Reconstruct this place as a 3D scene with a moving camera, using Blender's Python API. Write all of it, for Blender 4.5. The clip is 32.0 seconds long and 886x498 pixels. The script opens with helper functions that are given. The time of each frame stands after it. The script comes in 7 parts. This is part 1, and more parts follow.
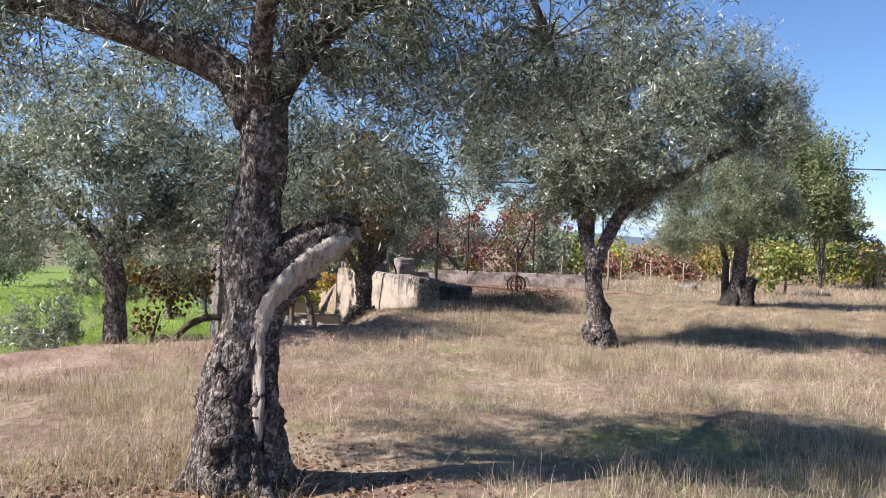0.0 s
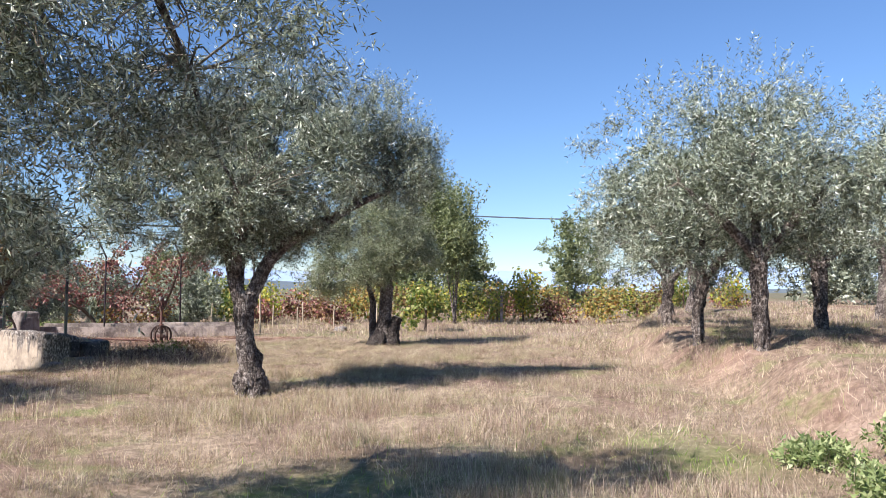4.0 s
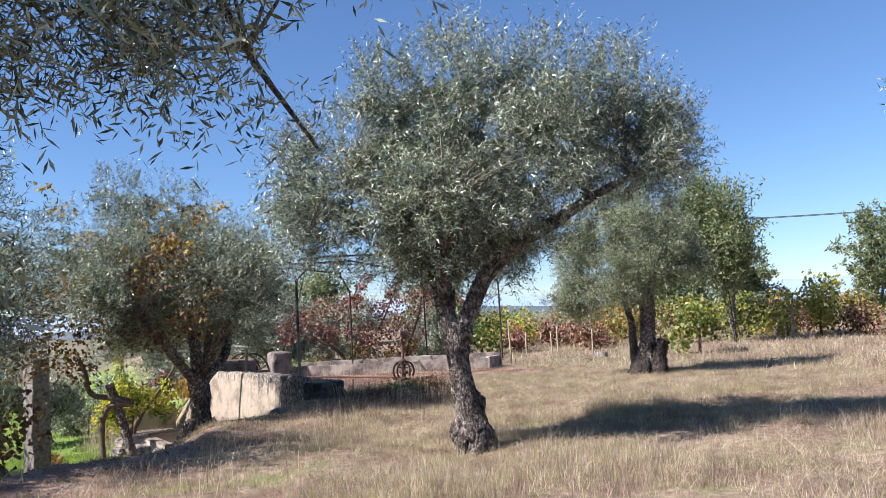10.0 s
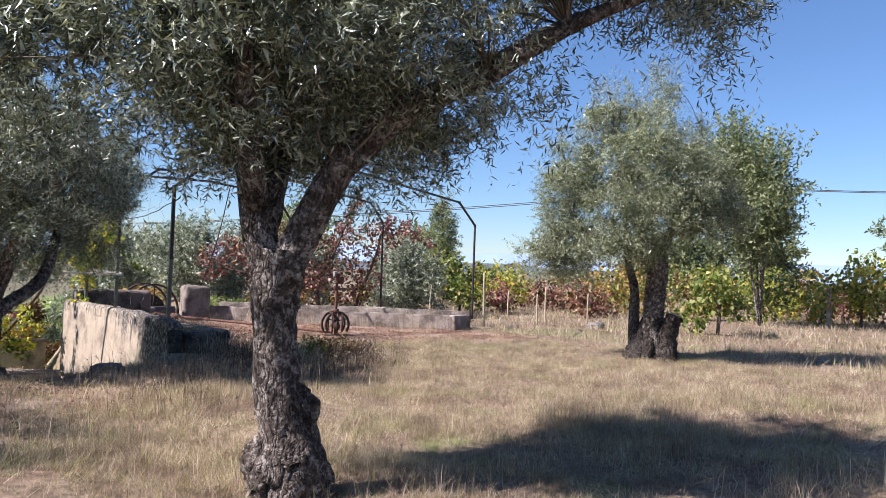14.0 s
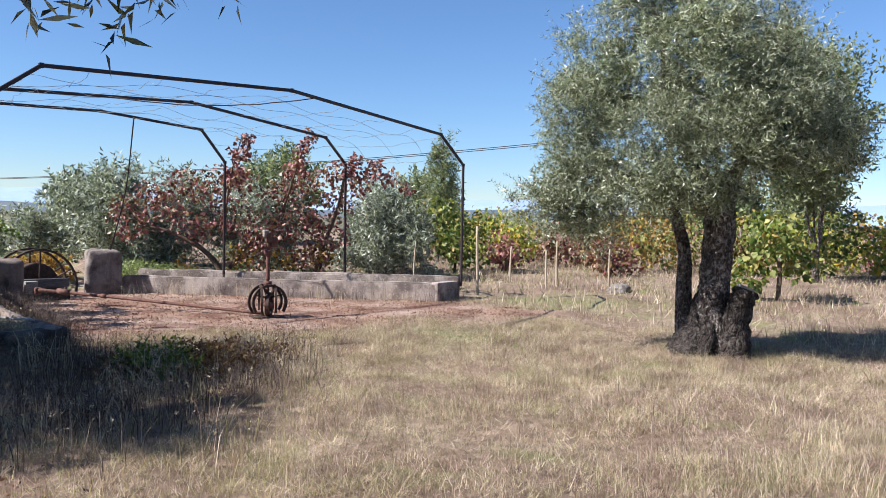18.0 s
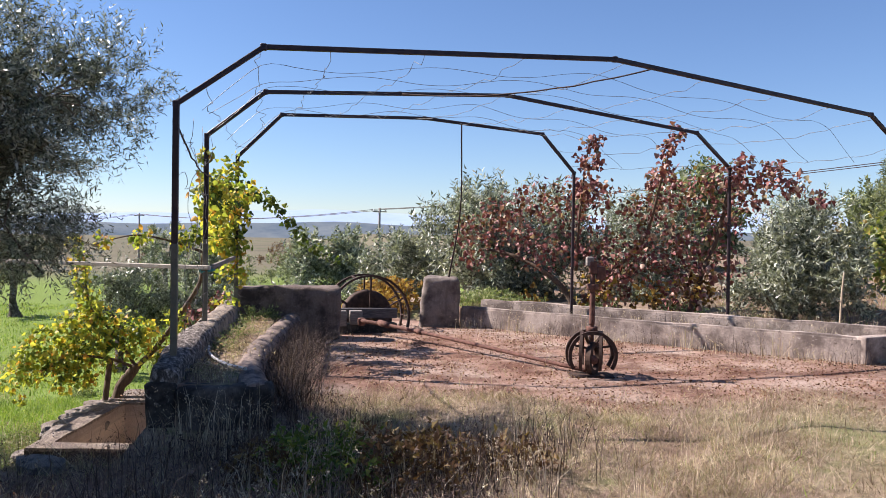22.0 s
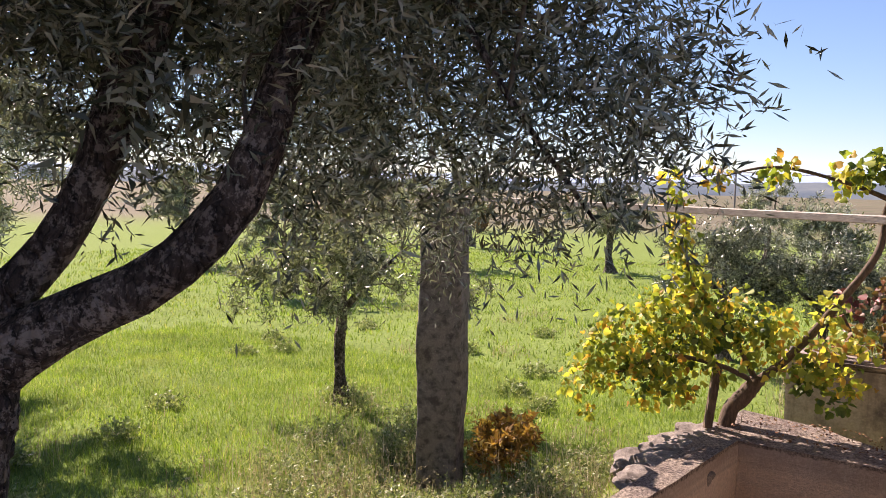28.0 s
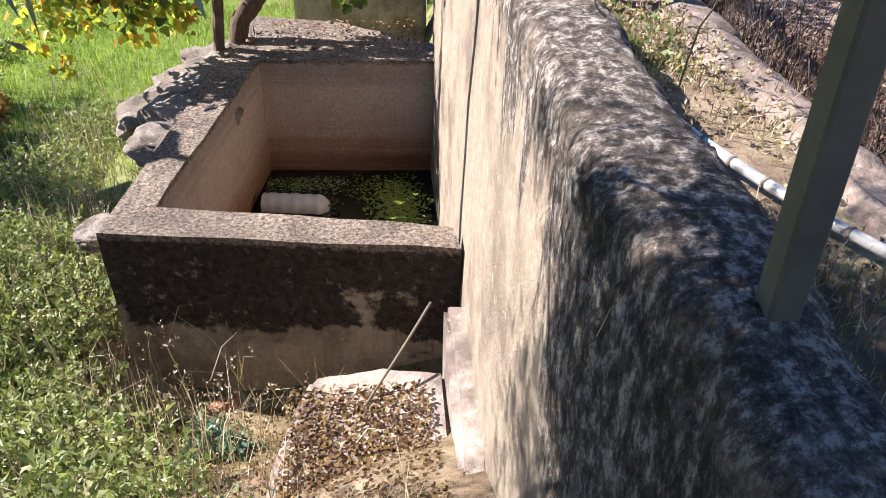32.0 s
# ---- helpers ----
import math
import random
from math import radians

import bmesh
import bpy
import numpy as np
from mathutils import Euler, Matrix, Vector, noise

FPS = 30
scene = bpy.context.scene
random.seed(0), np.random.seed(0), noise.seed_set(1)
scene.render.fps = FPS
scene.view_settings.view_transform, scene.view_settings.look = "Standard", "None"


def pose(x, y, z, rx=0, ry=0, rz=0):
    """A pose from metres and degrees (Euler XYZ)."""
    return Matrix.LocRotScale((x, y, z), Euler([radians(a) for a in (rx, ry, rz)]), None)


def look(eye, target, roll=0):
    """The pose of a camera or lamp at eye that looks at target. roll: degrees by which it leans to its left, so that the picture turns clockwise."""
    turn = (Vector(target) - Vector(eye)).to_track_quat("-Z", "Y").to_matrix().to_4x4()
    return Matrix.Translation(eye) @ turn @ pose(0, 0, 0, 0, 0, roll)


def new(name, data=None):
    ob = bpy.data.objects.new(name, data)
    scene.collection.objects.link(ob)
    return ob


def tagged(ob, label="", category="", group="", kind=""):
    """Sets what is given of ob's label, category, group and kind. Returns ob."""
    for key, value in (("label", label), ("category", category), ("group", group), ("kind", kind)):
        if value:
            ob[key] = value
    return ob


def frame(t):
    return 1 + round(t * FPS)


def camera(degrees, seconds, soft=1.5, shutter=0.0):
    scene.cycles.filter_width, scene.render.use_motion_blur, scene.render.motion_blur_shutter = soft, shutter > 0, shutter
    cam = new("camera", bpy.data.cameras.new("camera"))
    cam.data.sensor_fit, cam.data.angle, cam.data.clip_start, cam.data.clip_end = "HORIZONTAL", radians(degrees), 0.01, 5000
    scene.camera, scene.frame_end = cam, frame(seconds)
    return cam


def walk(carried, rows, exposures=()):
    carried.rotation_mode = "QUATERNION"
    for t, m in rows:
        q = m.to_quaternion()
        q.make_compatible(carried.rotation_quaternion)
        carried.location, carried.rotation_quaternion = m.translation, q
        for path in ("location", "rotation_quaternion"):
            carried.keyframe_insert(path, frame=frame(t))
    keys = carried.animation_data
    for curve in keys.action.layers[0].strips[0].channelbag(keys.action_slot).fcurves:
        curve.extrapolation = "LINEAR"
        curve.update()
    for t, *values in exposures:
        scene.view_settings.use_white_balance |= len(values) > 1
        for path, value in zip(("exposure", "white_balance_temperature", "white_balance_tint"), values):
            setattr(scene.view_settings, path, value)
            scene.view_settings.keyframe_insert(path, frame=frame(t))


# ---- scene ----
cam = camera(58.4, 32.0, 0.7)
PATH = [
    (0, (-12.367, -17.07, 1.634), (-11.182, -15.459, 1.605), 2.0),
    (0.5, (-12.445, -17.172, 1.593), (-11.16, -15.64, 1.602), 0.9),
    (1, (-12.524, -17.171, 1.619), (-11.102, -15.764, 1.636), 0.8),
    (1.5, (-12.539, -17.142, 1.607), (-11.087, -15.767, 1.635), 0.5),
    (2, (-12.517, -17.134, 1.63), (-11.015, -15.813, 1.655), 0.5),
    (2.5, (-12.506, -17.092, 1.663), (-10.896, -15.906, 1.688), 0.7),
    (3, (-12.506, -17.068, 1.641), (-10.77, -16.076, 1.663), 0.7),
    (3.5, (-12.394, -17.01, 1.632), (-10.648, -16.038, 1.716), 0.9),
    (5.5, (-11.458, -16.684, 1.619), (-9.713, -15.711, 1.716), -1.2),
    (6, (-11.407, -16.777, 1.656), (-9.909, -15.459, 1.793), -4.7),
    (6.5, (-11.348, -16.832, 1.663), (-9.954, -15.407, 1.821), -5.4),
    (7, (-11.283, -16.814, 1.661), (-9.886, -15.392, 1.816), -5.6),
    (7.5, (-11.116, -16.729, 1.655), (-9.716, -15.309, 1.813), -4.7),
    (8, (-10.942, -16.544, 1.603), (-9.452, -15.219, 1.752), -1.4),
    (8.5, (-10.723, -16.316, 1.613), (-9.255, -14.968, 1.782), -2.0),
    (9, (-10.307, -15.958, 1.608), (-8.977, -14.478, 1.81), -2.6),
    (9.5, (-9.987, -15.761, 1.581), (-8.683, -14.259, 1.782), -3.1),
    (10, (-9.513, -15.454, 1.592), (-8.174, -13.979, 1.768), -3.1),
    (10.5, (-8.936, -15.086, 1.539), (-7.718, -13.512, 1.734), -1.2),
    (11, (-8.301, -14.66, 1.496), (-7.1, -13.075, 1.71), 0.3),
    (11.5, (-7.738, -14.273, 1.504), (-6.547, -12.682, 1.727), -0.5),
    (12, (-7.217, -13.923, 1.525), (-6.09, -12.284, 1.735), -0.0),
    (12.5, (-6.756, -13.557, 1.497), (-5.644, -11.907, 1.698), -0.5),
    (13, (-6.282, -13.265, 1.431), (-5.163, -11.614, 1.581), -1.3),
    (13.5, (-5.667, -12.97, 1.444), (-4.462, -11.377, 1.555), -0.3),
    (14, (-5.126, -12.584, 1.436), (-3.813, -11.077, 1.494), 2.2),
    (14.5, (-4.627, -12.246, 1.425), (-3.312, -10.74, 1.455), 1.0),
    (16.5, (-2.671, -10.568, 1.589), (-1.298, -9.114, 1.575), 0.4),
    (17, (-2.295, -10.126, 1.569), (-0.901, -8.692, 1.545), 0.9),
    (17.5, (-1.937, -9.795, 1.587), (-0.539, -8.367, 1.517), 1.2),
    (18, (-1.559, -9.517, 1.591), (-0.269, -7.99, 1.515), 1.2),
    (18.5, (-1.186, -9.181, 1.598), (0.074, -7.629, 1.536), 0.7),
    (19, (-0.778, -8.893, 1.578), (0.326, -7.226, 1.574), 0.3),
    (19.5, (-0.294, -8.644, 1.585), (0.514, -6.815, 1.607), 0.8),
    (20, (0.014, -8.317, 1.579), (0.767, -6.465, 1.603), 0.9),
    (20.5, (0.379, -8.009, 1.49), (1.089, -6.139, 1.508), 0.9),
    (21, (0.714, -7.631, 1.502), (1.248, -5.704, 1.49), 1.5),
    (21.5, (1.098, -7.21, 1.563), (1.496, -5.25, 1.517), 1.1),
    (22, (1.164, -7.004, 1.582), (1.486, -5.031, 1.546), 1.0),
    (22.5, (1.295, -6.675, 1.598), (1.58, -4.696, 1.595), 0.7),
    (23, (1.374, -6.296, 1.605), (1.565, -4.305, 1.624), 0.9),
    (23.5, (1.396, -5.947, 1.548), (1.555, -3.954, 1.576), 1.0),
    (24, (1.444, -5.48, 1.544), (1.536, -3.482, 1.551), 1.3),
    (24.5, (1.353, -5.111, 1.544), (1.025, -3.138, 1.527), 1.9),
    (25, (1.228, -4.742, 1.481), (0.504, -2.878, 1.462), 2.3),
    (25.5, (0.977, -4.324, 1.438), (0.196, -2.483, 1.414), 2.3),
    (26, (0.768, -3.955, 1.365), (-0.139, -2.173, 1.325), 2.2),
    (26.5, (0.573, -3.601, 1.355), (-0.488, -1.909, 1.257), 2.1),
    (28.5, (-0.280, -1.980, 1.277), (-1.290, -0.265, 1.082), 0.9),
    (29, (-0.346, -1.706, 1.26), (-1.006, 0.165, 1.013), 0.2),
    (29.5, (-0.473, -1.401, 1.308), (-0.833, 0.544, 1.008), -0.4),
    (30, (-0.48, -1.121, 1.292), (-0.729, 0.781, 0.725), -1.5),
    (30.5, (-0.472, -0.967, 1.301), (-0.675, 0.839, 0.466), -1.8),
    (31, (-0.516, -0.895, 1.288), (-0.537, 0.858, 0.324), -1.9),
    (31.5, (-0.552, -0.882, 1.242), (-0.52, 0.774, 0.122), -1.4),
    (32, (-0.606, -0.917, 1.275), (-0.453, 0.733, 0.154), 0.9),
]
walk(cam, [(t, look(eye, target, roll)) for t, eye, target, roll in PATH], [(0, 1.21, 6150, 16), (7, 1.28, 6100, 14), (9, 1.23, 6050, 14), (13, 1.14, 6150, 18), (17, 1.18, 6000, 13), (19, 1.05, 6000, 13), (20, 1.01, 6100, 15), (22, 1.13, 6450, 20), (23, 1.04, 6400, 19), (24, 1.03, 6450, 20), (25, 1.26, 6600, 25), (26.5, 1.35, 6850, 28), (29, 1.38, 7250, 31), (30, 1.52, 6850, 23), (31, 1.64, 6500, 19), (32, 1.62, 6350, 16)])

# ---- world and sun ----
SUN_AZ = Vector((-0.93, 0.36, 0)).normalized()
SUN_EL = radians(41)
world = bpy.data.worlds.new("sky")
scene.world = world
world.use_nodes = True
wn = world.node_tree.nodes
sky = wn.new("ShaderNodeTexSky")
sky.sky_type = 'NISHITA'
sky.sun_disc = False
sky.sun_elevation = SUN_EL
sky.sun_rotation = math.atan2(SUN_AZ.x, SUN_AZ.y)
sky.air_density, sky.dust_density, sky.ozone_density = 1.0, 0.0, 7.0
wn["Background"].inputs[1].default_value = 0.065
world.node_tree.links.new(sky.outputs[0], wn["Background"].inputs[0])
sun = new("sun", bpy.data.lights.new("sun", 'SUN'))
sun.data.energy = 5.0
sun.data.angle = radians(0.53)
sun.data.color = (1.0, 0.93, 0.82)
sun_dir = SUN_AZ * math.cos(SUN_EL) + Vector((0, 0, math.sin(SUN_EL)))
sun.matrix_world = look(sun_dir * 50, (0, 0, 0))


# ---- material helpers ----
def material(name):
    m = bpy.data.materials.new(name)
    m.use_nodes = True
    return m, m.node_tree, m.node_tree.nodes["Principled BSDF"]


def node(nt, kind, **values):
    n = nt.nodes.new(kind)
    for k, v in values.items():
        n.inputs[k.replace("_", " ")].default_value = v
    return n


def coords(nt, scale=(1, 1, 1)):
    tc = nt.nodes.new("ShaderNodeTexCoord")
    mp = nt.nodes.new("ShaderNodeMapping")
    mp.inputs["Scale"].default_value = scale
    nt.links.new(tc.outputs["Object"], mp.inputs["Vector"])
    return mp.outputs[0]


def noise_tex(nt, vec, scale, detail=6.0, rough=0.6):
    n = node(nt, "ShaderNodeTexNoise", Scale=scale, Detail=detail, Roughness=rough)
    nt.links.new(vec, n.inputs["Vector"])
    return n.outputs[0]


def ramp(nt, fac, stops):
    r = nt.nodes.new("ShaderNodeValToRGB")
    e = r.color_ramp.elements
    while len(e) < len(stops):
        e.new(0.5)
    for i, (p, c) in enumerate(stops):
        e[i].position = p
        e[i].color = (*c, 1) if len(c) == 3 else c
    nt.links.new(fac, r.inputs[0])
    return r.outputs[0]


def mix(nt, fac, a, b, how='MIX'):
    m = nt.nodes.new("ShaderNodeMix")
    m.data_type, m.blend_type = 'RGBA', how
    if isinstance(fac, float):
        m.inputs[0].default_value = fac
    else:
        nt.links.new(fac, m.inputs[0])
    for sock, v in ((6, a), (7, b)):
        if isinstance(v, tuple):
            m.inputs[sock].default_value = (*v, 1)
        else:
            nt.links.new(v, m.inputs[sock])
    return m.outputs[2]


def bump(nt, bsdf, height, strength=0.5, dist=0.02):
    b = node(nt, "ShaderNodeBump", Strength=strength, Distance=dist)
    nt.links.new(height, b.inputs["Height"])
    nt.links.new(b.outputs[0], bsdf.inputs["Normal"])


def island(nt):
    return nt.nodes.new("ShaderNodeNewGeometry").outputs["Random Per Island"]


def leaf_material(name, stops, rough=0.5, translucent=0.3, spec=0.4, patches=None):
    m, nt, b = material(name)
    col = ramp(nt, island(nt), stops)
    vec = coords(nt)
    big = ramp(nt, noise_tex(nt, vec, 0.9, 3), [(0.3, (0.75, 0.75, 0.75)), (0.7, (1.15, 1.15, 1.1))])
    if patches:
        lo, hi, scale, other = patches
        big = ramp(nt, noise_tex(nt, vec, scale, 5, 0.65), [(0.36, lo), (0.62, hi)])
        col = mix(nt, ramp(nt, noise_tex(nt, vec, 0.75, 6, 0.65), [(0.54, (0, 0, 0)), (0.70, (0.6, 0.6, 0.6))]), col, other)
    col = mix(nt, 1.0, col, big, 'MULTIPLY')
    nt.links.new(col, b.inputs["Base Color"])
    b.inputs["Roughness"].default_value = rough
    b.inputs["Specular IOR Level"].default_value = spec
    if translucent:
        tr = nt.nodes.new("ShaderNodeBsdfTranslucent")
        warm = mix(nt, 1.0, col, (1.25, 1.3, 0.7), 'MULTIPLY')
        nt.links.new(warm, tr.inputs[0])
        ms = nt.nodes.new("ShaderNodeMixShader")
        ms.inputs[0].default_value = translucent
        nt.links.new(b.outputs[0], ms.inputs[1])
        nt.links.new(tr.outputs[0], ms.inputs[2])
        nt.links.new(ms.outputs[0], nt.nodes["Material Output"].inputs[0])
    return m


def bark_material(name, dark, mid, light, scale=1.0):
    """Fissured bark: long uneven cracks, flaky plates and pale lichen."""
    m, nt, b = material(name)
    v = coords(nt, (1, 1, 0.22))
    wob = nt.nodes.new("ShaderNodeVectorMath")
    wob.operation = 'ADD'
    sc = nt.nodes.new("ShaderNodeVectorMath")
    sc.operation = 'SCALE'
    sc.inputs[3].default_value = 0.14
    nz = node(nt, "ShaderNodeTexNoise", Scale=6.0, Detail=6.0)
    nt.links.new(coords(nt), nz.inputs["Vector"])
    nt.links.new(nz.outputs[1], sc.inputs[0])
    nt.links.new(v, wob.inputs[0])
    nt.links.new(sc.outputs[0], wob.inputs[1])
    vor = node(nt, "ShaderNodeTexVoronoi", Scale=24.0 * scale)
    vor.feature = 'DISTANCE_TO_EDGE'
    nt.links.new(wob.outputs[0], vor.inputs["Vector"])
    fib = node(nt, "ShaderNodeTexNoise", Scale=30.0 * scale, Detail=9.0, Roughness=0.75)
    nt.links.new(wob.outputs[0], fib.inputs["Vector"])
    plates = ramp(nt, fib.outputs[0], [(0.34, dark), (0.48, mid), (0.66, tuple(min(1, c * 1.9) for c in mid))])
    crack = ramp(nt, vor.outputs["Distance"], [(0.0, (0.25, 0.24, 0.24)), (0.09, (1, 1, 1))])
    col = mix(nt, 0.75, plates, mix(nt, 1.0, plates, crack, 'MULTIPLY'))
    lich = ramp(nt, noise_tex(nt, coords(nt), 15.0, 9, 0.8), [(0.52, (0, 0, 0)), (0.57, (0.8, 0.8, 0.8))])
    col = mix(nt, lich, col, light)
    fleck = ramp(nt, noise_tex(nt, coords(nt, (1, 1, 0.6)), 30.0, 6, 0.75), [(0.55, (0, 0, 0)), (0.60, (0.7, 0.7, 0.7))])
    col = mix(nt, fleck, col, light)
    mott = ramp(nt, noise_tex(nt, coords(nt), 2.2, 5), [(0.32, (0.42, 0.39, 0.38)), (0.7, (1.2, 1.15, 1.1))])
    col = mix(nt, 1.0, col, mott, 'MULTIPLY')
    nt.links.new(col, b.inputs["Base Color"])
    b.inputs["Roughness"].default_value = 0.92
    b.inputs["Specular IOR Level"].default_value = 0.2
    hgt = mix(nt, 0.6, ramp(nt, vor.outputs["Distance"], [(0, (0, 0, 0)), (0.2, (1, 1, 1))]), fib.outputs[0])
    bump(nt, b, hgt, 1.0, 0.06)
    return m


def concrete_material(name, base, stain, lichen, dark_amount=0.5, scale=1.0, streaks=True, grain=0.25):
    m, nt, b = material(name)
    v = coords(nt)
    fine = ramp(nt, noise_tex(nt, v, 40 * scale, 6), [(0.3, tuple(c * (1 - grain) for c in base)), (0.7, tuple(min(1, c * (1 + grain * 0.5)) for c in base))])
    blot = noise_tex(nt, v, 2.6 * scale, 7, 0.65)
    e = 0.72 - dark_amount * 0.36
    col = mix(nt, ramp(nt, blot, [(e - 0.09, (0, 0, 0)), (e + 0.09, (1, 1, 1))]), fine, stain)
    if streaks:
        st = noise_tex(nt, coords(nt, (9, 9, 0.6)), 1.0, 5, 0.7)
        col = mix(nt, ramp(nt, st, [(0.5, (0, 0, 0)), (0.72, (0.7, 0.7, 0.7))]), col, tuple(c * 1.3 for c in stain))
    sp = noise_tex(nt, v, 14 * scale, 5, 0.75)
    col = mix(nt, ramp(nt, sp, [(0.6, (0, 0, 0)), (0.68, (0.8, 0.8, 0.8))]), col, lichen)
    nt.links.new(col, b.inputs["Base Color"])
    b.inputs["Roughness"].default_value = 0.93
    b.inputs["Specular IOR Level"].default_value = 0.2
    bump(nt, b, mix(nt, 0.5, noise_tex(nt, v, 55 * scale, 6), noise_tex(nt, v, 8 * scale, 6)), 0.7, 0.02 * (1 + 3 * (grain - 0.25)))
    return m


def simple_material(name, stops, scale=12.0, rough=0.6, metal=0.0, bump_s=0.2, stretch=(1, 1, 1), spec=0.4):
    m, nt, b = material(name)
    v = coords(nt, stretch)
    nt.links.new(ramp(nt, noise_tex(nt, v, scale, 7, 0.65), stops), b.inputs["Base Color"])
    b.inputs["Roughness"].default_value = rough
    b.inputs["Metallic"].default_value = metal
    b.inputs["Specular IOR Level"].default_value = spec
    if bump_s:
        bump(nt, b, noise_tex(nt, v, scale * 3, 6), bump_s, 0.01)
    return m


# ---- materials ----
OLIVE = leaf_material("olive_leaf", [(0.0, (0.03, 0.036, 0.022)), (0.33, (0.095, 0.112, 0.068)), (0.60, (0.225, 0.258, 0.19)), (0.85, (0.42, 0.46, 0.375)), (1.0, (0.60, 0.63, 0.56))], 0.33, 0.12, 0.55)
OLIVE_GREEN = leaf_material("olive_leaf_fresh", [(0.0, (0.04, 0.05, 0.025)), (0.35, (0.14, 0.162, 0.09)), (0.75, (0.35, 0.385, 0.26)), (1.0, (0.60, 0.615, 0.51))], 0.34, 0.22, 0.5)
OLIVE_FAR = leaf_material("olive_leaf_silvery", [(0.0, (0.05, 0.06, 0.042)), (0.4, (0.17, 0.19, 0.145)), (0.75, (0.36, 0.39, 0.32)), (1.0, (0.60, 0.63, 0.56))], 0.38, 0.22, 0.5)
OAK = leaf_material("oak_leaf", [(0.0, (0.06, 0.078, 0.042)), (0.6, (0.18, 0.212, 0.115)), (1.0, (0.35, 0.38, 0.22))], 0.45, 0.35)
VINE_YELLOW = leaf_material("vine_leaf_yellow", [(0.0, (0.14, 0.20, 0.04)), (0.4, (0.36, 0.41, 0.08)), (0.78, (0.64, 0.57, 0.11)), (0.90, (0.66, 0.44, 0.08)), (1.0, (0.50, 0.22, 0.06))], 0.5, 0.5)
VINE_ROW = leaf_material("vine_leaf_olive_yellow", [(0.0, (0.09, 0.115, 0.035)), (0.4, (0.22, 0.24, 0.075)), (0.75, (0.38, 0.36, 0.12)), (1.0, (0.38, 0.25, 0.09))], 0.5, 0.35)
VINE_GREEN = leaf_material("vine_leaf_green", [(0.0, (0.05, 0.09, 0.018)), (0.6, (0.12, 0.175, 0.035)), (1.0, (0.30, 0.31, 0.06))], 0.45, 0.35)
VINE_RED = leaf_material("vine_leaf_red", [(0.0, (0.11, 0.034, 0.04)), (0.4, (0.24, 0.082, 0.08)), (0.72, (0.34, 0.16, 0.14)), (0.92, (0.45, 0.32, 0.25)), (1.0, (0.26, 0.25, 0.13))], 0.5, 0.2)
VINE_ORANGE = leaf_material("vine_leaf_orange", [(0.0, (0.13, 0.075, 0.035)), (0.5, (0.40, 0.22, 0.06)), (1.0, (0.50, 0.38, 0.11))], 0.55, 0.35)
VINE_BROWN = leaf_material("vine_leaf_brown", [(0.0, (0.06, 0.03, 0.018)), (0.6, (0.15, 0.08, 0.04)), (1.0, (0.24, 0.17, 0.06))], 0.65, 0.25)
WEED = leaf_material("weed_leaf", [(0.0, (0.10, 0.145, 0.05)), (0.6, (0.25, 0.31, 0.125)), (1.0, (0.45, 0.47, 0.26))], 0.5, 0.3)
DRY_GRASS = leaf_material("dry_grass_blade", [(0.0, (0.18, 0.132, 0.113)), (0.3, (0.385, 0.30, 0.252)), (0.6, (0.56, 0.465, 0.40)), (0.80, (0.70, 0.615, 0.54)), (0.87, (0.36, 0.36, 0.20)), (1.0, (0.21, 0.25, 0.11))], 0.7, 0.3, 0.2, ((0.56, 0.49, 0.48), (1.14, 1.12, 1.04), 2.2, (0.27, 0.28, 0.13)))
GREEN_GRASS = leaf_material("green_grass_blade", [(0.0, (0.10, 0.17, 0.03)), (0.45, (0.22, 0.34, 0.06)), (0.85, (0.34, 0.44, 0.11)), (1.0, (0.54, 0.50, 0.27))], 0.5, 0.35, 0.3, ((0.62, 0.66, 0.62), (1.15, 1.12, 1.0), 1.3, (0.29, 0.31, 0.13)))
BRUSH = leaf_material("dead_brushwood", [(0.0, (0.036, 0.025, 0.025)), (0.6, (0.10, 0.072, 0.068)), (1.0, (0.25, 0.195, 0.165))], 0.8, 0.1, 0.2)
DRY_STALK = leaf_material("dry_stalk", [(0.0, (0.26, 0.19, 0.14)), (0.5, (0.50, 0.42, 0.32)), (1.0, (0.72, 0.64, 0.52))], 0.75, 0.15, 0.2)
BARK = bark_material("olive_bark", (0.014, 0.012, 0.012), (0.12, 0.10, 0.092), (0.58, 0.535, 0.505))
BARK_DARK = bark_material("charred_bark", (0.012, 0.010, 0.010), (0.055, 0.045, 0.042), (0.17, 0.16, 0.15), 0.8)
TWIG = simple_material("twig_bark", [(0.3, (0.10, 0.085, 0.065)), (0.7, (0.22, 0.19, 0.15))], 20, 0.85, 0, 0.3)
DEADWOOD = simple_material("weathered_dead_wood", [(0.32, (0.10, 0.08, 0.07)), (0.46, (0.34, 0.285, 0.24)), (0.7, (0.52, 0.45, 0.385))], 7, 0.9, 0, 1.0, (5, 5, 0.7))
VINEWOOD = simple_material("vine_wood", [(0.3, (0.05, 0.035, 0.025)), (0.7, (0.17, 0.12, 0.085))], 14, 0.9, 0, 0.8, (3, 3, 1))
CONC_WALL = concrete_material("old_render", (0.40, 0.345, 0.285), (0.13, 0.11, 0.095), (0.40, 0.375, 0.34), 0.42)
CONC_CAP = concrete_material("lichened_cap", (0.36, 0.30, 0.255), (0.095, 0.08, 0.072), (0.42, 0.38, 0.34), 0.60, 1.3, False)
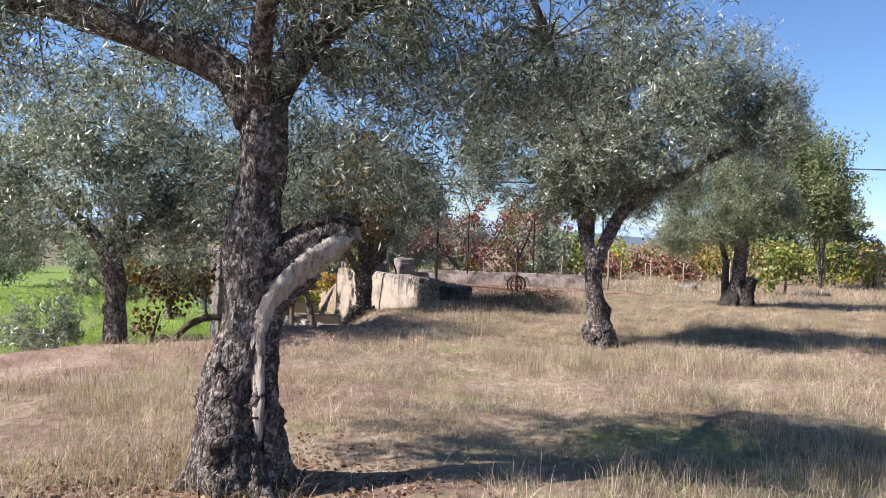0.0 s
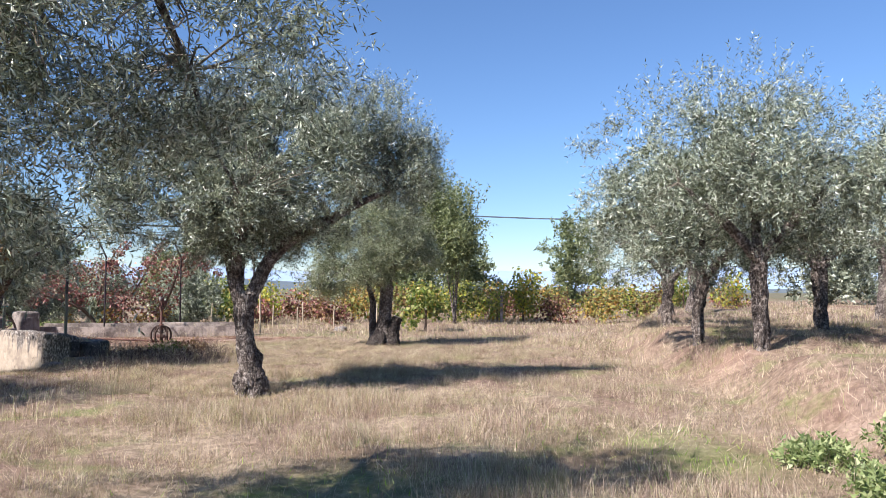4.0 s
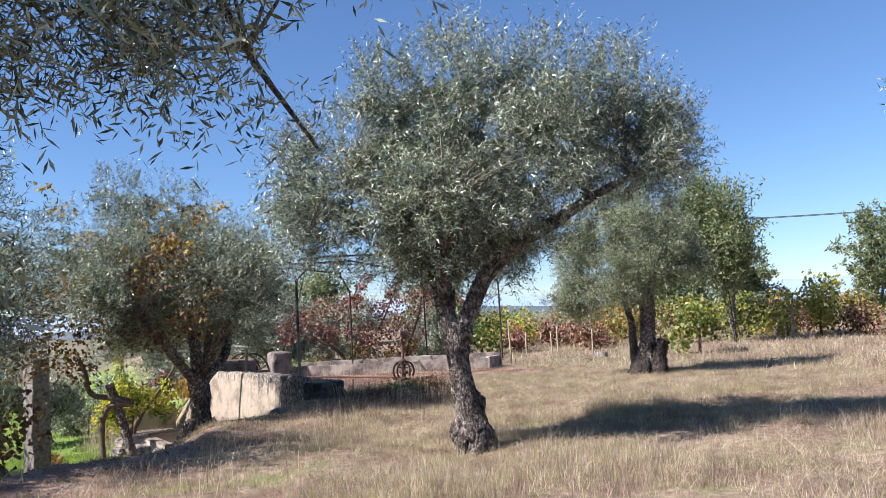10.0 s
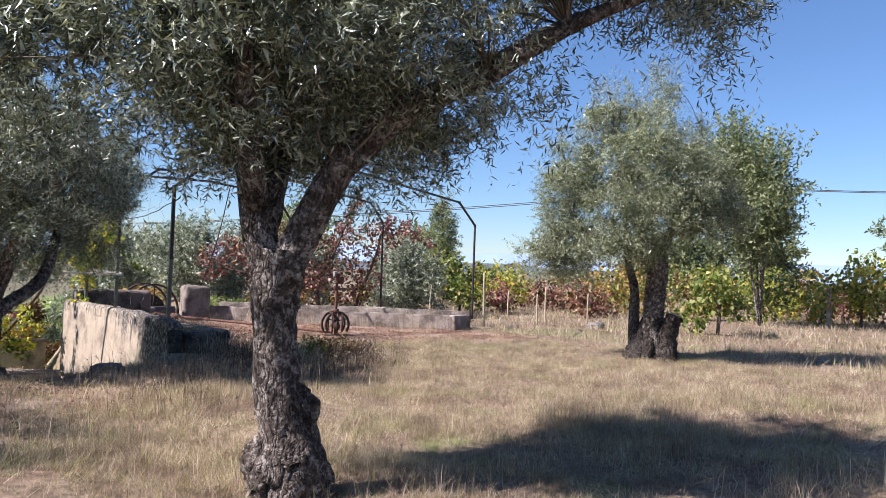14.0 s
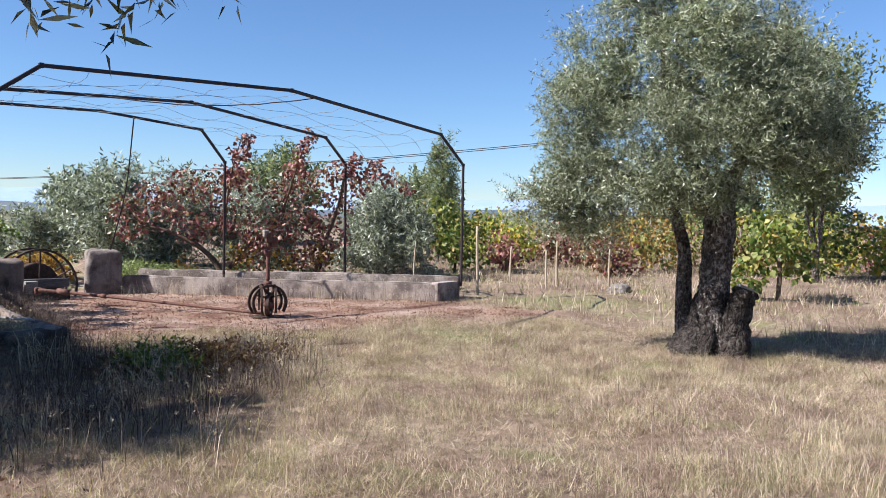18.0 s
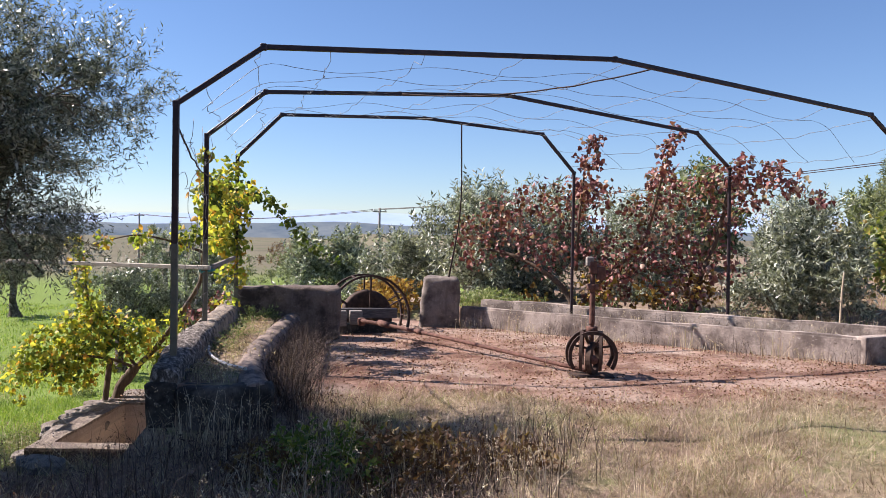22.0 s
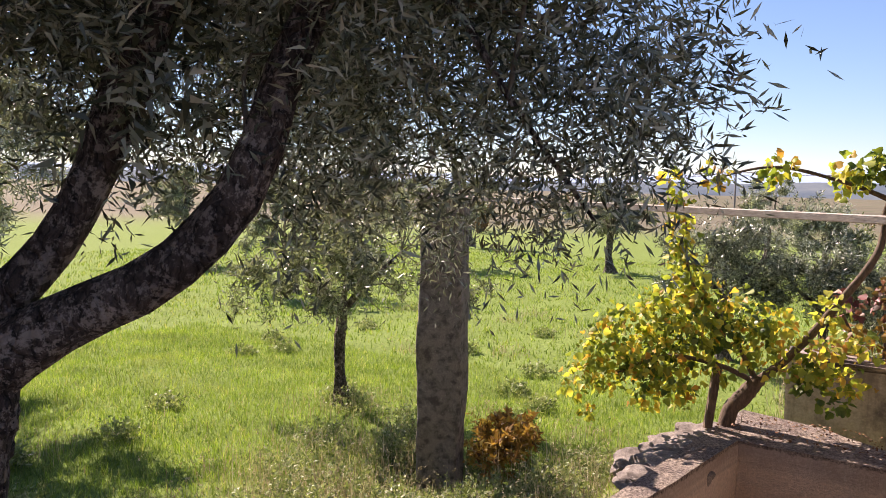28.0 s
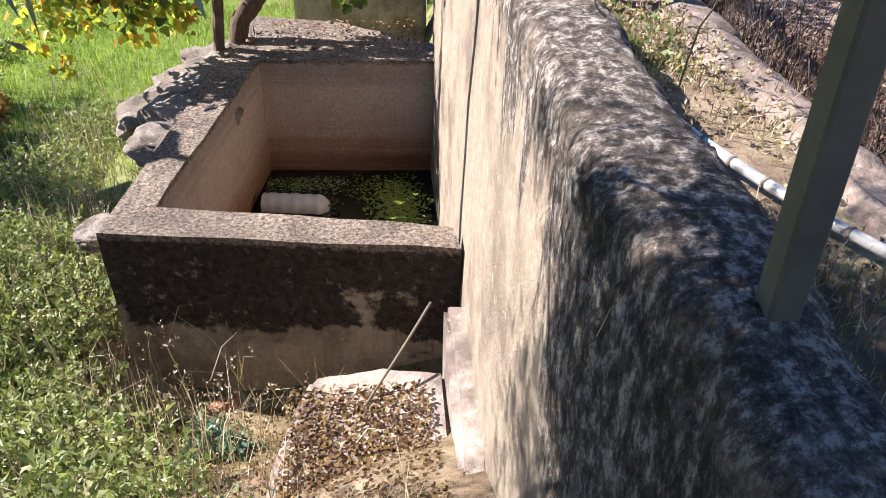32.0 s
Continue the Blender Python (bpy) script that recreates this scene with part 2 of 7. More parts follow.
CONC_DARK = concrete_material("near_black_stained_render", (0.15, 0.13, 0.115), (0.034, 0.03, 0.028), (0.27, 0.25, 0.22), 0.72)
CONC_LOW = concrete_material("low_wall_render", (0.42, 0.355, 0.315), (0.15, 0.122, 0.11), (0.52, 0.475, 0.43), 0.6)


def mossy_material(name, base, stain):
    """Lime render under black lichen, thick at the top, thin at the far end, running down in streaks; the front end is
    darkened further for the olive's shade.
    """
    m = concrete_material(name, base, stain, (0.52, 0.46, 0.39), 0.5, 1.0, True)
    nt = m.node_tree
    b = nt.nodes["Principled BSDF"]
    old = b.inputs["Base Color"].links[0].from_socket
    v = coords(nt)
    sep = nt.nodes.new("ShaderNodeSeparateXYZ")
    nt.links.new(v, sep.inputs[0])

    def madd(a, k, c):
        n = nt.nodes.new("ShaderNodeMath")
        n.operation = 'MULTIPLY_ADD'
        nt.links.new(a, n.inputs[0])
        n.inputs[1].default_value = k
        nt.links.new(c, n.inputs[2])
        return n.outputs[0]

    def along_wall(*limits):
        n = nt.nodes.new("ShaderNodeMapRange")
        nt.links.new(sep.outputs[1], n.inputs[0])
        for k, x in enumerate(limits):
            n.inputs[1 + k].default_value = x
        return n.outputs[0]

    s = madd(noise_tex(nt, coords(nt, (9, 9, 0.9)), 1.0, 6, 0.68), 1.8, sep.outputs[2])
    s = madd(noise_tex(nt, v, 22, 7, 0.8), 0.4, s)
    # Front stretch darkened in colour: lichen plus the olive crown's shade.
    s = madd(along_wall(0.45, 0.8, 0.55, -0.04), 1.0, s)
    s = madd(along_wall(1.5, 2.3, 0.0, -0.28), 1.0, s)
    mask = nt.nodes.new("ShaderNodeMapRange")
    nt.links.new(s, mask.inputs[0])
    mask.inputs[1].default_value, mask.inputs[2].default_value = 1.25, 1.41
    mask.inputs[4].default_value = 0.95
    moss = ramp(nt, noise_tex(nt, coords(nt, (26, 26, 13)), 1.0, 9, 0.8), [(0.43, (0.032, 0.027, 0.025)), (0.52, (0.125, 0.107, 0.098)), (0.59, (0.43, 0.39, 0.36))])
    pale = ramp(nt, noise_tex(nt, coords(nt, (7, 7, 3)), 1.0, 8, 0.75), [(0.61, (0, 0, 0)), (0.66, (0.5, 0.5, 0.5))])
    moss = mix(nt, pale, moss, ramp(nt, noise_tex(nt, v, 50, 7, 0.8), [(0.42, (0.12, 0.10, 0.095)), (0.55, (0.62, 0.56, 0.51))]))
    tan = ramp(nt, noise_tex(nt, v, 4.5, 6, 0.7), [(0.55, (0, 0, 0)), (0.63, (0.5, 0.5, 0.5))])
    moss = mix(nt, tan, moss, ramp(nt, noise_tex(nt, v, 60, 6, 0.8), [(0.4, (0.10, 0.07, 0.055)), (0.62, (0.40, 0.325, 0.27))]))
    nt.links.new(mix(nt, mask.outputs[0], old, moss), b.inputs["Base Color"])
    bump(nt, b, mix(nt, 0.5, noise_tex(nt, v, 70, 7, 0.75), noise_tex(nt, v, 16, 7, 0.7)), 0.9, 0.025)
    return m


MOSSY = mossy_material("lichened_render", (0.40, 0.33, 0.262), (0.20, 0.16, 0.13))
KERB_CAP = concrete_material("weathered_channel_cap", (0.29, 0.23, 0.20), (0.075, 0.06, 0.057), (0.40, 0.35, 0.31), 0.55, 1.8, False)
BACK_WALL = concrete_material("crumbling_dark_render", (0.21, 0.165, 0.145), (0.06, 0.047, 0.044), (0.33, 0.28, 0.25), 0.55, 1.3, True)


def tide_material():
    """Tank render, grey above and rust-stained in level lines towards the water."""
    m = concrete_material("tank_inner_render", (0.72, 0.58, 0.47), (0.50, 0.38, 0.30), (0.72, 0.62, 0.52), 0.25)
    nt = m.node_tree
    b = nt.nodes["Principled BSDF"]
    old = b.inputs["Base Color"].links[0].from_socket
    v = coords(nt, (0.35, 0.35, 11))
    sep = nt.nodes.new("ShaderNodeSeparateXYZ")
    nt.links.new(coords(nt), sep.inputs[0])
    ad = nt.nodes.new("ShaderNodeMath")
    ad.operation = 'MULTIPLY_ADD'
    nt.links.new(noise_tex(nt, v, 1.0, 6, 0.7), ad.inputs[0])
    ad.inputs[1].default_value = 0.55
    nt.links.new(sep.outputs[2], ad.inputs[2])
    mr = nt.nodes.new("ShaderNodeMapRange")
    nt.links.new(ad.outputs[0], mr.inputs[0])
    mr.inputs[1].default_value, mr.inputs[2].default_value = -1.62, -0.62
    tint = ramp(nt, mr.outputs[0], [(0.0, (0.36, 0.20, 0.13)), (0.22, (0.72, 0.50, 0.40)), (0.42, (1.0, 0.95, 0.92)), (0.72, (0.98, 0.97, 0.96)), (0.9, (0.66, 0.66, 0.68))])
    nt.links.new(mix(nt, 1.0, old, tint, 'MULTIPLY'), b.inputs["Base Color"])
    return m


STONE = concrete_material("granite", (0.29, 0.26, 0.235), (0.10, 0.088, 0.08), (0.50, 0.465, 0.42), 0.5, 4.5, False, 0.6)
RUBBLE = concrete_material("pale_rubble", (0.30, 0.26, 0.23), (0.12, 0.10, 0.09), (0.44, 0.40, 0.36), 0.5, 2.2, False, 0.5)
STONE_DARK = concrete_material("weathered_dark_stone", (0.25, 0.21, 0.185), (0.085, 0.07, 0.065), (0.34, 0.31, 0.28), 0.5, 1.2, True)
TANK_IN = tide_material()
RUST = simple_material("rusty_iron", [(0.25, (0.045, 0.024, 0.02)), (0.5, (0.13, 0.062, 0.048)), (0.8, (0.26, 0.14, 0.105))], 16, 0.85, 0.15, 0.5)
RUST_DARK = simple_material("dark_rusty_iron", [(0.3, (0.025, 0.018, 0.016)), (0.7, (0.10, 0.06, 0.045))], 14, 0.75, 0.3, 0.4)
PAINT_STEEL = simple_material("dark_painted_steel", [(0.3, (0.022, 0.016, 0.022)), (0.7, (0.055, 0.038, 0.042))], 10, 0.45, 0.3, 0.15)
POST_GREEN = simple_material("grey_green_painted_steel", [(0.3, (0.10, 0.10, 0.08)), (0.7, (0.17, 0.165, 0.135))], 10, 0.5, 0.1, 0.15)
WIRE = simple_material("galvanised_wire", [(0.3, (0.10, 0.09, 0.085)), (0.7, (0.26, 0.25, 0.24))], 20, 0.5, 0.6, 0)
WOOD_PALE = simple_material("weathered_plank", [(0.3, (0.30, 0.26, 0.22)), (0.7, (0.60, 0.55, 0.48))], 5, 0.8, 0, 0.3, (0.5, 8, 8))
WOOD_GREY = simple_material("grey_old_timber", [(0.3, (0.14, 0.12, 0.11)), (0.7, (0.33, 0.30, 0.27))], 6, 0.85, 0, 0.5, (1, 6, 6))
WOOD_DARK = simple_material("dark_old_timber", [(0.3, (0.045, 0.042, 0.045)), (0.7, (0.15, 0.14, 0.14))], 6, 0.85, 0, 0.5, (1, 6, 6))
WOOD_POST = simple_material("pale_stake_wood", [(0.3, (0.26, 0.21, 0.15)), (0.7, (0.48, 0.40, 0.30))], 8, 0.85, 0, 0.4, (5, 5, 0.6))
PVC = simple_material("pale_plastic_pipe", [(0.3, (0.5, 0.5, 0.5)), (0.7, (0.68, 0.68, 0.69))], 4, 0.35, 0, 0)
BLUE = simple_material("turquoise_twine", [(0.3, (0.02, 0.22, 0.30)), (0.7, (0.05, 0.36, 0.45))], 30, 0.6, 0, 0.2)
WHITE_TIN = simple_material("dull_white_plastic", [(0.3, (0.50, 0.47, 0.43)), (0.7, (0.66, 0.63, 0.58))], 9, 0.5, 0, 0.1)
LITTER = leaf_material("leaf_litter", [(0.0, (0.07, 0.03, 0.018)), (0.5, (0.19, 0.09, 0.05)), (0.8, (0.30, 0.19, 0.12)), (1.0, (0.40, 0.32, 0.22))], 0.75, 0.1, 0.2)
TEAL_LEAF = leaf_material("blue_green_leaf", [(0.0, (0.05, 0.14, 0.11)), (1.0, (0.16, 0.30, 0.23))], 0.5, 0.2)
RUST_BRICK = simple_material("broken_brick", [(0.3, (0.24, 0.10, 0.065)), (0.7, (0.40, 0.20, 0.14))], 20, 0.9, 0, 0.5)
ALGA = leaf_material("pond_weed", [(0.0, (0.16, 0.22, 0.03)), (1.0, (0.38, 0.42, 0.09))], 0.5, 0.2)


def ground_material():
    m, nt, b = material("orchard_ground")
    v = coords(nt)
    at = nt.nodes.new("ShaderNodeAttribute")
    at.attribute_name = "cover"
    sep = nt.nodes.new("ShaderNodeSeparateColor")
    nt.links.new(at.outputs["Color"], sep.inputs[0])
    straw = ramp(nt, noise_tex(nt, v, 9, 8, 0.7), [(0.25, (0.075, 0.058, 0.048)), (0.5, (0.24, 0.187, 0.152)), (0.75, (0.45, 0.37, 0.305))])
    patch = ramp(nt, noise_tex(nt, v, 0.55, 5), [(0.40, (0.76, 0.66, 0.62)), (0.60, (1.06, 1.04, 0.93))])
    straw = mix(nt, 1.0, straw, patch, 'MULTIPLY')
    grn = ramp(nt, noise_tex(nt, v, 14, 7, 0.7), [(0.3, (0.08, 0.125, 0.025)), (0.6, (0.175, 0.255, 0.055)), (0.8, (0.27, 0.31, 0.11))])
    spots = ramp(nt, noise_tex(nt, v, 0.9, 6, 0.65), [(0.54, (0, 0, 0)), (0.70, (0.6, 0.6, 0.6))])
    col = mix(nt, spots, straw, grn)
    col = mix(nt, sep.outputs[0], col, grn)
    dirt = ramp(nt, noise_tex(nt, v, 18, 8, 0.75), [(0.25, (0.13, 0.068, 0.05)), (0.5, (0.31, 0.195, 0.15)), (0.8, (0.48, 0.35, 0.28))])
    pale = ramp(nt, noise_tex(nt, v, 0.8, 6), [(0.45, (0, 0, 0)), (0.65, (0.75, 0.75, 0.75))])
    blot = ramp(nt, noise_tex(nt, v, 1.5, 7, 0.65), [(0.40, (0.48, 0.40, 0.38)), (0.56, (1.0, 1.0, 1.0))])
    dirt = mix(nt, pale, dirt, ramp(nt, noise_tex(nt, v, 30, 6), [(0.3, (0.34, 0.265, 0.225)), (0.7, (0.56, 0.47, 0.40))]))
    dirt = mix(nt, 1.0, dirt, blot, 'MULTIPLY')
    col = mix(nt, sep.outputs[1], col, dirt)
    farm = ramp(nt, noise_tex(nt, v, 0.02, 4), [(0.35, (0.115, 0.105, 0.072)), (0.55, (0.155, 0.14, 0.095)), (0.7, (0.085, 0.105, 0.05))])
    col = mix(nt, sep.outputs[2], col, farm)
    nt.links.new(col, b.inputs["Base Color"])
    b.inputs["Roughness"].default_value = 0.95
    b.inputs["Specular IOR Level"].default_value = 0.1
    bump(nt, b, mix(nt, 0.5, noise_tex(nt, v, 45, 7, 0.7), noise_tex(nt, v, 6, 6)), 0.8, 0.04)
    return m


GROUND = ground_material()


def water_material():
    m, nt, b = material("dark_pond_water")
    b.inputs["Base Color"].default_value = (0.012, 0.014, 0.008, 1)
    b.inputs["Roughness"].default_value = 0.05
    bump(nt, b, noise_tex(nt, coords(nt), 6, 3), 0.05, 0.01)
    return m


WATER = water_material()


# ---- mesh helpers ----
def mesh(name, verts, faces, smooth=False):
    me = bpy.data.meshes.new(name)
    me.from_pydata([tuple(v) for v in verts], [], faces)
    if smooth:
        me.polygons.foreach_set("use_smooth", [True] * len(me.polygons))
    me.update()
    return me


def fast_mesh(name, verts, sides):
    """A mesh of separate faces with the same number of corners; five corners make a bent blade of two faces."""
    verts = np.asarray(verts, np.float32).reshape(-1, 3)
    n = len(verts)
    me = bpy.data.meshes.new(name)
    me.vertices.add(n)
    me.vertices.foreach_set("co", verts.ravel())
    if sides == 5:
        base = (np.arange(n // 5, dtype=np.int32) * 5)[:, None]
        corners = (base + np.array([[0, 1, 2, 4, 4, 2, 3]])).astype(np.int32).ravel()
        starts = (np.arange(n // 5)[:, None] * 7 + np.array([[0, 4]])).astype(np.int32).ravel()
    else:
        corners, starts = np.arange(n, dtype=np.int32), np.arange(0, n, sides, dtype=np.int32)
    me.loops.add(len(corners))
    me.loops.foreach_set("vertex_index", corners)
    me.polygons.add(len(starts))
    me.polygons.foreach_set("loop_start", starts)
    me.update(calc_edges=True)
    return me


def part(name, me, mat, parent=None, label="", kind="", m=None):
    ob = new(name, me)
    if mat is not None and not me.materials:
        me.materials.append(mat)
    if parent is not None:
        ob.parent = parent
    if m is not None:
        ob.matrix_basis = m
    return tagged(ob, label, kind=kind)


def thing(name, at, label, category, group="", kind="", rz=0):
    ob = new(name)
    ob.empty_display_size = 0.1
    ob.matrix_basis = pose(*at, 0, 0, rz)
    return tagged(ob, label, category, group, kind)


def bm_mesh(name, bm, smooth=False):
    me = bpy.data.meshes.new(name)
    bm.to_mesh(me)
    bm.free()
    if smooth:
        me.polygons.foreach_set("use_smooth", [True] * len(me.polygons))
    return me


def block(name, size, bevel=0.01, segments=2, jitter=0.0, seed=0, cuts=0):
    """A box with its base at z 0, rounded edges and, if cut finely, an uneven surface."""
    if not cuts:
        bm = bmesh.new()
        bmesh.ops.create_cube(bm, size=1)
        for v in bm.verts:
            v.co = Vector((v.co.x * size[0], v.co.y * size[1], (v.co.z + 0.5) * size[2]))
        if bevel:
            bmesh.ops.bevel(bm, geom=bm.edges[:], offset=bevel, segments=segments, affect='EDGES', profile=0.6)
        return bm_mesh(name, bm)
    half = [s / 2 for s in size]
    b = min(bevel, min(half) * 0.9)
    lines = []
    for h in half:
        inner = np.linspace(-h + b, h - b, max(2, int(cuts * max(1, h / max(half) * 2)) + 1))
        rim = b * np.array([0.0, 0.25, 0.6])
        lines.append(np.concatenate([-h + rim, inner, h - rim[::-1]]))
    found, vs, fs = {}, [], []

    def vertex(p):
        key = tuple(round(c, 5) for c in p)
        if key not in found:
            core = Vector([max(-h + b, min(h - b, c)) for c, h in zip(p, half)])
            d = Vector(p) - core
            q = core + (d.normalized() * b if d.length > 1e-6 else d)
            q.z += half[2]
            if jitter:
                n = q * 2.3 + Vector((seed * 3.1, seed, 0))
                q += (Vector(noise.noise_vector(n)) * 0.7 + Vector(noise.noise_vector(n * 4)) * 0.25 + Vector(noise.noise_vector(n * 11)) * 0.12) * jitter
            found[key] = len(vs)
            vs.append(q)
        return found[key]

    for ax in range(3):
        u, w = [k for k in range(3) if k != ax]
        for side in (-1, 1):
            for i in range(len(lines[u]) - 1):
                for j in range(len(lines[w]) - 1):
                    ring = []
                    for du, dw in ((0, 0), (1, 0), (1, 1), (0, 1)):
                        p = [0, 0, 0]
                        p[ax], p[u], p[w] = side * half[ax], lines[u][i + du], lines[w][j + dw]
                        ring.append(vertex(p))
                    flip = (side > 0) == (ax == 1)
                    fs.append(tuple(ring[::-1] if flip else ring))
    return mesh(name, vs, fs, True)


def smooth_path(points, n):
    """A rounded line through the points, as n + 1 places."""
    p = np.asarray(points, float)
    p = np.vstack([2 * p[0] - p[1], p, 2 * p[-1] - p[-2]])
    out = []
    for s in np.linspace(0, len(p) - 3 - 1e-6, n + 1):
        i, u = int(s), s - int(s)
        a, b, c, d = p[i:i + 4]
        out.append(0.5 * ((2 * b) + (c - a) * u + (2 * a - 5 * b + 4 * c - d) * u * u + (3 * b - a - 3 * c + d) * u ** 3))
    return np.array(out)


def tube(name, points, radii, sides=10, rings=0, gnarl=0.0, seed=0, closed=True):
    """A round, tapering, if wished gnarled, limb along the points."""
    rng = np.random.default_rng(seed)
    n = rings or max(2, 4 * len(points))
    q = smooth_path([(*p, r) for p, r in zip(points, radii)], n)
    c, r = q[:, :3], np.maximum(q[:, 3], 0.001)
    tan = np.gradient(c, axis=0)
    tan /= np.linalg.norm(tan, axis=1)[:, None] + 1e-9
    up = np.array([1.0, 0.13, 0.07]) if abs(tan[0][0]) < 0.8 else np.array([0.1, 1.0, 0.1])
    side = np.cross(tan, up)
    side /= np.linalg.norm(side, axis=1)[:, None] + 1e-9
    other = np.cross(tan, side)
    th = np.linspace(0, 2 * math.pi, sides, endpoint=False)
    rad = np.repeat(r[:, None], sides, 1)
    if gnarl:
        s = np.linspace(0, 1, n + 1)[:, None] * np.linalg.norm(np.diff(c, axis=0), axis=1).sum()
        f = np.zeros_like(rad)
        for k, amp, fz in ((2, 0.5, 1.3), (3, 0.55, 2.2), (5, 0.4, 1.2), (7, 0.35, 3.1), (11, 0.18, 2.0)):
            a, b2 = rng.uniform(0, 6.3, 2)
            f += amp * np.sin(k * th[None, :] + a + 1.3 * np.sin(fz * s + b2) + 0.8 * s) * np.cos(fz * 1.7 * s + b2) ** (2 if k > 4 else 1)
        f += 0.35 * rng.normal(size=f.shape)
        rad = rad * (1 + gnarl * f)
    v = c[:, None, :] + rad[..., None] * (np.cos(th)[None, :, None] * side[:, None, :] + np.sin(th)[None, :, None] * other[:, None, :])
    v = v.reshape(-1, 3)
    faces = [(i * sides + j, i * sides + (j + 1) % sides, (i + 1) * sides + (j + 1) % sides, (i + 1) * sides + j) for i in range(n) for j in range(sides)]
    if closed:
        faces += [tuple(range(sides))[::-1], tuple(n * sides + j for j in range(sides))]
    return mesh(name, v, faces, True)


def bar(name, a, b, w, d=None, up=(0, 0, 1)):
    """A square tube from a to b."""
    a, b = Vector(a), Vector(b)
    t = (b - a).normalized()
    s = t.cross(Vector(up))
    s = s.normalized() if s.length > 0.1 else Vector((1, 0, 0))
    u = s.cross(t)
    d = d or w
    vs = [p + s * (i * w / 2) + u * (j * d / 2) for p in (a, b) for i, j in ((-1, -1), (1, -1), (1, 1), (-1, 1))]
    bm = bmesh.new()
    bv = [bm.verts.new(v) for v in vs]
    for f in ((3, 2, 1, 0), (4, 5, 6, 7), (0, 1, 5, 4), (1, 2, 6, 5), (2, 3, 7, 6), (3, 0, 4, 7)):
        bm.faces.new([bv[i] for i in f])
    bmesh.ops.bevel(bm, geom=bm.edges[:], offset=min(w, d) * 0.1, segments=1, affect='EDGES')
    return bm_mesh(name, bm)


def unit(a):
    return a / (np.linalg.norm(a, axis=-1, keepdims=True) + 1e-9)


def spray_leaves(rng, anchor, way, length, count, size, width, droop=0.25, spread=0.9, tri=False):
    """Narrow leaves in pairs along short shoots: an array of four-cornered leaves."""
    n = len(anchor)
    t = np.linspace(0.12, 1.0, count)[None, :] + rng.uniform(-0.03, 0.03, (n, count))
    ln = length * rng.uniform(0.6, 1.25, (n, 1))
    pos = anchor[:, None, :] + way[:, None, :] * (ln * t)[..., None]
    pos[..., 2] -= droop * ln * t * t
    side = unit(np.cross(way, rng.normal(size=(n, 3))))
    side2 = unit(np.cross(way, side))
    sgn = np.where(np.arange(count) % 2 == 0, 1.0, -1.0)[None, :, None]
    alt = (np.arange(count) // 2 % 2 == 0)[None, :, None]
    lat = np.where(alt, side[:, None, :], side2[:, None, :]) * sgn
    d = unit(way[:, None, :] * 0.75 + lat * spread + rng.normal(size=(n, count, 3)) * 0.28 + np.array([0, 0, -droop * 0.4]))
    nrm = unit(np.cross(d, rng.normal(size=(n, count, 3))))
    sz = size * rng.uniform(0.6, 1.25, (n, count, 1))
    mid = pos + d * sz * 0.5
    tip = pos + d * sz
    w = nrm * sz * width
    if tri:
        return np.stack([pos + w, tip, pos + d * sz * 0.25 - w], 2).reshape(-1, 3)
    return np.stack([pos, mid + w, tip, mid - w], 2).reshape(-1, 3)


def blob_points(rng, blobs, n, shell=0.5, rough=0.25):
    """Places and outward ways spread through rounded masses (x, y, z, r) with an uneven skin."""
    b = np.asarray(blobs, float)
    w = b[:, 3] ** 2
    i = rng.choice(len(b), n, p=w / w.sum())
    d = unit(rng.normal(size=(n, 3)))
    lump = 1 + rough * (np.sin(3.1 * d[:, 0] + 5 * d[:, 2] + i) + np.sin(4.7 * d[:, 1] - 3 * d[:, 2] + 2 * i)) * 0.5
    r = b[i, 3] * lump * (shell + (1 - shell) * rng.uniform(0, 1, n) ** 0.6)
    flat = np.array([1.0, 1.0, 0.85])
    return b[i, :3] + d * r[:, None] * flat, d


def olive_crown(seed, blobs, shoots, size=0.06, per=16, length=0.30, droop=0.3, sprouts=0.06, rough=0.35, tri=False, wide=0.125):
    rng = np.random.default_rng(seed)
    m = max(8, shoots // 15)
    ca, cd = blob_points(rng, blobs, m, 0.5, rough)
    pick = rng.integers(0, m, shoots)
    a = ca[pick] + rng.normal(size=(shoots, 3)) * np.array([0.11, 0.11, 0.09]) * (length / 0.3)
    d = cd[pick]
    way = unit(d * 0.8 + rng.normal(size=(shoots, 3)) * 0.6 + np.array([0, 0, 0.2]))
    v = spray_leaves(rng, a - way * length * 0.5, way, length, per, size, wide, droop, 0.9, tri)
    k = int(shoots * sprouts)
    if k:
        b = np.asarray(blobs, float)
        top = b[b[:, 2] > np.percentile(b[:, 2], 45)]
        i = rng.choice(len(top), k)
        dd = unit(rng.normal(size=(k, 3)) * np.array([0.8, 0.8, 0.2]) + np.array([0, 0, 1.0]))
        a2 = top[i, :3] + dd * top[i, 3:4] * 0.75
        w2 = unit(np.array([0, 0, 1.0]) + rng.normal(size=(k, 3)) * 0.3 + dd * 0.3)
        v = np.vstack([v, spray_leaves(rng, a2, w2, length * 1.9, per + 10, size, wide, 0.05, 0.9, tri)])
    return v


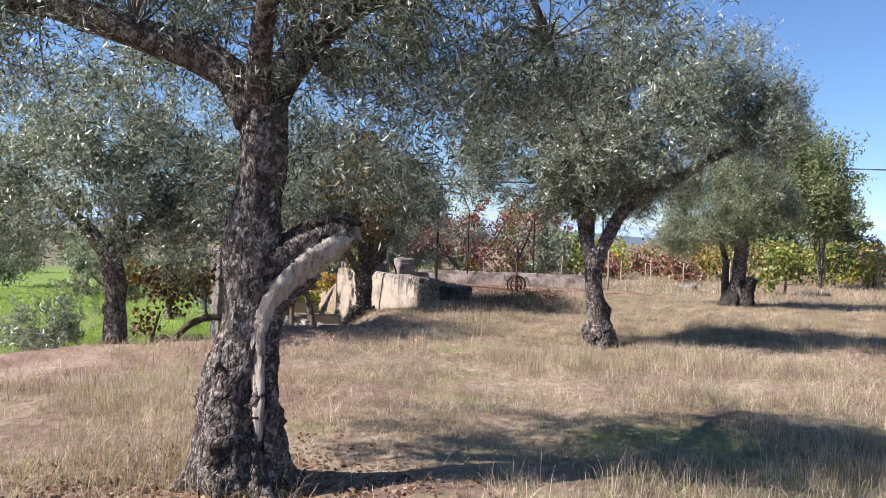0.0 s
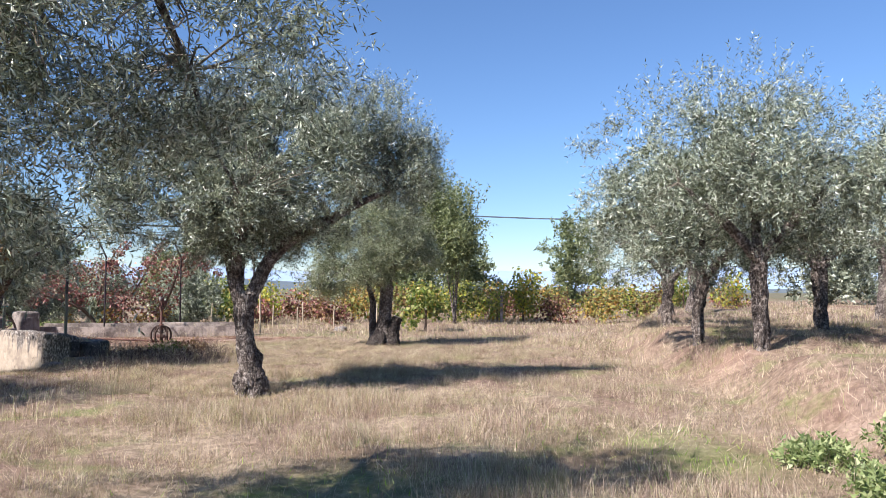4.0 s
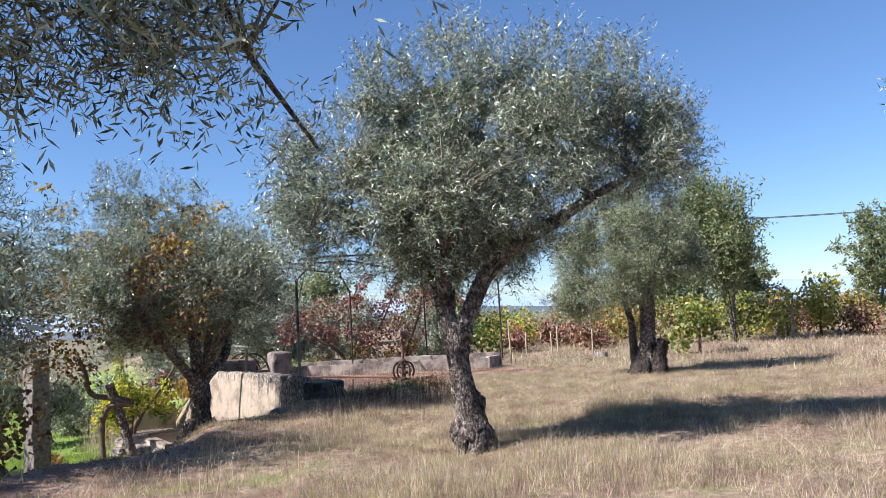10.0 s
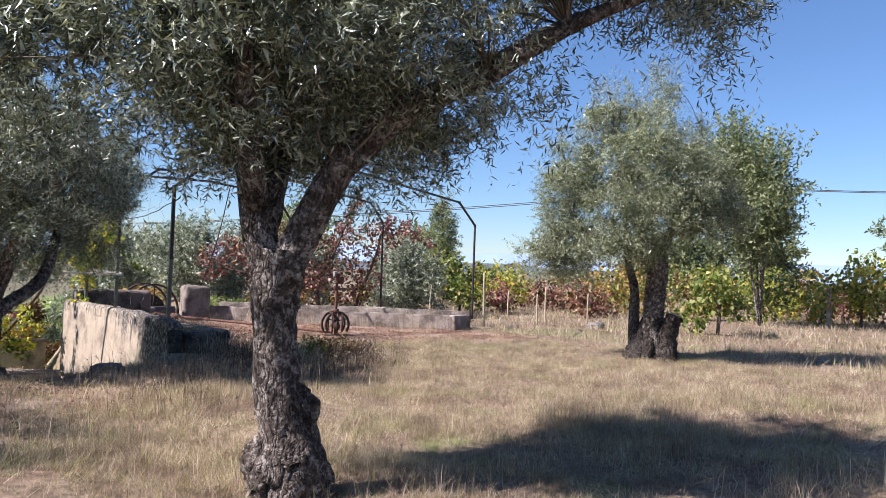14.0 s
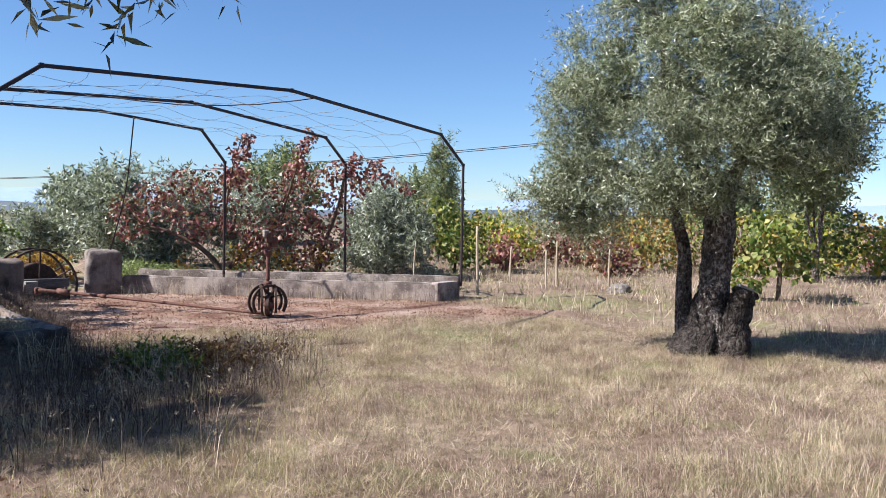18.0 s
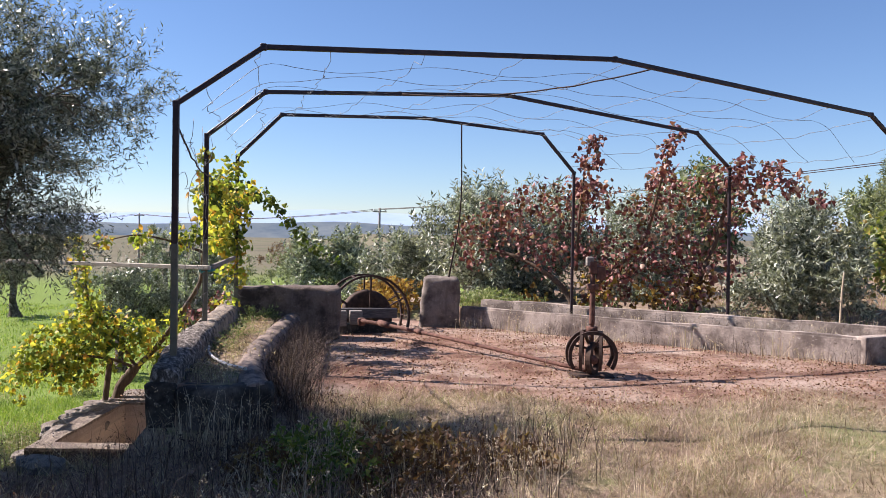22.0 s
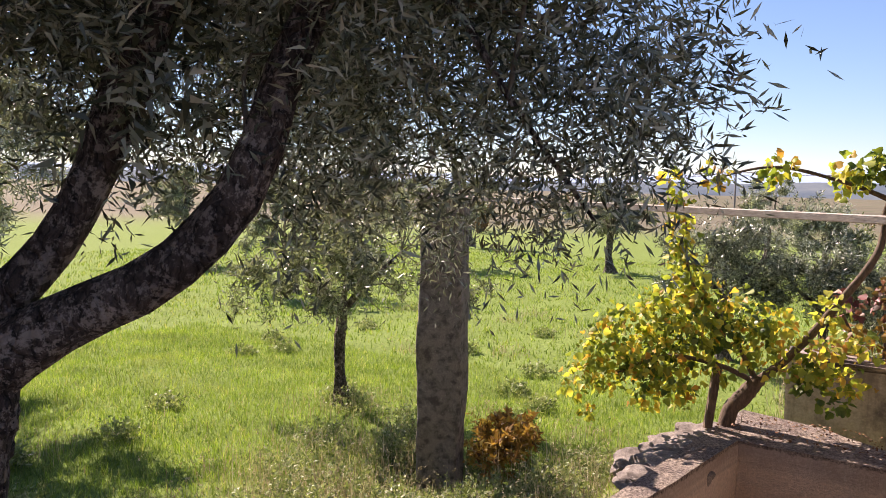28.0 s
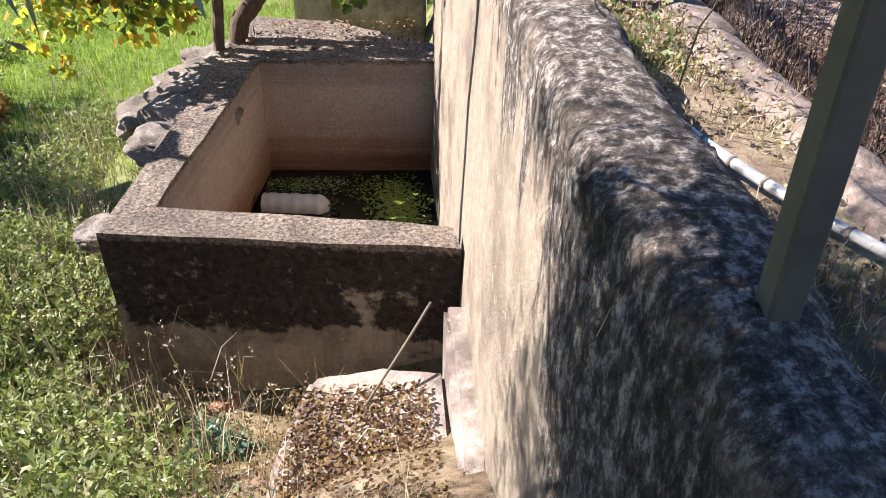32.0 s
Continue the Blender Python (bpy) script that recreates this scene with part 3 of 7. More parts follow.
def twig_mesh(name, seed, blobs, origin, n, r=0.012):
    """Thin branches from the limbs out into the leaves."""
    rng = np.random.default_rng(seed)
    a, d = blob_points(rng, blobs, n, 0.6)
    org = np.asarray(origin, float)
    vs, fs = [], []
    for e in a:
        o = org[np.argmin(((org - e) ** 2).sum(1) + rng.uniform(0, 0.5, len(org)))]
        m1 = o * 0.55 + e * 0.45 + rng.normal(size=3) * 0.10 + np.array([0, 0, 0.08])
        pts = smooth_path([o, m1, e], 5)
        for k in range(6):
            rr = r * (1 - 0.8 * k / 5)
            t = unit(pts[min(k + 1, 5)] - pts[max(k - 1, 0)])
            s = unit(np.cross(t, [0.3, 0.5, 0.8]))
            u = np.cross(t, s)
            vs += [pts[k] + rr * s, pts[k] + rr * (-0.5 * s + 0.87 * u), pts[k] + rr * (-0.5 * s - 0.87 * u)]
        o0 = len(vs) - 18
        fs += [(o0 + k * 3 + j, o0 + k * 3 + (j + 1) % 3, o0 + k * 3 + 3 + (j + 1) % 3, o0 + k * 3 + 3 + j) for k in range(5) for j in range(3)]
    return mesh(name, vs, fs, True)


def frame_of(yaw):
    """Right and ahead for a viewing direction, to lay out a crown as it is seen."""
    return np.array([math.cos(yaw), math.sin(yaw), 0]), np.array([-math.sin(yaw), math.cos(yaw), 0])


def laid(yaw, rows):
    r, f = frame_of(yaw)
    return [tuple(r * a + f * b + np.array([0, 0, c])) + tuple(rest) for a, b, c, *rest in rows]


def olive_tree(at, label, trunk, limbs, blobs, shoots, seed, bark=None, leaf=None, yaw=0.0, size=0.06, per=16, twigs=60, length=0.30, gnarl=0.16, droop=0.3, sides=22, group="orchard trees", sprouts=0.06, rough=0.35, tri=False, sparse=None, wide=0.125, core=11):
    """trunk: rows of (right, ahead, up, radius); limbs: lists of such rows; blobs: (right, ahead, up, radius)."""
    bark, leaf = bark or BARK, leaf or OLIVE
    tree = thing("olive_tree", at, label, "tree", group)
    tr = laid(yaw, trunk)
    part("trunk", tube("trunk", [p[:3] for p in tr], [p[3] for p in tr], sides, 26, gnarl, seed), bark, tree)
    org = []
    for k, l in enumerate(limbs):
        l = laid(yaw, l)
        part("limb", tube("limb", [p[:3] for p in l], [p[3] for p in l], 12, 14, gnarl * 0.7, seed + k + 1), bark, tree)
        org += [p[:3] for p in l[1:]]
    org = org or [tr[-1][:3]]
    bl = laid(yaw, blobs)
    if twigs:
        part("twig_mass", twig_mesh("twig_mass", seed + 50, bl, org, twigs), TWIG, tree, "thin grey-brown twigs", "stuff")
    v = olive_crown(seed + 70, bl, shoots, size, per, length, droop, sprouts, rough, tri, 0.105 if tri else wide)
    if tri:
        inner = [(a, b, c, r * 0.62) for a, b, c, r in bl]
        v = np.vstack([v, olive_crown(seed + 72, inner, shoots // core, size * 1.5, per, length, droop, 0.0, 0.2, True, 0.14)])
    if sparse:
        hung = olive_crown(seed + 71, laid(yaw, sparse[0]), sparse[1], size * 0.95, per, length * 1.2, 0.6, 0.0, rough, False, 0.092)
        part("hanging_sprays", fast_mesh("hanging_sprays", hung, 4), leaf, tree, "loose hanging sprays of narrow leaves", "stuff")
    part("crown", fast_mesh("crown", v, 3 if tri else 4), leaf, tree, "narrow grey-green leaves with silvery undersides", "stuff")
    return tree


LOBES = ((0, 0), (0.42, 0.10), (0.50, 0.42), (0.30, 0.55), (0.22, 0.85), (0.0, 1.0))


def lobed_leaves(rng, pos, d, size):
    """Broad five-lobed vine leaves, a little folded, as separate ten-cornered faces in two halves."""
    n = len(pos)
    nrm = unit(np.cross(d, rng.normal(size=(n, 3))))
    cup = unit(np.cross(nrm, d))
    sz = size * rng.uniform(0.55, 1.25, (n, 1))
    out = []
    for s in (1, -1):
        c = [pos + (nrm * (s * x) + d * y + cup * (abs(x) * 0.35 - (y - 0.5) ** 2 * 0.3)) * sz for x, y in LOBES]
        out.append(np.stack(c if s > 0 else c[::-1], 1))
    return np.concatenate(out, 1).reshape(-1, 3)


def vine_leaf_mesh(name, seed, blobs, n, size=0.10, hang=0.6, shell=0.2):
    rng = np.random.default_rng(seed)
    a, d = blob_points(rng, blobs, n, shell, 0.3)
    w = unit(d * 0.5 + rng.normal(size=(n, 3)) * 0.6 + np.array([0, 0, -hang]))
    v = lobed_leaves(rng, a, w, size)
    return joined_halves(name, v)


def joined_halves(name, v):
    """Two six-cornered halves of a leaf that share the midrib, so that each leaf is one island."""
    v = np.asarray(v, np.float32).reshape(-1, 12, 3)
    n = len(v)
    keep = np.concatenate([v[:, :6], v[:, 7:11]], 1)
    me = bpy.data.meshes.new(name)
    me.vertices.add(n * 10)
    me.vertices.foreach_set("co", keep.ravel())
    base = (np.arange(n, dtype=np.int32) * 10)[:, None]
    idx = np.concatenate([base + np.array([[0, 1, 2, 3, 4, 5]]), base + np.array([[5, 6, 7, 8, 9, 0]])], 1).astype(np.int32)
    me.loops.add(n * 12)
    me.loops.foreach_set("vertex_index", idx.ravel())
    me.polygons.add(n * 2)
    me.polygons.foreach_set("loop_start", np.arange(0, n * 12, 6, dtype=np.int32))
    me.update(calc_edges=True)
    return me


def blades(rng, xy, z, height, width, lean=0.35, sides=3):
    """Grass blades: straight slivers of three corners, or bent ones of five."""
    n = len(xy)
    h = height * rng.uniform(0.45, 1.35, n)
    a = rng.uniform(0, 2 * math.pi, n)
    s = np.stack([np.cos(a), np.sin(a), np.zeros(n)], 1) * (width * rng.uniform(0.6, 1.3, n))[:, None]
    b = rng.uniform(0, 2 * math.pi, n)
    ln = np.stack([np.cos(b), np.sin(b)], 1) * (lean * h * np.abs(rng.normal(size=n)))[:, None]
    p = np.column_stack([xy, z])
    tip = p + np.column_stack([ln, h * rng.uniform(0.75, 1.0, n)])
    if sides == 3:
        return np.stack([p - s, p + s, tip], 1).reshape(-1, 3)
    mid = p + np.column_stack([ln * 0.35, h * 0.6])
    return np.stack([p - s, p + s, mid + s * 0.7, tip, mid - s * 0.7], 1).reshape(-1, 3)


# ---- terrain ----
def smooth01(t):
    t = np.clip(t, 0, 1)
    return t * t * (3 - 2 * t)


def terrain(x, y):
    """Height of the ground: an orchard terrace, a bank down to a lower meadow, a raised bed of earth and far land."""
    x, y = np.asarray(x, float), np.asarray(y, float)
    edge = np.interp(x, [-40, -14, -9, -4.2, -3.1, -0.6, 0, 6], [-12, -7.0, -5.8, -4.2, -2.6, -1.8, -1.7, 2])
    d = (y - edge) * 0.92
    low = -1.60 * smooth01(d / 4.1) - 0.016 * np.clip(d - 5, 0, 60) - 0.012 * np.clip(d - 60, 0, 500)
    border = np.interp(y, [-100, 4.9, 7.0, 12, 30, 200], [-0.17, -0.17, 0.2, 3.0, 9.0, 60.0])
    width = np.interp(y, [-100, 5.0, 7.0, 20], [0.06, 0.06, 1.6, 8.0])
    left = smooth01((border - x) / width + 0.5)
    h = low * left
    # raised bed
    ey = np.interp(x, [-7, -3.2, -2.2, 0.5, 3.4, 10.4, 30], [-19.5, -17.0, -16.4, -15.1, -13.7, -10.2, -6.0])
    m = smooth01((ey - y) / 1.3 + 0.25) * smooth01((x + 7) / 4)
    h = h + 0.62 * m * (1 + 0.25 * np.sin(1.3 * x + 0.7 * y))
    # bank behind the channel wall
    g = (x - 3.9) * 0.62 + (y - 7.0) * 0.79
    h = h + 0.22 * smooth01((g - 0.05) / 0.5) * (1 - left) * smooth01((x + 0.5) / 3) * (1 - smooth01((g - 6) / 10)) * smooth01((9.5 - x) / 1.5)
    far = smooth01((np.hypot(x, y) - 22) / 30) * (1 - left)
    h = h + far * 0.35
    h = h + 0.10 * np.exp(-((g + 0.05) / 0.40) ** 2) * smooth01((x - 3.6) / 0.6) * smooth01((8.6 - x) / 0.6)
    paved = smooth01((x - 0.2) / 0.4) * smooth01((y - 0.2) / 0.8) * smooth01((-g) / 0.4)
    amp = (1 - paved) * smooth01((np.abs(x + 0.17) - 0.2) / 0.5)
    h = h + amp * (0.045 * np.sin(1.7 * x + 0.6 * y) * np.sin(1.1 * y - 0.5 * x) + 0.025 * np.sin(4.3 * x + 1.0) * np.sin(3.7 * y + 0.4 * x))
    h = h - 0.42 * np.exp(-(((x + 1.5) / 0.9) ** 2 + ((y - 2.25) / 0.6) ** 2)) * left * smooth01((y + 0.2) / 1.5)
    h = h + 0.45 * np.exp(-(((x + 2.15) / 0.35) ** 2 + ((y - 4.5) / 0.9) ** 2)) * left
    h = h - 0.30 * np.exp(-(((x + 4.15) / 0.9) ** 2 + ((y - 4.1) / 0.75) ** 2)) * left
    pit = smooth01((x + 1.98) / 0.16) * smooth01((-0.10 - x) / 0.1) * smooth01((y - 2.55) / 0.16) * smooth01((5.05 - y) / 0.16)
    h = h - 0.75 * pit
    h = h - 0.10 * np.exp(-(((x + 2.4) / 3) ** 2 + ((y + 8) / 2.5) ** 2))
    return h


def axis(lo, hi, step, end):
    near = np.arange(lo, hi + step / 2, step)
    out = [hi]
    s = step
    while out[-1] < end:
        s *= 1.22
        out.append(out[-1] + s)
    back = [lo]
    s = step
    while back[-1] > -end:
        s *= 1.22
        back.append(back[-1] - s)
    return np.concatenate([back[:0:-1], near, out[1:]])


gx = np.unique(np.concatenate([axis(-14.0, 12.0, 0.17, 2600), [-0.20, -0.14]]))
gy = axis(-18.5, 9.0, 0.17, 2600)
GX, GY = np.meshgrid(gx, gy)
GZ = terrain(GX, GY)
nx, ny = len(gx), len(gy)
idx = np.arange(nx * ny).reshape(ny, nx)
me = bpy.data.meshes.new("ground")
me.vertices.add(nx * ny)
me.vertices.foreach_set("co", np.stack([GX, GY, GZ], -1).astype(np.float32).ravel())
quads = np.stack([idx[:-1, :-1], idx[:-1, 1:], idx[1:, 1:], idx[1:, :-1]], -1).reshape(-1, 4).astype(np.int32)
me.loops.add(quads.size)
me.loops.foreach_set("vertex_index", quads.ravel())
me.polygons.add(len(quads))
me.polygons.foreach_set("loop_start", np.arange(0, quads.size, 4, dtype=np.int32))
me.polygons.foreach_set("use_smooth", np.ones(len(quads), bool))
me.update(calc_edges=True)


def cover(x, y):
    """How much green meadow, bare dirt and far farmland the ground carries at a place."""
    edge = np.interp(x, [-40, -14, -9, -4.2, -3.1, -0.6, 0], [-12, -7.0, -5.8, -4.2, -2.6, -1.8, -1.7])
    border = np.interp(y, [-100, 4.9, 7.0, 12, 30, 200], [-0.17, -0.17, 0.2, 3.0, 9.0, 60.0])
    d = y - edge
    left = smooth01((border - x) / 0.8 + 0.2)
    wob = np.sin(1.3 * x + 0.5 * y) + np.sin(0.8 * y - 1.9 * x) + 0.7 * np.sin(2.9 * x + 2.3 * y)
    green = left * smooth01((d - 2.6 + 0.5 * wob) / 2.5) * 0.95
    for cx, cy, r in ((-5.4, -14.6, 1.6), (-6.8, -13.2, 1.2), (5.5, -1.5, 1.0), (7.0, 0.5, 1.2), (10.5, 0.5, 1.4), (-8.2, -15.0, 1.0), (-4.0, -15.4, 1.2)):
        green = np.maximum(green, 0.30 * np.exp(-((x - cx) ** 2 + (y - cy) ** 2) / r ** 2) * (1 + 0.4 * wob))
    green = green * (1 - 0.95 * np.exp(-((x + 1.3) ** 2 / 1.3 + (y - 1.4) ** 2 / 1.6)))
    green = green * (1 - 0.85 * np.exp(-((x + 2.5) ** 2 / 1.2 + (y - 2.6) ** 2 / 3.5)) - 0.5 * np.exp(-((x + 4.2) ** 2 + (y - 3.6) ** 2) / 1.6))
    g = (x - 3.9) * 0.62 + (y - 7.0) * 0.79
    dirt = smooth01((x - 0.6) / 0.5) * smooth01((y - 0.3 - 0.2 * wob + 0.22 * (x - 1)) / 1.2) * smooth01((-g + 0.1) / 0.3) * smooth01((9.2 - x) / 1.5)
    bank = left * smooth01((d + 2.1 + 0.3 * wob) / 1.0) * (1 - smooth01((d - 1.8 + 0.3 * wob) / 1.2))
    scar = np.exp(-((x + 2.6) ** 2 + (y + 16.4) ** 2) / 1.2) * 0.55 + np.exp(-((x - 2.6) ** 2 + (y + 14.5) ** 2) / 0.8) * 0.45
    scar = scar + 0.8 * np.exp(-(((x - 0.6) / 2.0) ** 2 + ((y + 2.3) / 0.9) ** 2)) * smooth01((x + 1.6) / 1.0)
    foot = np.exp(-((x + 10.9) ** 2 + (y + 12.6) ** 2) / 0.9) * 0.7
    dirt = np.maximum(np.maximum(dirt, bank * 0.58), np.maximum(scar, foot))
    farm = smooth01((np.hypot(x, y) - 52) / 34)
    return np.clip(green, 0, 1), np.clip(dirt, 0, 1), farm


cv = np.stack([*cover(GX, GY), np.ones_like(GX)], -1).astype(np.float32)
attr = me.color_attributes.new("cover", 'FLOAT_COLOR', 'POINT')
attr.data.foreach_set("color", cv.ravel())
tagged(part("ground", me, GROUND), "dry straw-coloured orchard ground with green patches", "ground", kind="structure")


def zg(x, y):
    return float(terrain(x, y))


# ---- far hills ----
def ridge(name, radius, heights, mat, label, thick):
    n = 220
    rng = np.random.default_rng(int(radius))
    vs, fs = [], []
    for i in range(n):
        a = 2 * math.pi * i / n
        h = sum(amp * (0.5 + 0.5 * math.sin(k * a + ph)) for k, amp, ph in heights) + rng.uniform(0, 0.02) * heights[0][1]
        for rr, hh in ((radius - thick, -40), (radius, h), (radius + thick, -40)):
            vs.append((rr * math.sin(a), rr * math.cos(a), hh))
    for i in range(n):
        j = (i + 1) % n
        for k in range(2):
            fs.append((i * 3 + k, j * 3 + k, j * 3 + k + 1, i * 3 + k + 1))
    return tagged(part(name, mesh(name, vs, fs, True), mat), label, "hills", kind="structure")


# Blue-grey distance haze is painted into the hills' base colours.
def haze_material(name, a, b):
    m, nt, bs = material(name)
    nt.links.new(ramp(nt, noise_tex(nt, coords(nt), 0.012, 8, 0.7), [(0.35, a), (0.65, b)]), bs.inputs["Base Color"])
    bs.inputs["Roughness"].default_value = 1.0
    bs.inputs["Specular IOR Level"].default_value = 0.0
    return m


ridge("backdrop", 1500, ((3, 11, 0.5), (7, 8, 2.0), (17, 4, 1.0), (41, 3, 0.3)), haze_material("hazed_wooded_hills", (0.085, 0.115, 0.15), (0.15, 0.175, 0.19)), "low wooded hills on the horizon, painted blue-green for haze", 260)
ridge("backdrop", 2400, ((1, 45, 0.3), (4, 22, 0.6), (9, 16, 2.2), (23, 7, 1.5), (57, 3, 0.2)), haze_material("hazed_far_mountains", (0.27, 0.36, 0.50), (0.31, 0.40, 0.54)), "mountain range in the far distance, painted pale blue for haze", 400)

# ---- retaining wall with rounded caps, and the filled channel beside it ----
wall = thing("wall_retaining", (0, 0, 0), "rendered retaining wall with black lichen on its rounded cap", "wall", kind="structure")


def profile_wall(name, stations, seed, mat, parent, label="", cap=0.0):
    """stations: (y, left x at base, left x at top, right x, base z, top z, rounding)."""
    rng = np.random.default_rng(seed)
    st = np.asarray(stations, float)
    n = 46
    ys = np.linspace(st[0, 0], st[-1, 0], n)
    cols = [np.interp(ys, st[:, 0], st[:, k]) for k in range(1, 7)]
    vs, fs = [], []
    m = 0
    for i in range(n):
        lb, lt, r, zb, zt, rd = [c[i] for c in cols]
        prof = []
        for u in np.linspace(0, 1, 9):
            prof.append((lb + (lt - lb) * u, zb + (zt - rd - zb) * u))
        w = r - lt
        for a in np.linspace(math.pi, 0, 9)[1:-1]:
            prof.append((lt + w / 2 + math.cos(a) * w / 2, zt - rd + math.sin(a) * rd))
        for u in np.linspace(1, 0, 5):
            prof.append((r, zb + (zt - rd - zb) * u))
        m = len(prof)
        for px, pz in prof:
            q = Vector((px * 3, ys[i] * 3, pz * 3 + seed))
            o = noise.noise(q) * 0.016 + noise.noise(q * 4) * 0.006
            vs.append((px + o, ys[i] + rng.normal() * 0.002, pz + (o if pz > zb + 0.05 else 0)))
    for i in range(n - 1):
        for j in range(m - 1):
            fs.append((i * m + j, (i + 1) * m + j, (i + 1) * m + j + 1, i * m + j + 1)[::-1])
    fs.append(tuple(range(m)))
    fs.append(tuple((n - 1) * m + j for j in range(m))[::-1])
    return part(name, mesh(name, vs, fs, True), mat, parent, label)


profile_wall("wall_body", [(-0.36, -0.21, -0.11, 0.10, -1.2, 0.36, 0.06), (0.0, -0.25, -0.14, 0.12, -2.1, 0.43, 0.06), (0.5, -0.29, -0.19, 0.125, -2.1, 0.44, 0.06), (1.3, -0.28, -0.175, 0.115, -2.1, 0.46, 0.06), (2.3, -0.24, -0.16, 0.115, -2.1, 0.46, 0.06), (5.2, -0.16, -0.14, 0.13, -2.1, 0.46, 0.06)], 3, MOSSY, wall, "cream lime render streaked with black lichen")


def cap_run(parent, joints, line, height, seed, mat, over=0.012, rough=1.0, square=1.0):
    """Rounded cap lengths between the joints along a wall, boxier as square falls; line: rows of (y, left x, right x, top z)."""
    ln = np.asarray(line, float)
    k = 25
    for y, e in zip(joints[:-1], joints[1:]):
        n = max(8, int((e - y) / 0.028))
        ys = np.concatenate([[y + 0.001, y + 0.007], np.linspace(y + 0.02, e - 0.02, n), [e - 0.007, e - 0.001]])
        vs, fs = [], []
        for i, yy in enumerate(ys):
            l, r, zt = [np.interp(yy, ln[:, 0], ln[:, c]) for c in (1, 2, 3)]
            dip = 0.012 if i in (0, len(ys) - 1) else (0.004 if i in (1, len(ys) - 2) else 0.0)
            for j in range(k):
                a = math.pi * j / (k - 1)
                cx, cz = -math.copysign(abs(math.cos(a)) ** square, math.cos(a)), math.sin(a) ** (0.8 * square)
                px, pz = (l + r) / 2 + cx * ((r - l) / 2 + over), cz * height
                q = Vector((px, yy, pz + seed))
                o = (noise.noise(q * 3) * 0.022 + noise.noise(q * 10) * 0.011 + noise.noise(q * 28) * 0.008 + noise.noise(q * 60) * 0.004) * rough - dip
                vs.append((px + cx * o, yy, zt - height + pz + cz * o - (0.05 if j in (0, k - 1) else 0)))
        m = len(ys)
        for i in range(m - 1):
            for j in range(k - 1):
                fs.append((i * k + j, (i + 1) * k + j, (i + 1) * k + j + 1, i * k + j + 1))
        fs.append(tuple(range(k)))
        fs.append(tuple((m - 1) * k + j for j in range(k))[::-1])
        part("cap", mesh("cap", vs, fs, True), mat, parent)


cap_run(wall, (-0.38, 1.9, 2.35, 2.75, 3.2, 3.6, 4.05, 4.5, 4.85, 5.15), [(-0.4, -0.11, 0.10, 0.46), (0.0, -0.14, 0.12, 0.53), (0.5, -0.19, 0.125, 0.535), (1.3, -0.175, 0.115, 0.56), (2.3, -0.16, 0.115, 0.56), (5.2, -0.14, 0.13, 0.56)], 0.14, 31, MOSSY, 0.0, 0.9, 0.62)

channel = thing("wall_channel", (0, 0, 0), "old irrigation channel wall with round lichened cap", "wall", kind="structure")
profile_wall("wall_body", [(-0.45, 0.60, 0.60, 0.84, -0.1, 0.26, 0.05), (0.5, 0.46, 0.46, 0.70, -0.1, 0.28, 0.05), (1.5, 0.44, 0.44, 0.68, -0.1, 0.28, 0.05), (2.5, 0.51, 0.51, 0.75, -0.1, 0.28, 0.05), (4.8, 0.74, 0.74, 0.98, -0.1, 0.30, 0.05)], 9, CONC_DARK, channel)
cap_run(channel, (-0.46, 0.35, 1.0, 1.7, 2.3, 3.0, 3.7, 4.3, 4.8), [(-0.62, 0.62, 0.86, 0.36), (0.5, 0.46, 0.70, 0.37), (1.5, 0.44, 0.68, 0.37), (2.5, 0.51, 0.75, 0.37), (4.8, 0.74, 0.98, 0.39)], 0.12, 57, KERB_CAP, 0.012, 0.8)
part("end_wall", block("end_wall", (0.76, 0.26, 0.50), 0.06, 3, 0.05, 5, 6), CONC_DARK, channel, "black-stained front end of the channel", m=pose(0.48, -0.37, -0.16))
fill = block("channel_fill", (0.50, 5.2, 0.36), 0.02, 2, 0.035, 7, 10)
part("channel_fill", fill, GROUND, channel, "earth and straw filling the channel", m=pose(0.34, 2.2, -0.02, 0, 0, -1.5))

# Stained slab, near-black to take in the shade of this unlit end.
part("front_end", block("front_end", (0.25, 0.09, 1.30), 0.04, 3, 0.035, 15, 7), CONC_DARK, wall, "front end of the wall, near-black with stain and painted shade", m=pose(-0.02, -0.37, -0.95))

# back wall at the head of the channel
back = thing("wall_back", (0.8, 5.05, 0), "dark stained thick wall beside the well", "wall", kind="structure")
part("wall_body", block("wall_body", (1.55, 0.45, 0.92), 0.06, 3, 0.05, 11, 8), BACK_WALL, back, m=pose(0, 0, -0.15))

# ---- low double wall with a trough between, along the platform ----
low = thing("wall_low", (0, 0, 0), "low whitish rendered trough wall around the platform", "wall", kind="structure")
A0, A1 = Vector((3.68, 6.45, 0)), Vector((8.25, 2.15, 0))
dirw = (A1 - A0).normalized()
nrmw = Vector((0.685, 0.728, 0))
ang = math.degrees(math.atan2(dirw.y, dirw.x))
L = (A1 - A0).length


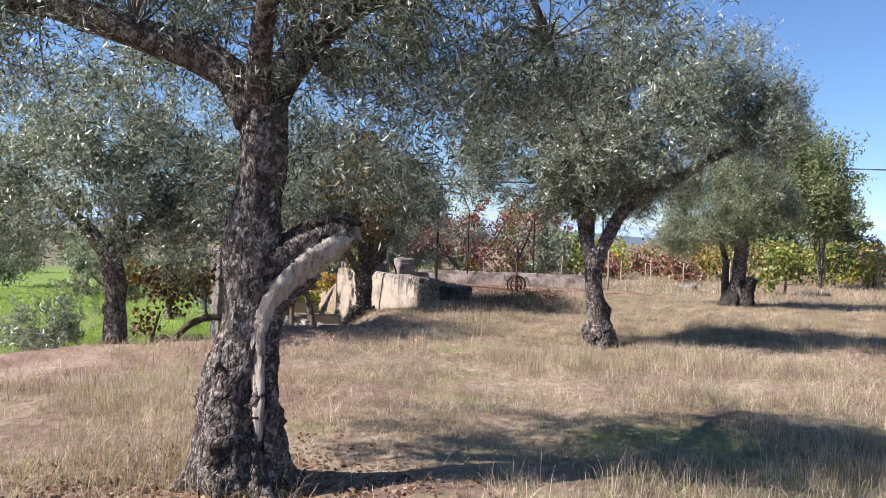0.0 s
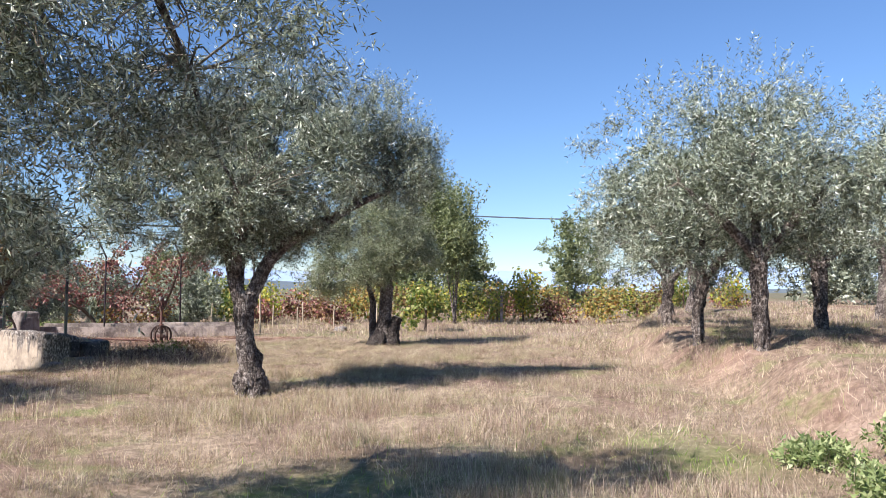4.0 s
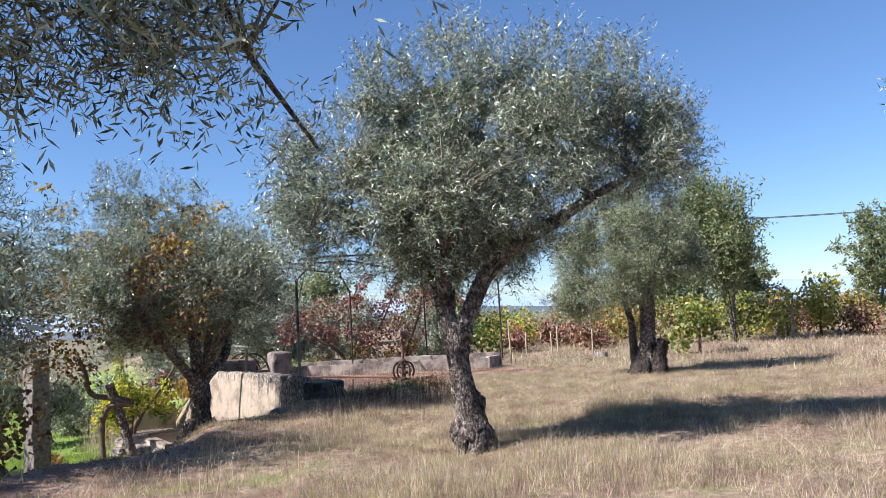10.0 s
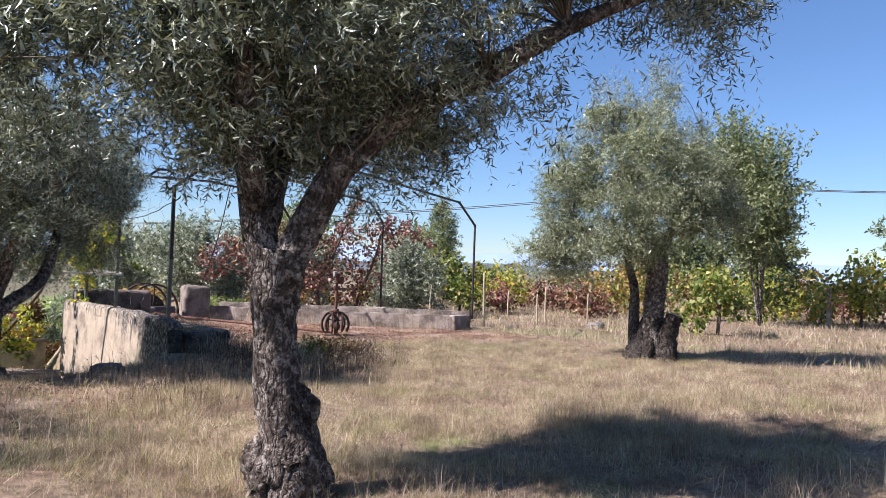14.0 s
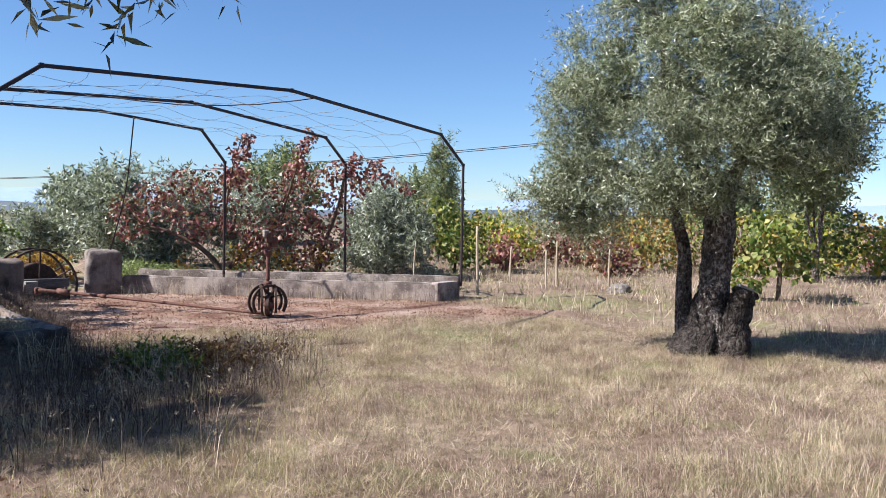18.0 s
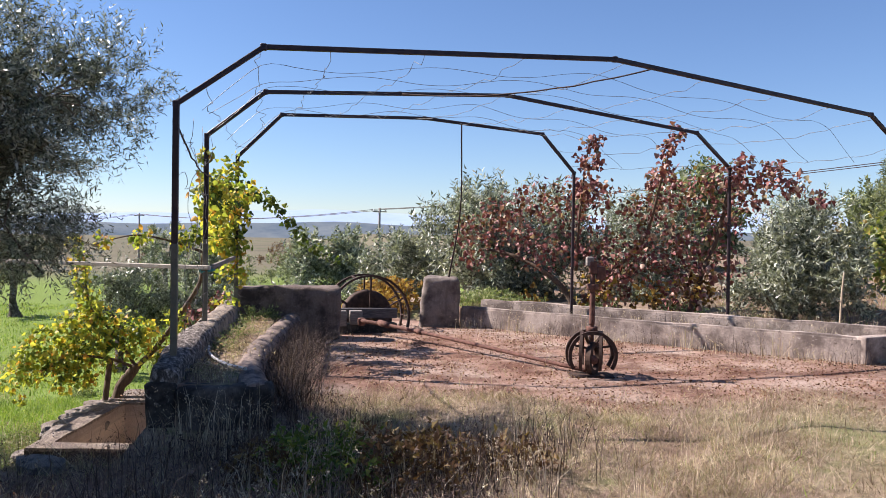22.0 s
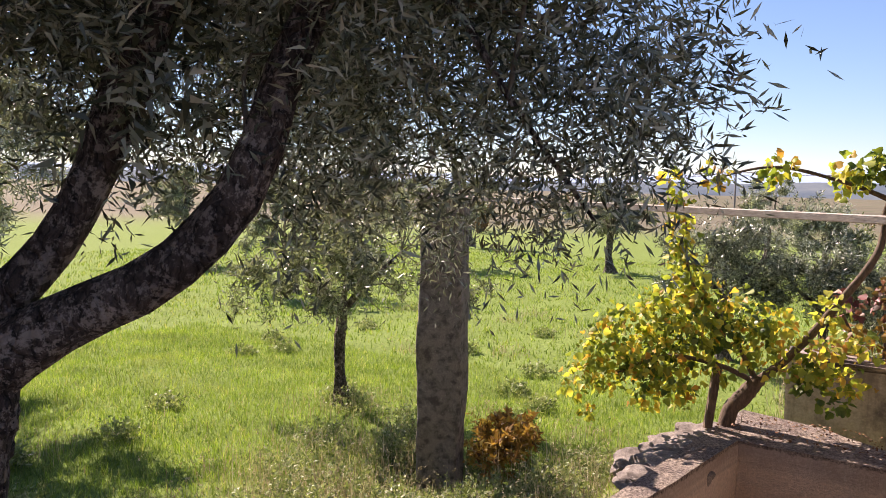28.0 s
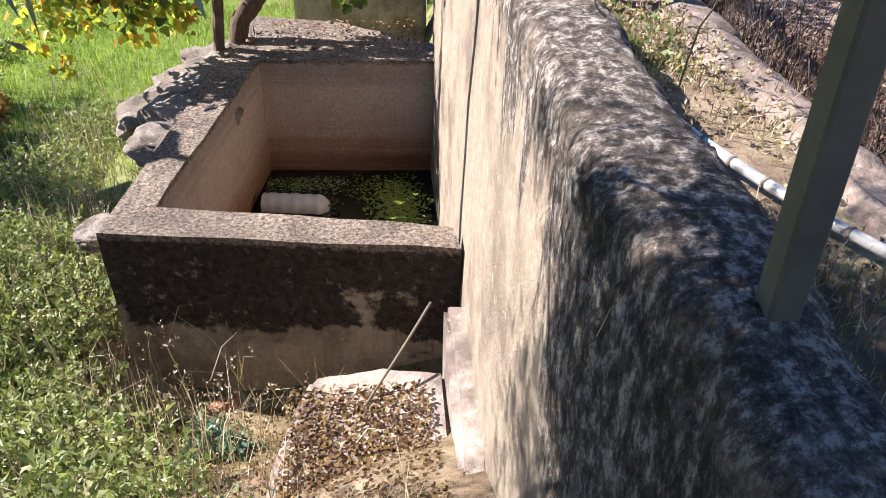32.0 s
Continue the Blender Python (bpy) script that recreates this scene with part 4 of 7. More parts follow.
def long_wall(name, length, w, h, seed):
    bm = bmesh.new()
    bmesh.ops.create_cube(bm, size=1)
    for v in bm.verts:
        v.co = Vector((v.co.x * length, v.co.y * w, (v.co.z + 0.5) * h))
    bmesh.ops.bevel(bm, geom=bm.edges[:], offset=0.03, segments=2, affect='EDGES')
    bmesh.ops.subdivide_edges(bm, edges=[e for e in bm.edges if e.calc_length() > 1], cuts=40, use_grid_fill=True)
    for v in bm.verts:
        q = v.co * 1.3 + Vector((seed, 0, 0))
        v.co += Vector(noise.noise_vector(q)) * 0.022 + Vector(noise.noise_vector(q * 5)) * 0.008
    return bm_mesh(name, bm, False)


c = (A0 + A1) / 2 + nrmw * 0.09
part("front_wall", long_wall("front_wall", L, 0.19, 0.47, 2), CONC_LOW, low, m=pose(c.x, c.y, -0.12, 0, 0, ang))
c = (A0 + A1) / 2 + nrmw * 0.66 + dirw * 0.2
part("rear_wall", long_wall("rear_wall", L + 0.3, 0.18, 0.55, 8), CONC_LOW, low, m=pose(c.x, c.y, -0.10, 0, 0, ang))
c = A1 + Vector((0.30, 0.20, 0))
part("end_wall", block("end_wall", (0.17, 0.80, 0.475), 0.02, 2, 0.006, 40, 3), CONC_LOW, low, m=pose(c.x, c.y, -0.12, 0, 0, -73))
c = (A0 + A1) / 2 + nrmw * 0.37
part("trough_bed", block("trough_bed", ((A1 - A0).length - 0.05, 0.42, 0.30), 0.02, 1, 0.03, 41, 5), GROUND, low, "earth and litter in the trough", m=pose(c.x, c.y, -0.12, 0, 0, ang))

# rounded stone block
stone = thing("stone_block", (3.33, 6.62, 0), "weathered round-topped stone block beside the well", "stone", rz=-12)
part("block", block("block", (0.64, 0.60, 0.95), 0.09, 4, 0.06, 13, 8), STONE_DARK, stone, m=pose(0, 0, -0.10, 0, 3, 0))

# ---- pergola of steel arches ----
ARCHES = (
    ((0.0, 0.0, 0.50), (0, 0, 2.65), (0.71, 0.10, 3.19), (4.15, 0.69, 3.39), (8.0, 1.93, 3.17), (8.86, 2.25, 2.66), (8.87, 2.25, 0.38)),
    ((-0.05, 2.33, 0.52), (-0.05, 2.33, 2.66), (0.60, 2.25, 3.17), (3.59, 2.93, 3.38), (6.54, 3.62, 3.10), (7.42, 4.27, 2.67), (7.45, 4.27, 0.2)),
    ((0.09, 4.50, 0.50), (0.09, 4.50, 2.63), (0.70, 4.33, 3.22), (2.78, 4.86, 3.33), (4.69, 5.08, 3.19), (5.36, 5.50, 2.63), (5.36, 5.50, 0.2)),
)
pergola = thing("pergola", (0, 0, 0), "arched steel pergola with bare trellis wires", "pergola")
for a in ARCHES:
    w = 0.052
    for k in range(6):
        p, q = Vector(a[k]), Vector(a[k + 1])
        if k == 0:
            mid = p.lerp(q, 0.45)
            part("post", bar("post", p - Vector((0, 0, 0.12)), mid, w + 0.004, up=(0, 1, 0)), POST_GREEN, pergola, "grey-green lower sleeve of a post")
            part("post", bar("post", mid, q, w, up=(0, 1, 0)), PAINT_STEEL, pergola)
        elif k == 5:
            part("post", bar("post", q - Vector((0, 0, 0.12)), p, w * 0.8, up=(0, 1, 0)), PAINT_STEEL, pergola)
        else:
            raf = part("rafter", bar("rafter", p, q, w * 0.85), PAINT_STEEL, pergola)
            part("joint", block("joint", (0.058, 0.05, 0.058), 0.008, 1), PAINT_STEEL, raf, m=pose(p.x, p.y, p.z - 0.029))
            if k == 4:
                part("joint", block("joint", (0.058, 0.05, 0.058), 0.008, 1), PAINT_STEEL, raf, m=pose(q.x, q.y, q.z - 0.029))


def sag_wire(a, b, sag, seed, wob=0.03, n=14):
    rng = np.random.default_rng(seed)
    a, b = np.asarray(a, float), np.asarray(b, float)
    pts = []
    for i in range(n + 1):
        u = i / n
        p = a + (b - a) * u
        p[2] -= sag * 4 * u * (1 - u)
        if 0 < i < n:
            p = p + rng.normal(size=3) * wob * 0.5
        pts.append(tuple(p))
    return pts


def along(a, s):
    """The place at the share s of an arch's upper line."""
    p = [Vector(q) for q in a[1:6]]
    ln = [(p[i + 1] - p[i]).length for i in range(4)]
    t = s * sum(ln)
    for i in range(4):
        if t <= ln[i] or i == 3:
            return p[i].lerp(p[i + 1], min(1, t / ln[i]))
        t -= ln[i]


wire_n = 0
for s in (0.03, 0.09, 0.16, 0.25, 0.36, 0.48, 0.60, 0.71, 0.82, 0.90, 0.97):
    for i in (0, 1):
        p, q = along(ARCHES[i], s), along(ARCHES[i + 1], s)
        part("wire", tube("wire", sag_wire(p, q, 0.08, wire_n, 0.04), [0.0028] * 15, 4, 28), WIRE, pergola)
        wire_n += 1
# slack strands that hang between the arches, along their length
for i, off in ((0, 0.25), (0, 0.5), (0, 0.78), (1, 0.3), (1, 0.65)):
    pts = []
    for s in np.linspace(0.02, 0.98, 26):
        p = along(ARCHES[i], s).lerp(along(ARCHES[i + 1], s), off)
        pts.append((p.x, p.y, p.z - 0.06 - 0.04 * math.sin(s * 31 + off * 9)))
    part("wire", tube("wire", pts, [0.0025] * len(pts), 4, 80), WIRE, pergola)
# wires down the left side
for zz in (0.95, 1.5, 2.05, 2.4):
    part("wire", tube("wire", sag_wire((0.03, 0, zz), (-0.02, 2.33, zz - 0.05), 0.05, int(zz * 100), 0.05), [0.0025] * 15, 4, 28), WIRE, pergola)
for yy in (0.55, 1.1, 1.7):
    part("wire", tube("wire", sag_wire((0.0, yy, 0.62), (0.05, yy + 0.1, 2.62), 0.0, int(yy * 77), 0.06), [0.0025] * 15, 4, 28), WIRE, pergola)
part("cable", tube("cable", sag_wire(along(ARCHES[0], 0.52), along(ARCHES[1], 0.30), 0.12, 5, 0.01), [0.008] * 15, 6, 28), RUST_DARK, pergola, "dark slack cable")
part("cable", tube("cable", sag_wire((0.02, 0, 2.45), (0.0, 2.33, 2.2), 0.10, 6, 0.01), [0.008] * 15, 6, 28), RUST_DARK, pergola, "dark slack cable")
p3 = along(ARCHES[2], 0.61)
part("prop", tube("prop", [tuple(p3), (3.55, 5.9, 2.0), (3.50, 6.62, 0.84)], [0.012, 0.012, 0.016], 6, 10), PAINT_STEEL, pergola, "thin leaning prop of the rear arch")

# horizontal beam to the stone pillar, tied with twine
beam = thing("wooden_beam", (-0.02, 2.26, 1.165), "long weathered plank beam from the pergola to a stone pillar", "beam")
plank = part("plank", bar("plank", (0.03, -0.03, 0), (-4.15, 2.05, 0.0), 0.06, 0.045), WOOD_PALE, beam)
part("tie", bar("tie", (0.06, 0.02, 0.01), (0.10, 2.25, 0.05), 0.035, 0.05), WOOD_GREY, beam, "grey pole on to the rear post")
part("twine", tube("twine", [(-0.07, 0.03, -0.05), (0.06, 0.11, -0.035), (0.05, 0.03, -0.02), (-0.07, 0.10, -0.06), (-0.07, 0.03, -0.02), (0.06, 0.11, 0.0)], [0.012] * 6, 6, 30), BLUE, plank, "turquoise twine lashing")

pillar = thing("stone_pillar", (-4.24, 4.36, zg(-4.24, 4.36)), "tall rough granite pillar standing in the meadow", "pillar", rz=18)
part("shaft", block("shaft", (0.44, 0.38, 3.35), 0.035, 3, 0.045, 17, 22), STONE, pillar, m=pose(0, 0, -0.30))

# ---- water tank below the wall ----
RIM = -0.91
tank = thing("water_tank", (0, 0, 0), "open concrete water tank built against the wall", "tank")
o_fl, o_fr, o_bl, o_br = (-2.03, 2.56), (-0.22, 2.30), (-1.66, 6.02), (-0.14, 5.25)
i_fl, i_fr, i_bl, i_br = (-1.80, 2.80), (-0.24, 2.50), (-1.49, 4.94), (-0.14, 4.86)


def prism(name, ring, z0, z1, jitter=0.012, seed=0, cuts=4, bevel=0.03):
    bm = bmesh.new()
    lo = [bm.verts.new((x, y, z0)) for x, y in ring]
    hi = [bm.verts.new((x, y, z1)) for x, y in ring]
    n = len(ring)
    bm.faces.new(lo[::-1])
    bm.faces.new(hi)
    for k in range(n):
        bm.faces.new((lo[k], lo[(k + 1) % n], hi[(k + 1) % n], hi[k]))
    bmesh.ops.recalc_face_normals(bm, faces=bm.faces[:])
    if bevel:
        bmesh.ops.bevel(bm, geom=bm.edges[:], offset=bevel, segments=2, affect='EDGES')
    if cuts:
        bmesh.ops.subdivide_edges(bm, edges=[e for e in bm.edges if e.calc_length() > 0.25], cuts=cuts, use_grid_fill=True)
    for v in bm.verts:
        q = v.co * 3 + Vector((seed, 0, 0))
        v.co += Vector(noise.noise_vector(q)) * jitter + Vector(noise.noise_vector(q * 4)) * jitter * 0.5
    return bm_mesh(name, bm, False)


def tank_wall_material(name, base, stain, lich, level):
    """Render with a ragged band of black algae above a level."""
    m = concrete_material(name, base, stain, lich, 0.35)
    nt = m.node_tree
    b = nt.nodes["Principled BSDF"]
    old = b.inputs["Base Color"].links[0].from_socket
    v = coords(nt)
    sep = nt.nodes.new("ShaderNodeSeparateXYZ")
    nt.links.new(v, sep.inputs[0])
    ad = nt.nodes.new("ShaderNodeMath")
    ad.operation = 'MULTIPLY_ADD'
    nt.links.new(noise_tex(nt, v, 1.9, 7, 0.65), ad.inputs[0])
    ad.inputs[1].default_value = 1.5
    nt.links.new(sep.outputs[2], ad.inputs[2])
    mr = nt.nodes.new("ShaderNodeMapRange")
    nt.links.new(ad.outputs[0], mr.inputs[0])
    mr.inputs[1].default_value, mr.inputs[2].default_value = level + 0.70, level + 0.77
    col = mix(nt, mr.outputs[0], old, ramp(nt, noise_tex(nt, v, 22, 7, 0.75), [(0.35, (0.018, 0.014, 0.013)), (0.6, (0.075, 0.058, 0.05))]))
    col = mix(nt, ramp(nt, noise_tex(nt, v, 17, 5, 0.7), [(0.60, (0, 0, 0)), (0.67, (0.55, 0.55, 0.55))]), col, (0.30, 0.27, 0.235))
    nt.links.new(col, b.inputs["Base Color"])
    return m


TANK_OUT = tank_wall_material("tank_outer_render", (0.46, 0.38, 0.31), (0.17, 0.135, 0.105), (0.50, 0.44, 0.37), RIM - 0.50)


def rim_speckle(m):
    """Dark speckled lichen over the level top and its broken edge."""
    nt = m.node_tree
    b = nt.nodes["Principled BSDF"]
    old = b.inputs["Base Color"].links[0].from_socket
    v = coords(nt)
    sep = nt.nodes.new("ShaderNodeSeparateXYZ")
    nt.links.new(v, sep.inputs[0])
    ad = nt.nodes.new("ShaderNodeMath")
    ad.operation = 'MULTIPLY_ADD'
    nt.links.new(noise_tex(nt, v, 18, 6, 0.7), ad.inputs[0])
    ad.inputs[1].default_value = 0.10
    nt.links.new(sep.outputs[2], ad.inputs[2])
    mr = nt.nodes.new("ShaderNodeMapRange")
    nt.links.new(ad.outputs[0], mr.inputs[0])
    mr.inputs[1].default_value, mr.inputs[2].default_value = RIM + 0.005, RIM + 0.02
    top = ramp(nt, noise_tex(nt, v, 45, 7, 0.8), [(0.38, (0.06, 0.05, 0.047)), (0.50, (0.27, 0.225, 0.20)), (0.63, (0.55, 0.475, 0.42))])
    top = mix(nt, 1.0, top, ramp(nt, noise_tex(nt, v, 4, 5), [(0.35, (0.6, 0.57, 0.56)), (0.65, (1.1, 1.08, 1.0))]), 'MULTIPLY')
    nt.links.new(mix(nt, mr.outputs[0], old, top), b.inputs["Base Color"])
    bump(nt, b, noise_tex(nt, v, 50, 7, 0.75), 1.0, 0.03)
    return m


rim_speckle(TANK_OUT)
rim_speckle(TANK_IN)
part("front_wall", prism("front_wall", [o_fl, o_fr, i_fr, i_fl], -2.25, RIM, 0.014, 1, 7, 0.0), TANK_OUT, tank, "black-stained front wall with bare render below")
part("side_wall", prism("side_wall", [(o_fl[0], o_fl[1] + 0.015), (i_fl[0], i_fl[1] + 0.01), i_bl, o_bl], -2.25, RIM - 0.004, 0.012, 2, 7, 0.0), TANK_IN, tank)
part("rear_wall", prism("rear_wall", [i_bl, i_br, o_br, (-0.9, 5.8), o_bl], -2.25, RIM - 0.008, 0.012, 3, 6, 0.0), TANK_IN, tank)
part("floor", prism("floor", [(-1.9, 2.7), (-0.2, 2.4), (-0.15, 5.0), (-1.6, 5.1)], -2.35, -2.15, 0.01, 7, 2, 0), TANK_IN, tank)
water = part("water_surface", prism("water_surface", [(-1.84, 2.75), (-0.2, 2.42), (-0.13, 4.9), (-1.52, 4.98)], -2.1, -1.86, 0.0, 8, 0, 0), WATER, None)
tagged(water, "dark still water with pond weed in the tank", "water", kind="structure")
ff = thing("water_trough_wall", (0, 0, 0), "higher grey rendered wall behind the tank", "wall")
part("wall_body", prism("wall_body", [(-1.35, 6.55), (-0.12, 6.35), (-0.12, 6.65), (-1.35, 6.85)], -1.9, -0.42, 0.015, 9), CONC_WALL, ff)
part("cap", prism("cap", [(-1.40, 6.50), (-0.10, 6.30), (-0.10, 6.72), (-1.40, 6.90)], -0.43, -0.36, 0.015, 10, 3), CONC_CAP, ff)
step = thing("concrete_step", (0, 0, 0), "worn concrete step below the wall strewn with leaves", "step")
part("slab", prism("slab", [(-1.22, 0.45), (-0.34, 0.40), (-0.30, 1.86), (-0.62, 1.92), (-0.96, 1.87), (-1.08, 1.45), (-1.13, 1.1), (-1.2, 0.8)], -2.1, -1.30, 0.022, 12, 5, 0.035), CONC_LOW, step)
part("kerb", prism("kerb", [(-0.37, 0.55), (-0.22, 0.55), (-0.18, 2.14), (-0.32, 2.14)], -2.1, -1.12, 0.025, 13, 5, 0.03), CONC_LOW, step)
stick = thing("dry_stick", (-0.38, 2.12, -1.12), "thin dry stick leaning on the kerb", "stick")
part("stick", tube("stick", [(0, 0, 0.02), (-0.15, -0.25, -0.05), (-0.34, -0.52, -0.16)], [0.007, 0.007, 0.005], 6, 8), TWIG, stick)
jug = thing("plastic_jug", (-1.24, 4.33, -1.84), "floating dull white ribbed plastic drum in the tank", "jug", rz=-8)
part("body", tube("body", [(-0.26, 0, 0), (-0.255, 0, 0)] + [(-0.23 + 0.045 * k, 0, 0) for k in range(10)] + [(0.21, 0, 0), (0.25, 0, 0)], [0.045, 0.085] + [0.092 if k % 2 else 0.086 for k in range(10)] + [0.075, 0.04], 22, 52), WHITE_TIN, jug)
part("handle", tube("handle", [(0.24, -0.03, 0.02), (0.31, 0.0, 0.04), (0.30, 0.05, 0.04), (0.24, 0.05, 0.02)], [0.008] * 4, 6, 12), RUST, jug, "rusty wire handle")
rng = np.random.default_rng(77)


def floating(n, cx, cy, sx, sy, size):
    """Small flat leaves that float in a ragged patch."""
    p = np.column_stack([rng.normal(cx, sx, n), rng.normal(cy, sy, n), rng.uniform(-1.856, -1.846, n)])
    p = p[(p[:, 0] > -1.5) & (p[:, 0] < -0.2) & (p[:, 1] < 4.8)]
    a = rng.uniform(0, 6.3, len(p))
    d = np.column_stack([np.cos(a), np.sin(a), rng.normal(0, 0.12, len(p))]) * (size * rng.uniform(0.5, 1.3, len(p)))[:, None]
    e = np.column_stack([-d[:, 1], d[:, 0], d[:, 2] * 0.3]) * 0.6
    return np.stack([p - d, p + e, p + d, p - e], 1)


weed = part("pond_weed", fast_mesh("pond_weed", np.concatenate([floating(1500, -0.47, 4.30, 0.10, 0.20, 0.016), floating(260, -0.62, 4.62, 0.12, 0.10, 0.013)]), 4), ALGA)
tagged(weed, "bright yellow-green pond weed floating in the tank", "weed", kind="stuff")
film_weed = part("pond_weed", fast_mesh("pond_weed", np.concatenate([floating(800, -1.2, 4.68, 0.20, 0.07, 0.012), floating(120, -0.8, 4.3, 0.35, 0.30, 0.010)]), 4), WEED)
tagged(film_weed, "dull green weed film on the dark water", "weed", kind="stuff")

# ---- well wheel, timber and stop ----
wheel = thing("noria", (2.05, 6.25, 0.20), "half-sunk rusty iron noria wheel with two rims", "noria", rz=12)


def ring_mesh(name, r, w, th, n=48, a0=0.0, a1=2 * math.pi):
    vs, fs = [], []
    full = a1 - a0 > 6.2
    m = n if full else n + 1
    for i in range(m):
        a = a0 + (a1 - a0) * i / n
        for rr, yy in ((r - th, -w / 2), (r, -w / 2), (r, w / 2), (r - th, w / 2)):
            vs.append((math.cos(a) * rr, yy, math.sin(a) * rr))
    for i in range(n):
        j = (i + 1) % m
        for k in range(4):
            fs.append((i * 4 + k, i * 4 + (k + 1) % 4, j * 4 + (k + 1) % 4, j * 4 + k))
    return mesh(name, vs, fs)


for yy in (-0.20, 0.20):
    rim = part("rim", ring_mesh("rim", 0.70, 0.05, 0.035), RUST_DARK, wheel, m=pose(0, yy, 0))
    for k in range(6):
        a = math.pi * k / 3 + 0.5
        part("spoke", bar("spoke", (0.05 * math.cos(a), 0, 0.05 * math.sin(a)), (0.67 * math.cos(a), 0, 0.67 * math.sin(a)), 0.03, 0.02), RUST_DARK, rim)
part("axle", tube("axle", [(0, -0.5, 0), (0, 0.5, 0)], [0.035, 0.035], 10, 2), RUST_DARK, wheel)
for k in range(10):
    a = math.pi * k / 5
    part("rung", tube("rung", [(0.68 * math.cos(a), -0.2, 0.68 * math.sin(a)), (0.68 * math.cos(a), 0.2, 0.68 * math.sin(a))], [0.013] * 2, 6, 2), RUST_DARK, wheel)
drum = part("drum", tube("drum", [(0, -0.08, 0), (0, -0.075, 0), (0, 0.075, 0), (0, 0.08, 0)], [0.30, 0.43, 0.43, 0.30], 28, 10), RUST_DARK, wheel, "solid dark iron disc")
box = thing("well_timbers", (1.85, 5.62, 0.0), "grey timber box frame at the mouth of the well", "timber", rz=6)
part("beam", block("beam", (1.15, 0.10, 0.16), 0.01, 1, 0.01, 3, 2), WOOD_DARK, box, m=pose(0.1, 0.12, 0.22))
part("block", block("block", (0.26, 0.12, 0.24), 0.01, 1, 0.01, 4, 1), WOOD_GREY, box, "grey weathered timber block", m=pose(-0.30, -0.06, 0.12))
part("block", block("block", (0.20, 0.12, 0.22), 0.01, 1, 0.01, 5, 1), WOOD_GREY, box, "grey weathered timber block", m=pose(-0.02, -0.06, 0.14))
part("bearer", block("bearer", (1.3, 0.22, 0.18), 0.02, 1, 0.01, 6, 2), CONC_DARK, box, m=pose(0, 0.05, -0.03))
pole = thing("drive_shaft", (1.9, 5.4, 0.12), "long rusty iron drive pole lying across the platform", "pole")
rod = part("shaft", tube("shaft", [(0, 0, 0.10), (0.5, -0.5, 0.06), (1.2, -1.7, 0.02), (2.35, -3.75, -0.06)], [0.033, 0.030, 0.027, 0.024], 10, 14), RUST, pole)
part("collar", tube("collar", [(0.28, -0.22, 0.09), (0.40, -0.40, 0.07)], [0.05, 0.05], 12, 2), RUST, rod)
part("collar", tube("collar", [(0.78, -0.96, 0.045), (0.83, -1.04, 0.043)], [0.042, 0.042], 12, 2), RUST, rod)
part("coupling", block("coupling", (0.12, 0.12, 0.12), 0.03, 2), RUST, pole, m=pose(0.02, 0.02, 0.02))

# ---- gear stand ----
gear = thing("gear_stand", (4.32, 1.66, 0.0), "rusty iron well gear standard on two spoked arches", "gear", rz=-10)
for sx in (-0.11, 0.11):
    part("arch", ring_mesh("arch", 0.28, 0.04, 0.04, 30, -0.6, math.pi + 0.6), RUST_DARK, gear, m=pose(0, sx, 0.24, 0, 0, 0))
    part("arch", ring_mesh("arch", 0.27, 0.035, 0.035, 30, -0.6, math.pi + 0.6), RUST_DARK, gear, m=pose(sx, 0, 0.24, 0, 0, 78))
for a in (0.5, 1.2, 1.94, 2.64):
    part("brace", bar("brace", (0, 0, 0.30), (0.25 * math.cos(a), -0.11, 0.24 + 0.25 * math.sin(a)), 0.03, 0.025), RUST_DARK, gear)
part("bevel_gear", ring_mesh("bevel_gear", 0.19, 0.06, 0.06, 24), RUST_DARK, gear, m=pose(0.02, -0.02, 0.20, 0, 0, 60))
part("hub", tube("hub", [(0, -0.17, 0.20), (0, 0.17, 0.20)], [0.05, 0.05], 12, 2), RUST, gear)
column = part("column", tube("column", [(0, 0, 0.15), (0, 0, 0.58), (0, 0, 0.60), (0, 0, 0.95), (0, 0, 1.18)], [0.026, 0.026, 0.032, 0.030, 0.028], 14, 16), RUST, gear)
part("collar", tube("collar", [(0, 0, 0.50), (0, 0, 0.56)], [0.066, 0.066], 14, 2), RUST, column)
part("collar", tube("collar", [(0, 0, 0.98), (0, 0, 1.05)], [0.068, 0.068], 14, 2), RUST, column)
part("socket", block("socket", (0.09, 0.09, 0.14), 0.015, 2, 0.006, 8, 1), RUST, gear, m=pose(0, 0, 1.17))
part("cap_wood", block("cap_wood", (0.085, 0.085, 0.11), 0.015, 2, 0.01, 9, 1), WOOD_GREY, column, "pale wooden plug", m=pose(-0.04, 0, 1.25))
part("bracket", block("bracket", (0.10, 0.10, 0.15), 0.012, 2, 0.006, 18, 1), RUST, column, m=pose(0.09, 0, 1.10))
part("foot", block("foot", (0.50, 0.34, 0.05), 0.02, 1, 0.02, 10, 2), RUST_DARK, gear, m=pose(0, 0, -0.03))

pipe = thing("plastic_pipe", (0, 0, 0), "pale plastic water pipe lying in the channel", "pipe")
PIPE = [(0.12, 1.35, 0.40), (0.18, 0.95, 0.39), (0.28, 0.62, 0.385), (0.42, 0.30, 0.385), (0.60, 0.02, 0.39)]
tubing = part("pipe", tube("pipe", PIPE, [0.014] * 5, 12, 24), PVC, pipe)
